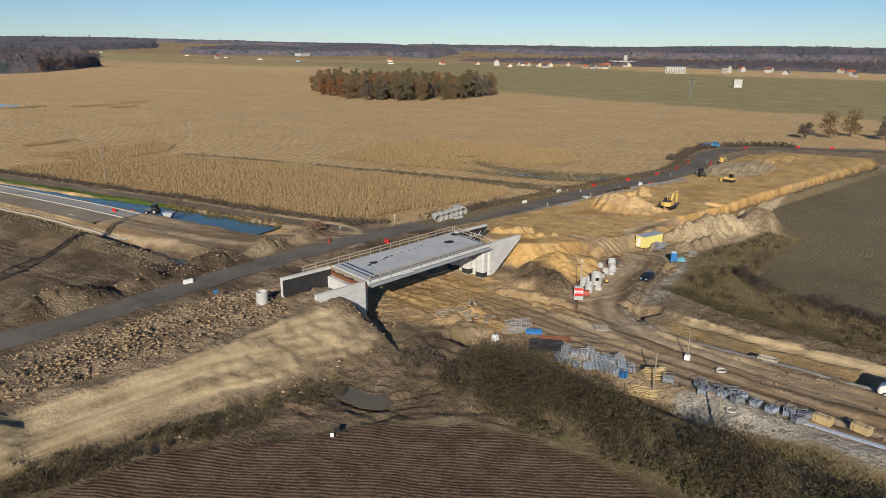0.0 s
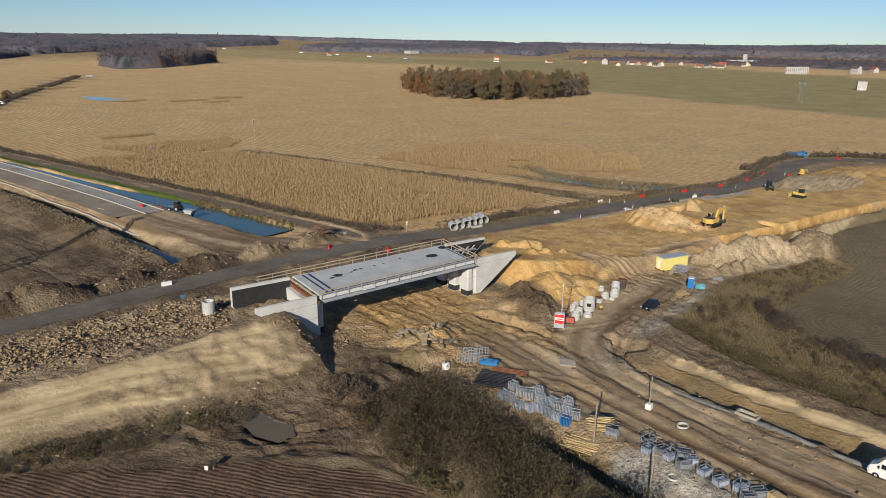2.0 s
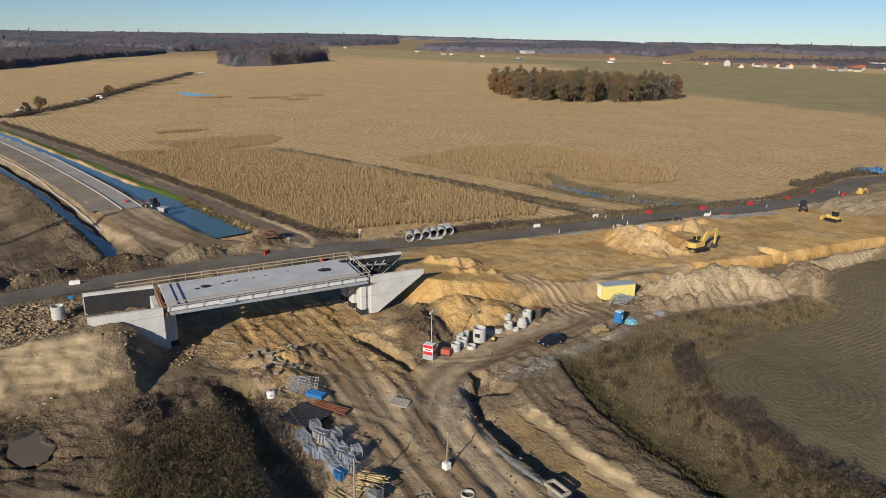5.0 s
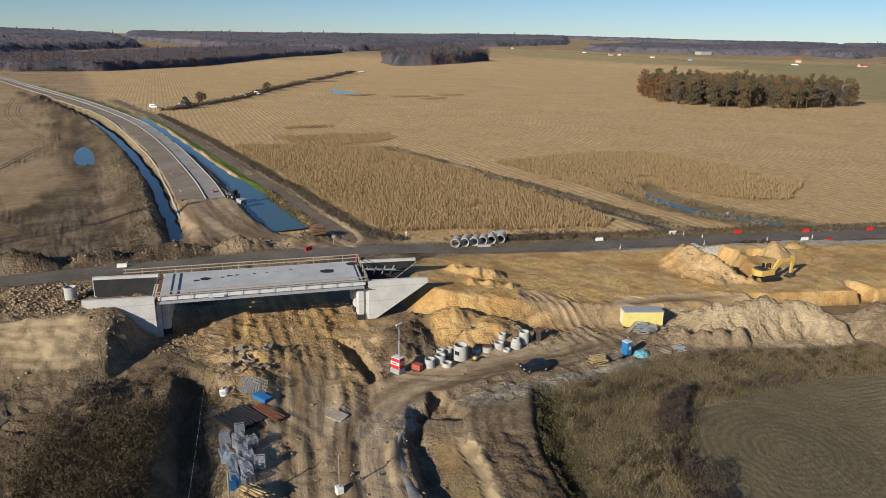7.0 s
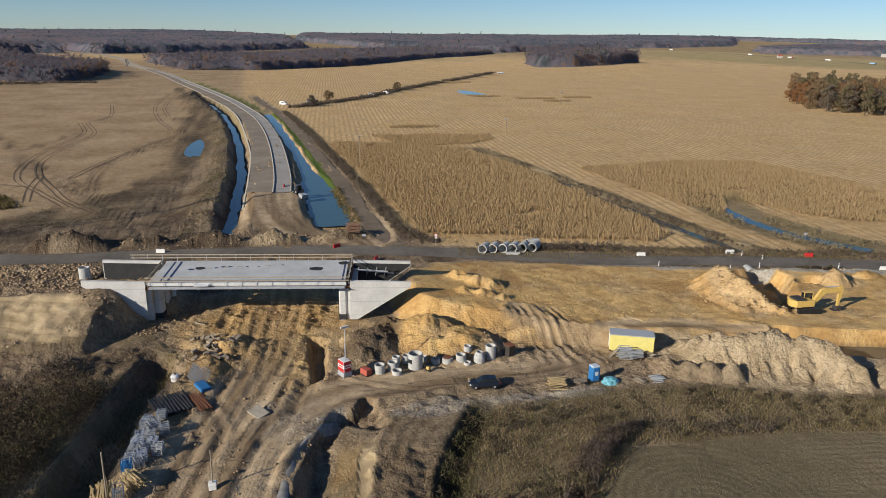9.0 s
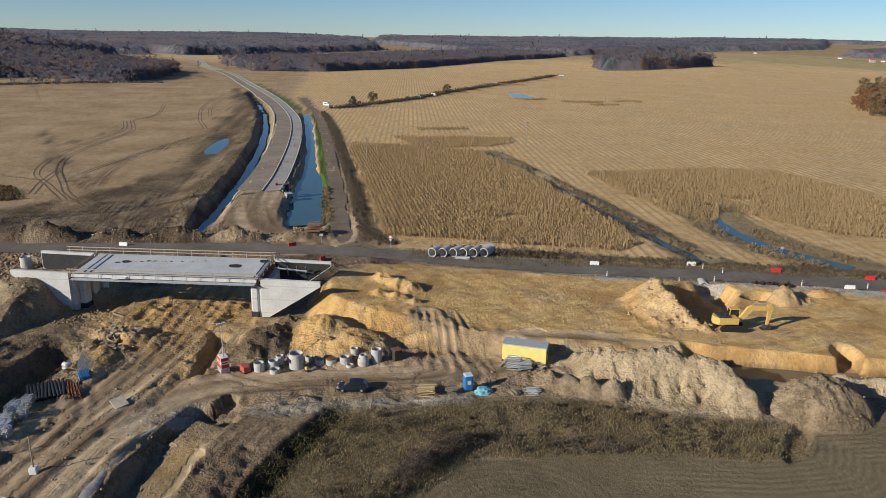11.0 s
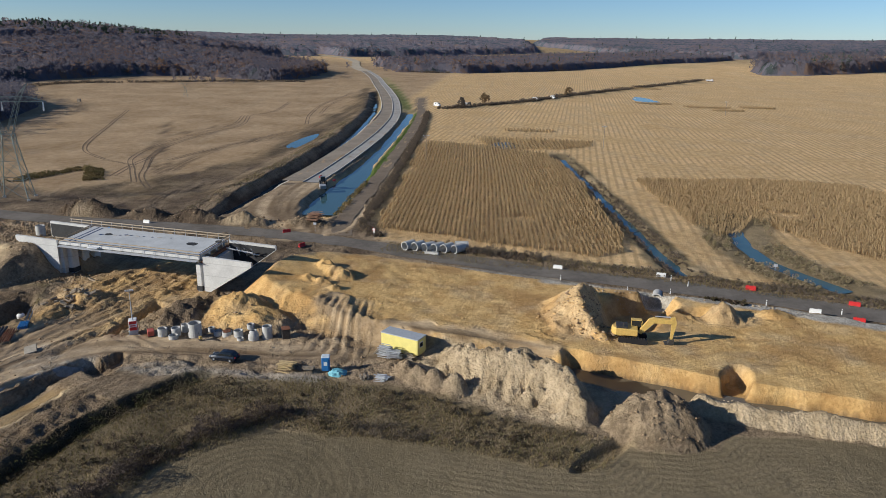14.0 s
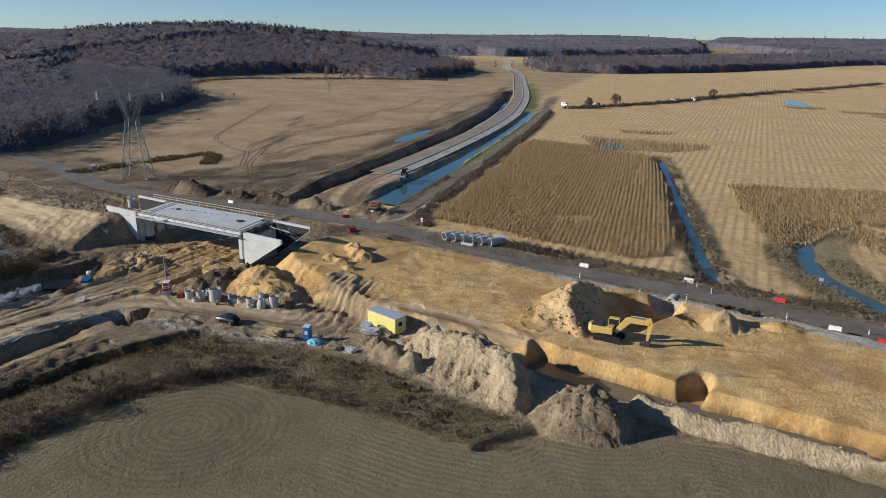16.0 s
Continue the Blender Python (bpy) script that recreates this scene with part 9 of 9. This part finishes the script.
def trailer_lorry(x, y, rz, cab_mat, box_mat, label):
    t = thing("trailer_lorry", stand(x, y, rz, 0.0), label, "lorry", "lorries on the highway")
    part("trailer", box(bmesh.new(), -2.5, 0, 2.5, 13.5, 2.6, 2.9, 0.08), box_mat, t)
    part("chassis", box(bmesh.new(), -1, 0, 0.9, 15.5, 1.2, 0.3), DARK_STEEL, t)
    part("cab", box(bmesh.new(), 5.6, 0, 2.0, 2.2, 2.5, 3.0, 0.15), cab_mat, t)
    part("windscreen", box(bmesh.new(), 6.72, 0, 2.5, 0.05, 2.2, 1.0), GLASS, t)
    for xx in (5.6, -5, -6.4, -7.8):
        for yy in (-1.05, 1.05):
            wheel(t, xx, yy, 0.52, 0.4, False)
    return t


HIGHWAY = [(-2800, 1300), (-2162, 1500), (-1793, 1530), (-1600, 1515), (-1500, 1540), (-1316, 1504), (-1000, 1560), (-700, 1660)]
tagged(ribbon("road", HIGHWAY, 6, 6, ASPHALT, 0.15, 25, 3), "distant grey highway across the fields", "road", kind="structure")
for x, y, c, b, label in ((-2162, 1501, WHITE, WHITE, "white trailer lorry on the distant highway"), (-1793, 1531, WHITE, WHITE, "white trailer lorry on the distant highway"), (-1611, 1517, RED, WHITE, "white trailer lorry with a red cab on the highway"), (-1503, 1541, WHITE, WHITE, "white trailer lorry on the distant highway"),
                          (-1330, 1508, BLUE, plain("pale_blue_sheet", (0.3, 0.45, 0.6), 0.5), "pale blue trailer lorry on the distant highway"), (-1060, 1552, WHITE, WHITE, "white trailer lorry on the distant highway")):
    trailer_lorry(x, y, 5, c, b, label)
van(stand(-463, 131.5, 55), "white van parked beside the field ditch", WHITE)
van(stand(-539, 206, 55), "white van parked beside the field ditch", WHITE)
van(stand(-560, 222, 30), "white van parked beside the field ditch", WHITE)
lorry(stand(-897, 444, 60), "grey tipper lorry on the field lane", STEEL_GREY, STEEL_GREY)
lorry(stand(-470, 152, 60), "dark tipper lorry on the field lane", DARK_STEEL, STEEL_GREY)
t = thing("pallet_stack", stand(-137, 13, 20), "white stacked slabs beside the old road", "stack")
for k in range(5):
    part("slab", box(bmesh.new(), 0, 0, 0.2 + 0.28 * k, 2.6, 1.6, 0.24, 0.03), PIPE_GREY, t)
far_track = ribbon("road", FAR_TRACK, 9, 9, plain("bare_sand_track", (0.45, 0.38, 0.28), 0.95, vary=0.3, scale=0.05), 0.25, 20, 3)
tagged(far_track, "bare sandy roadbed running through the woods", "road", kind="structure")
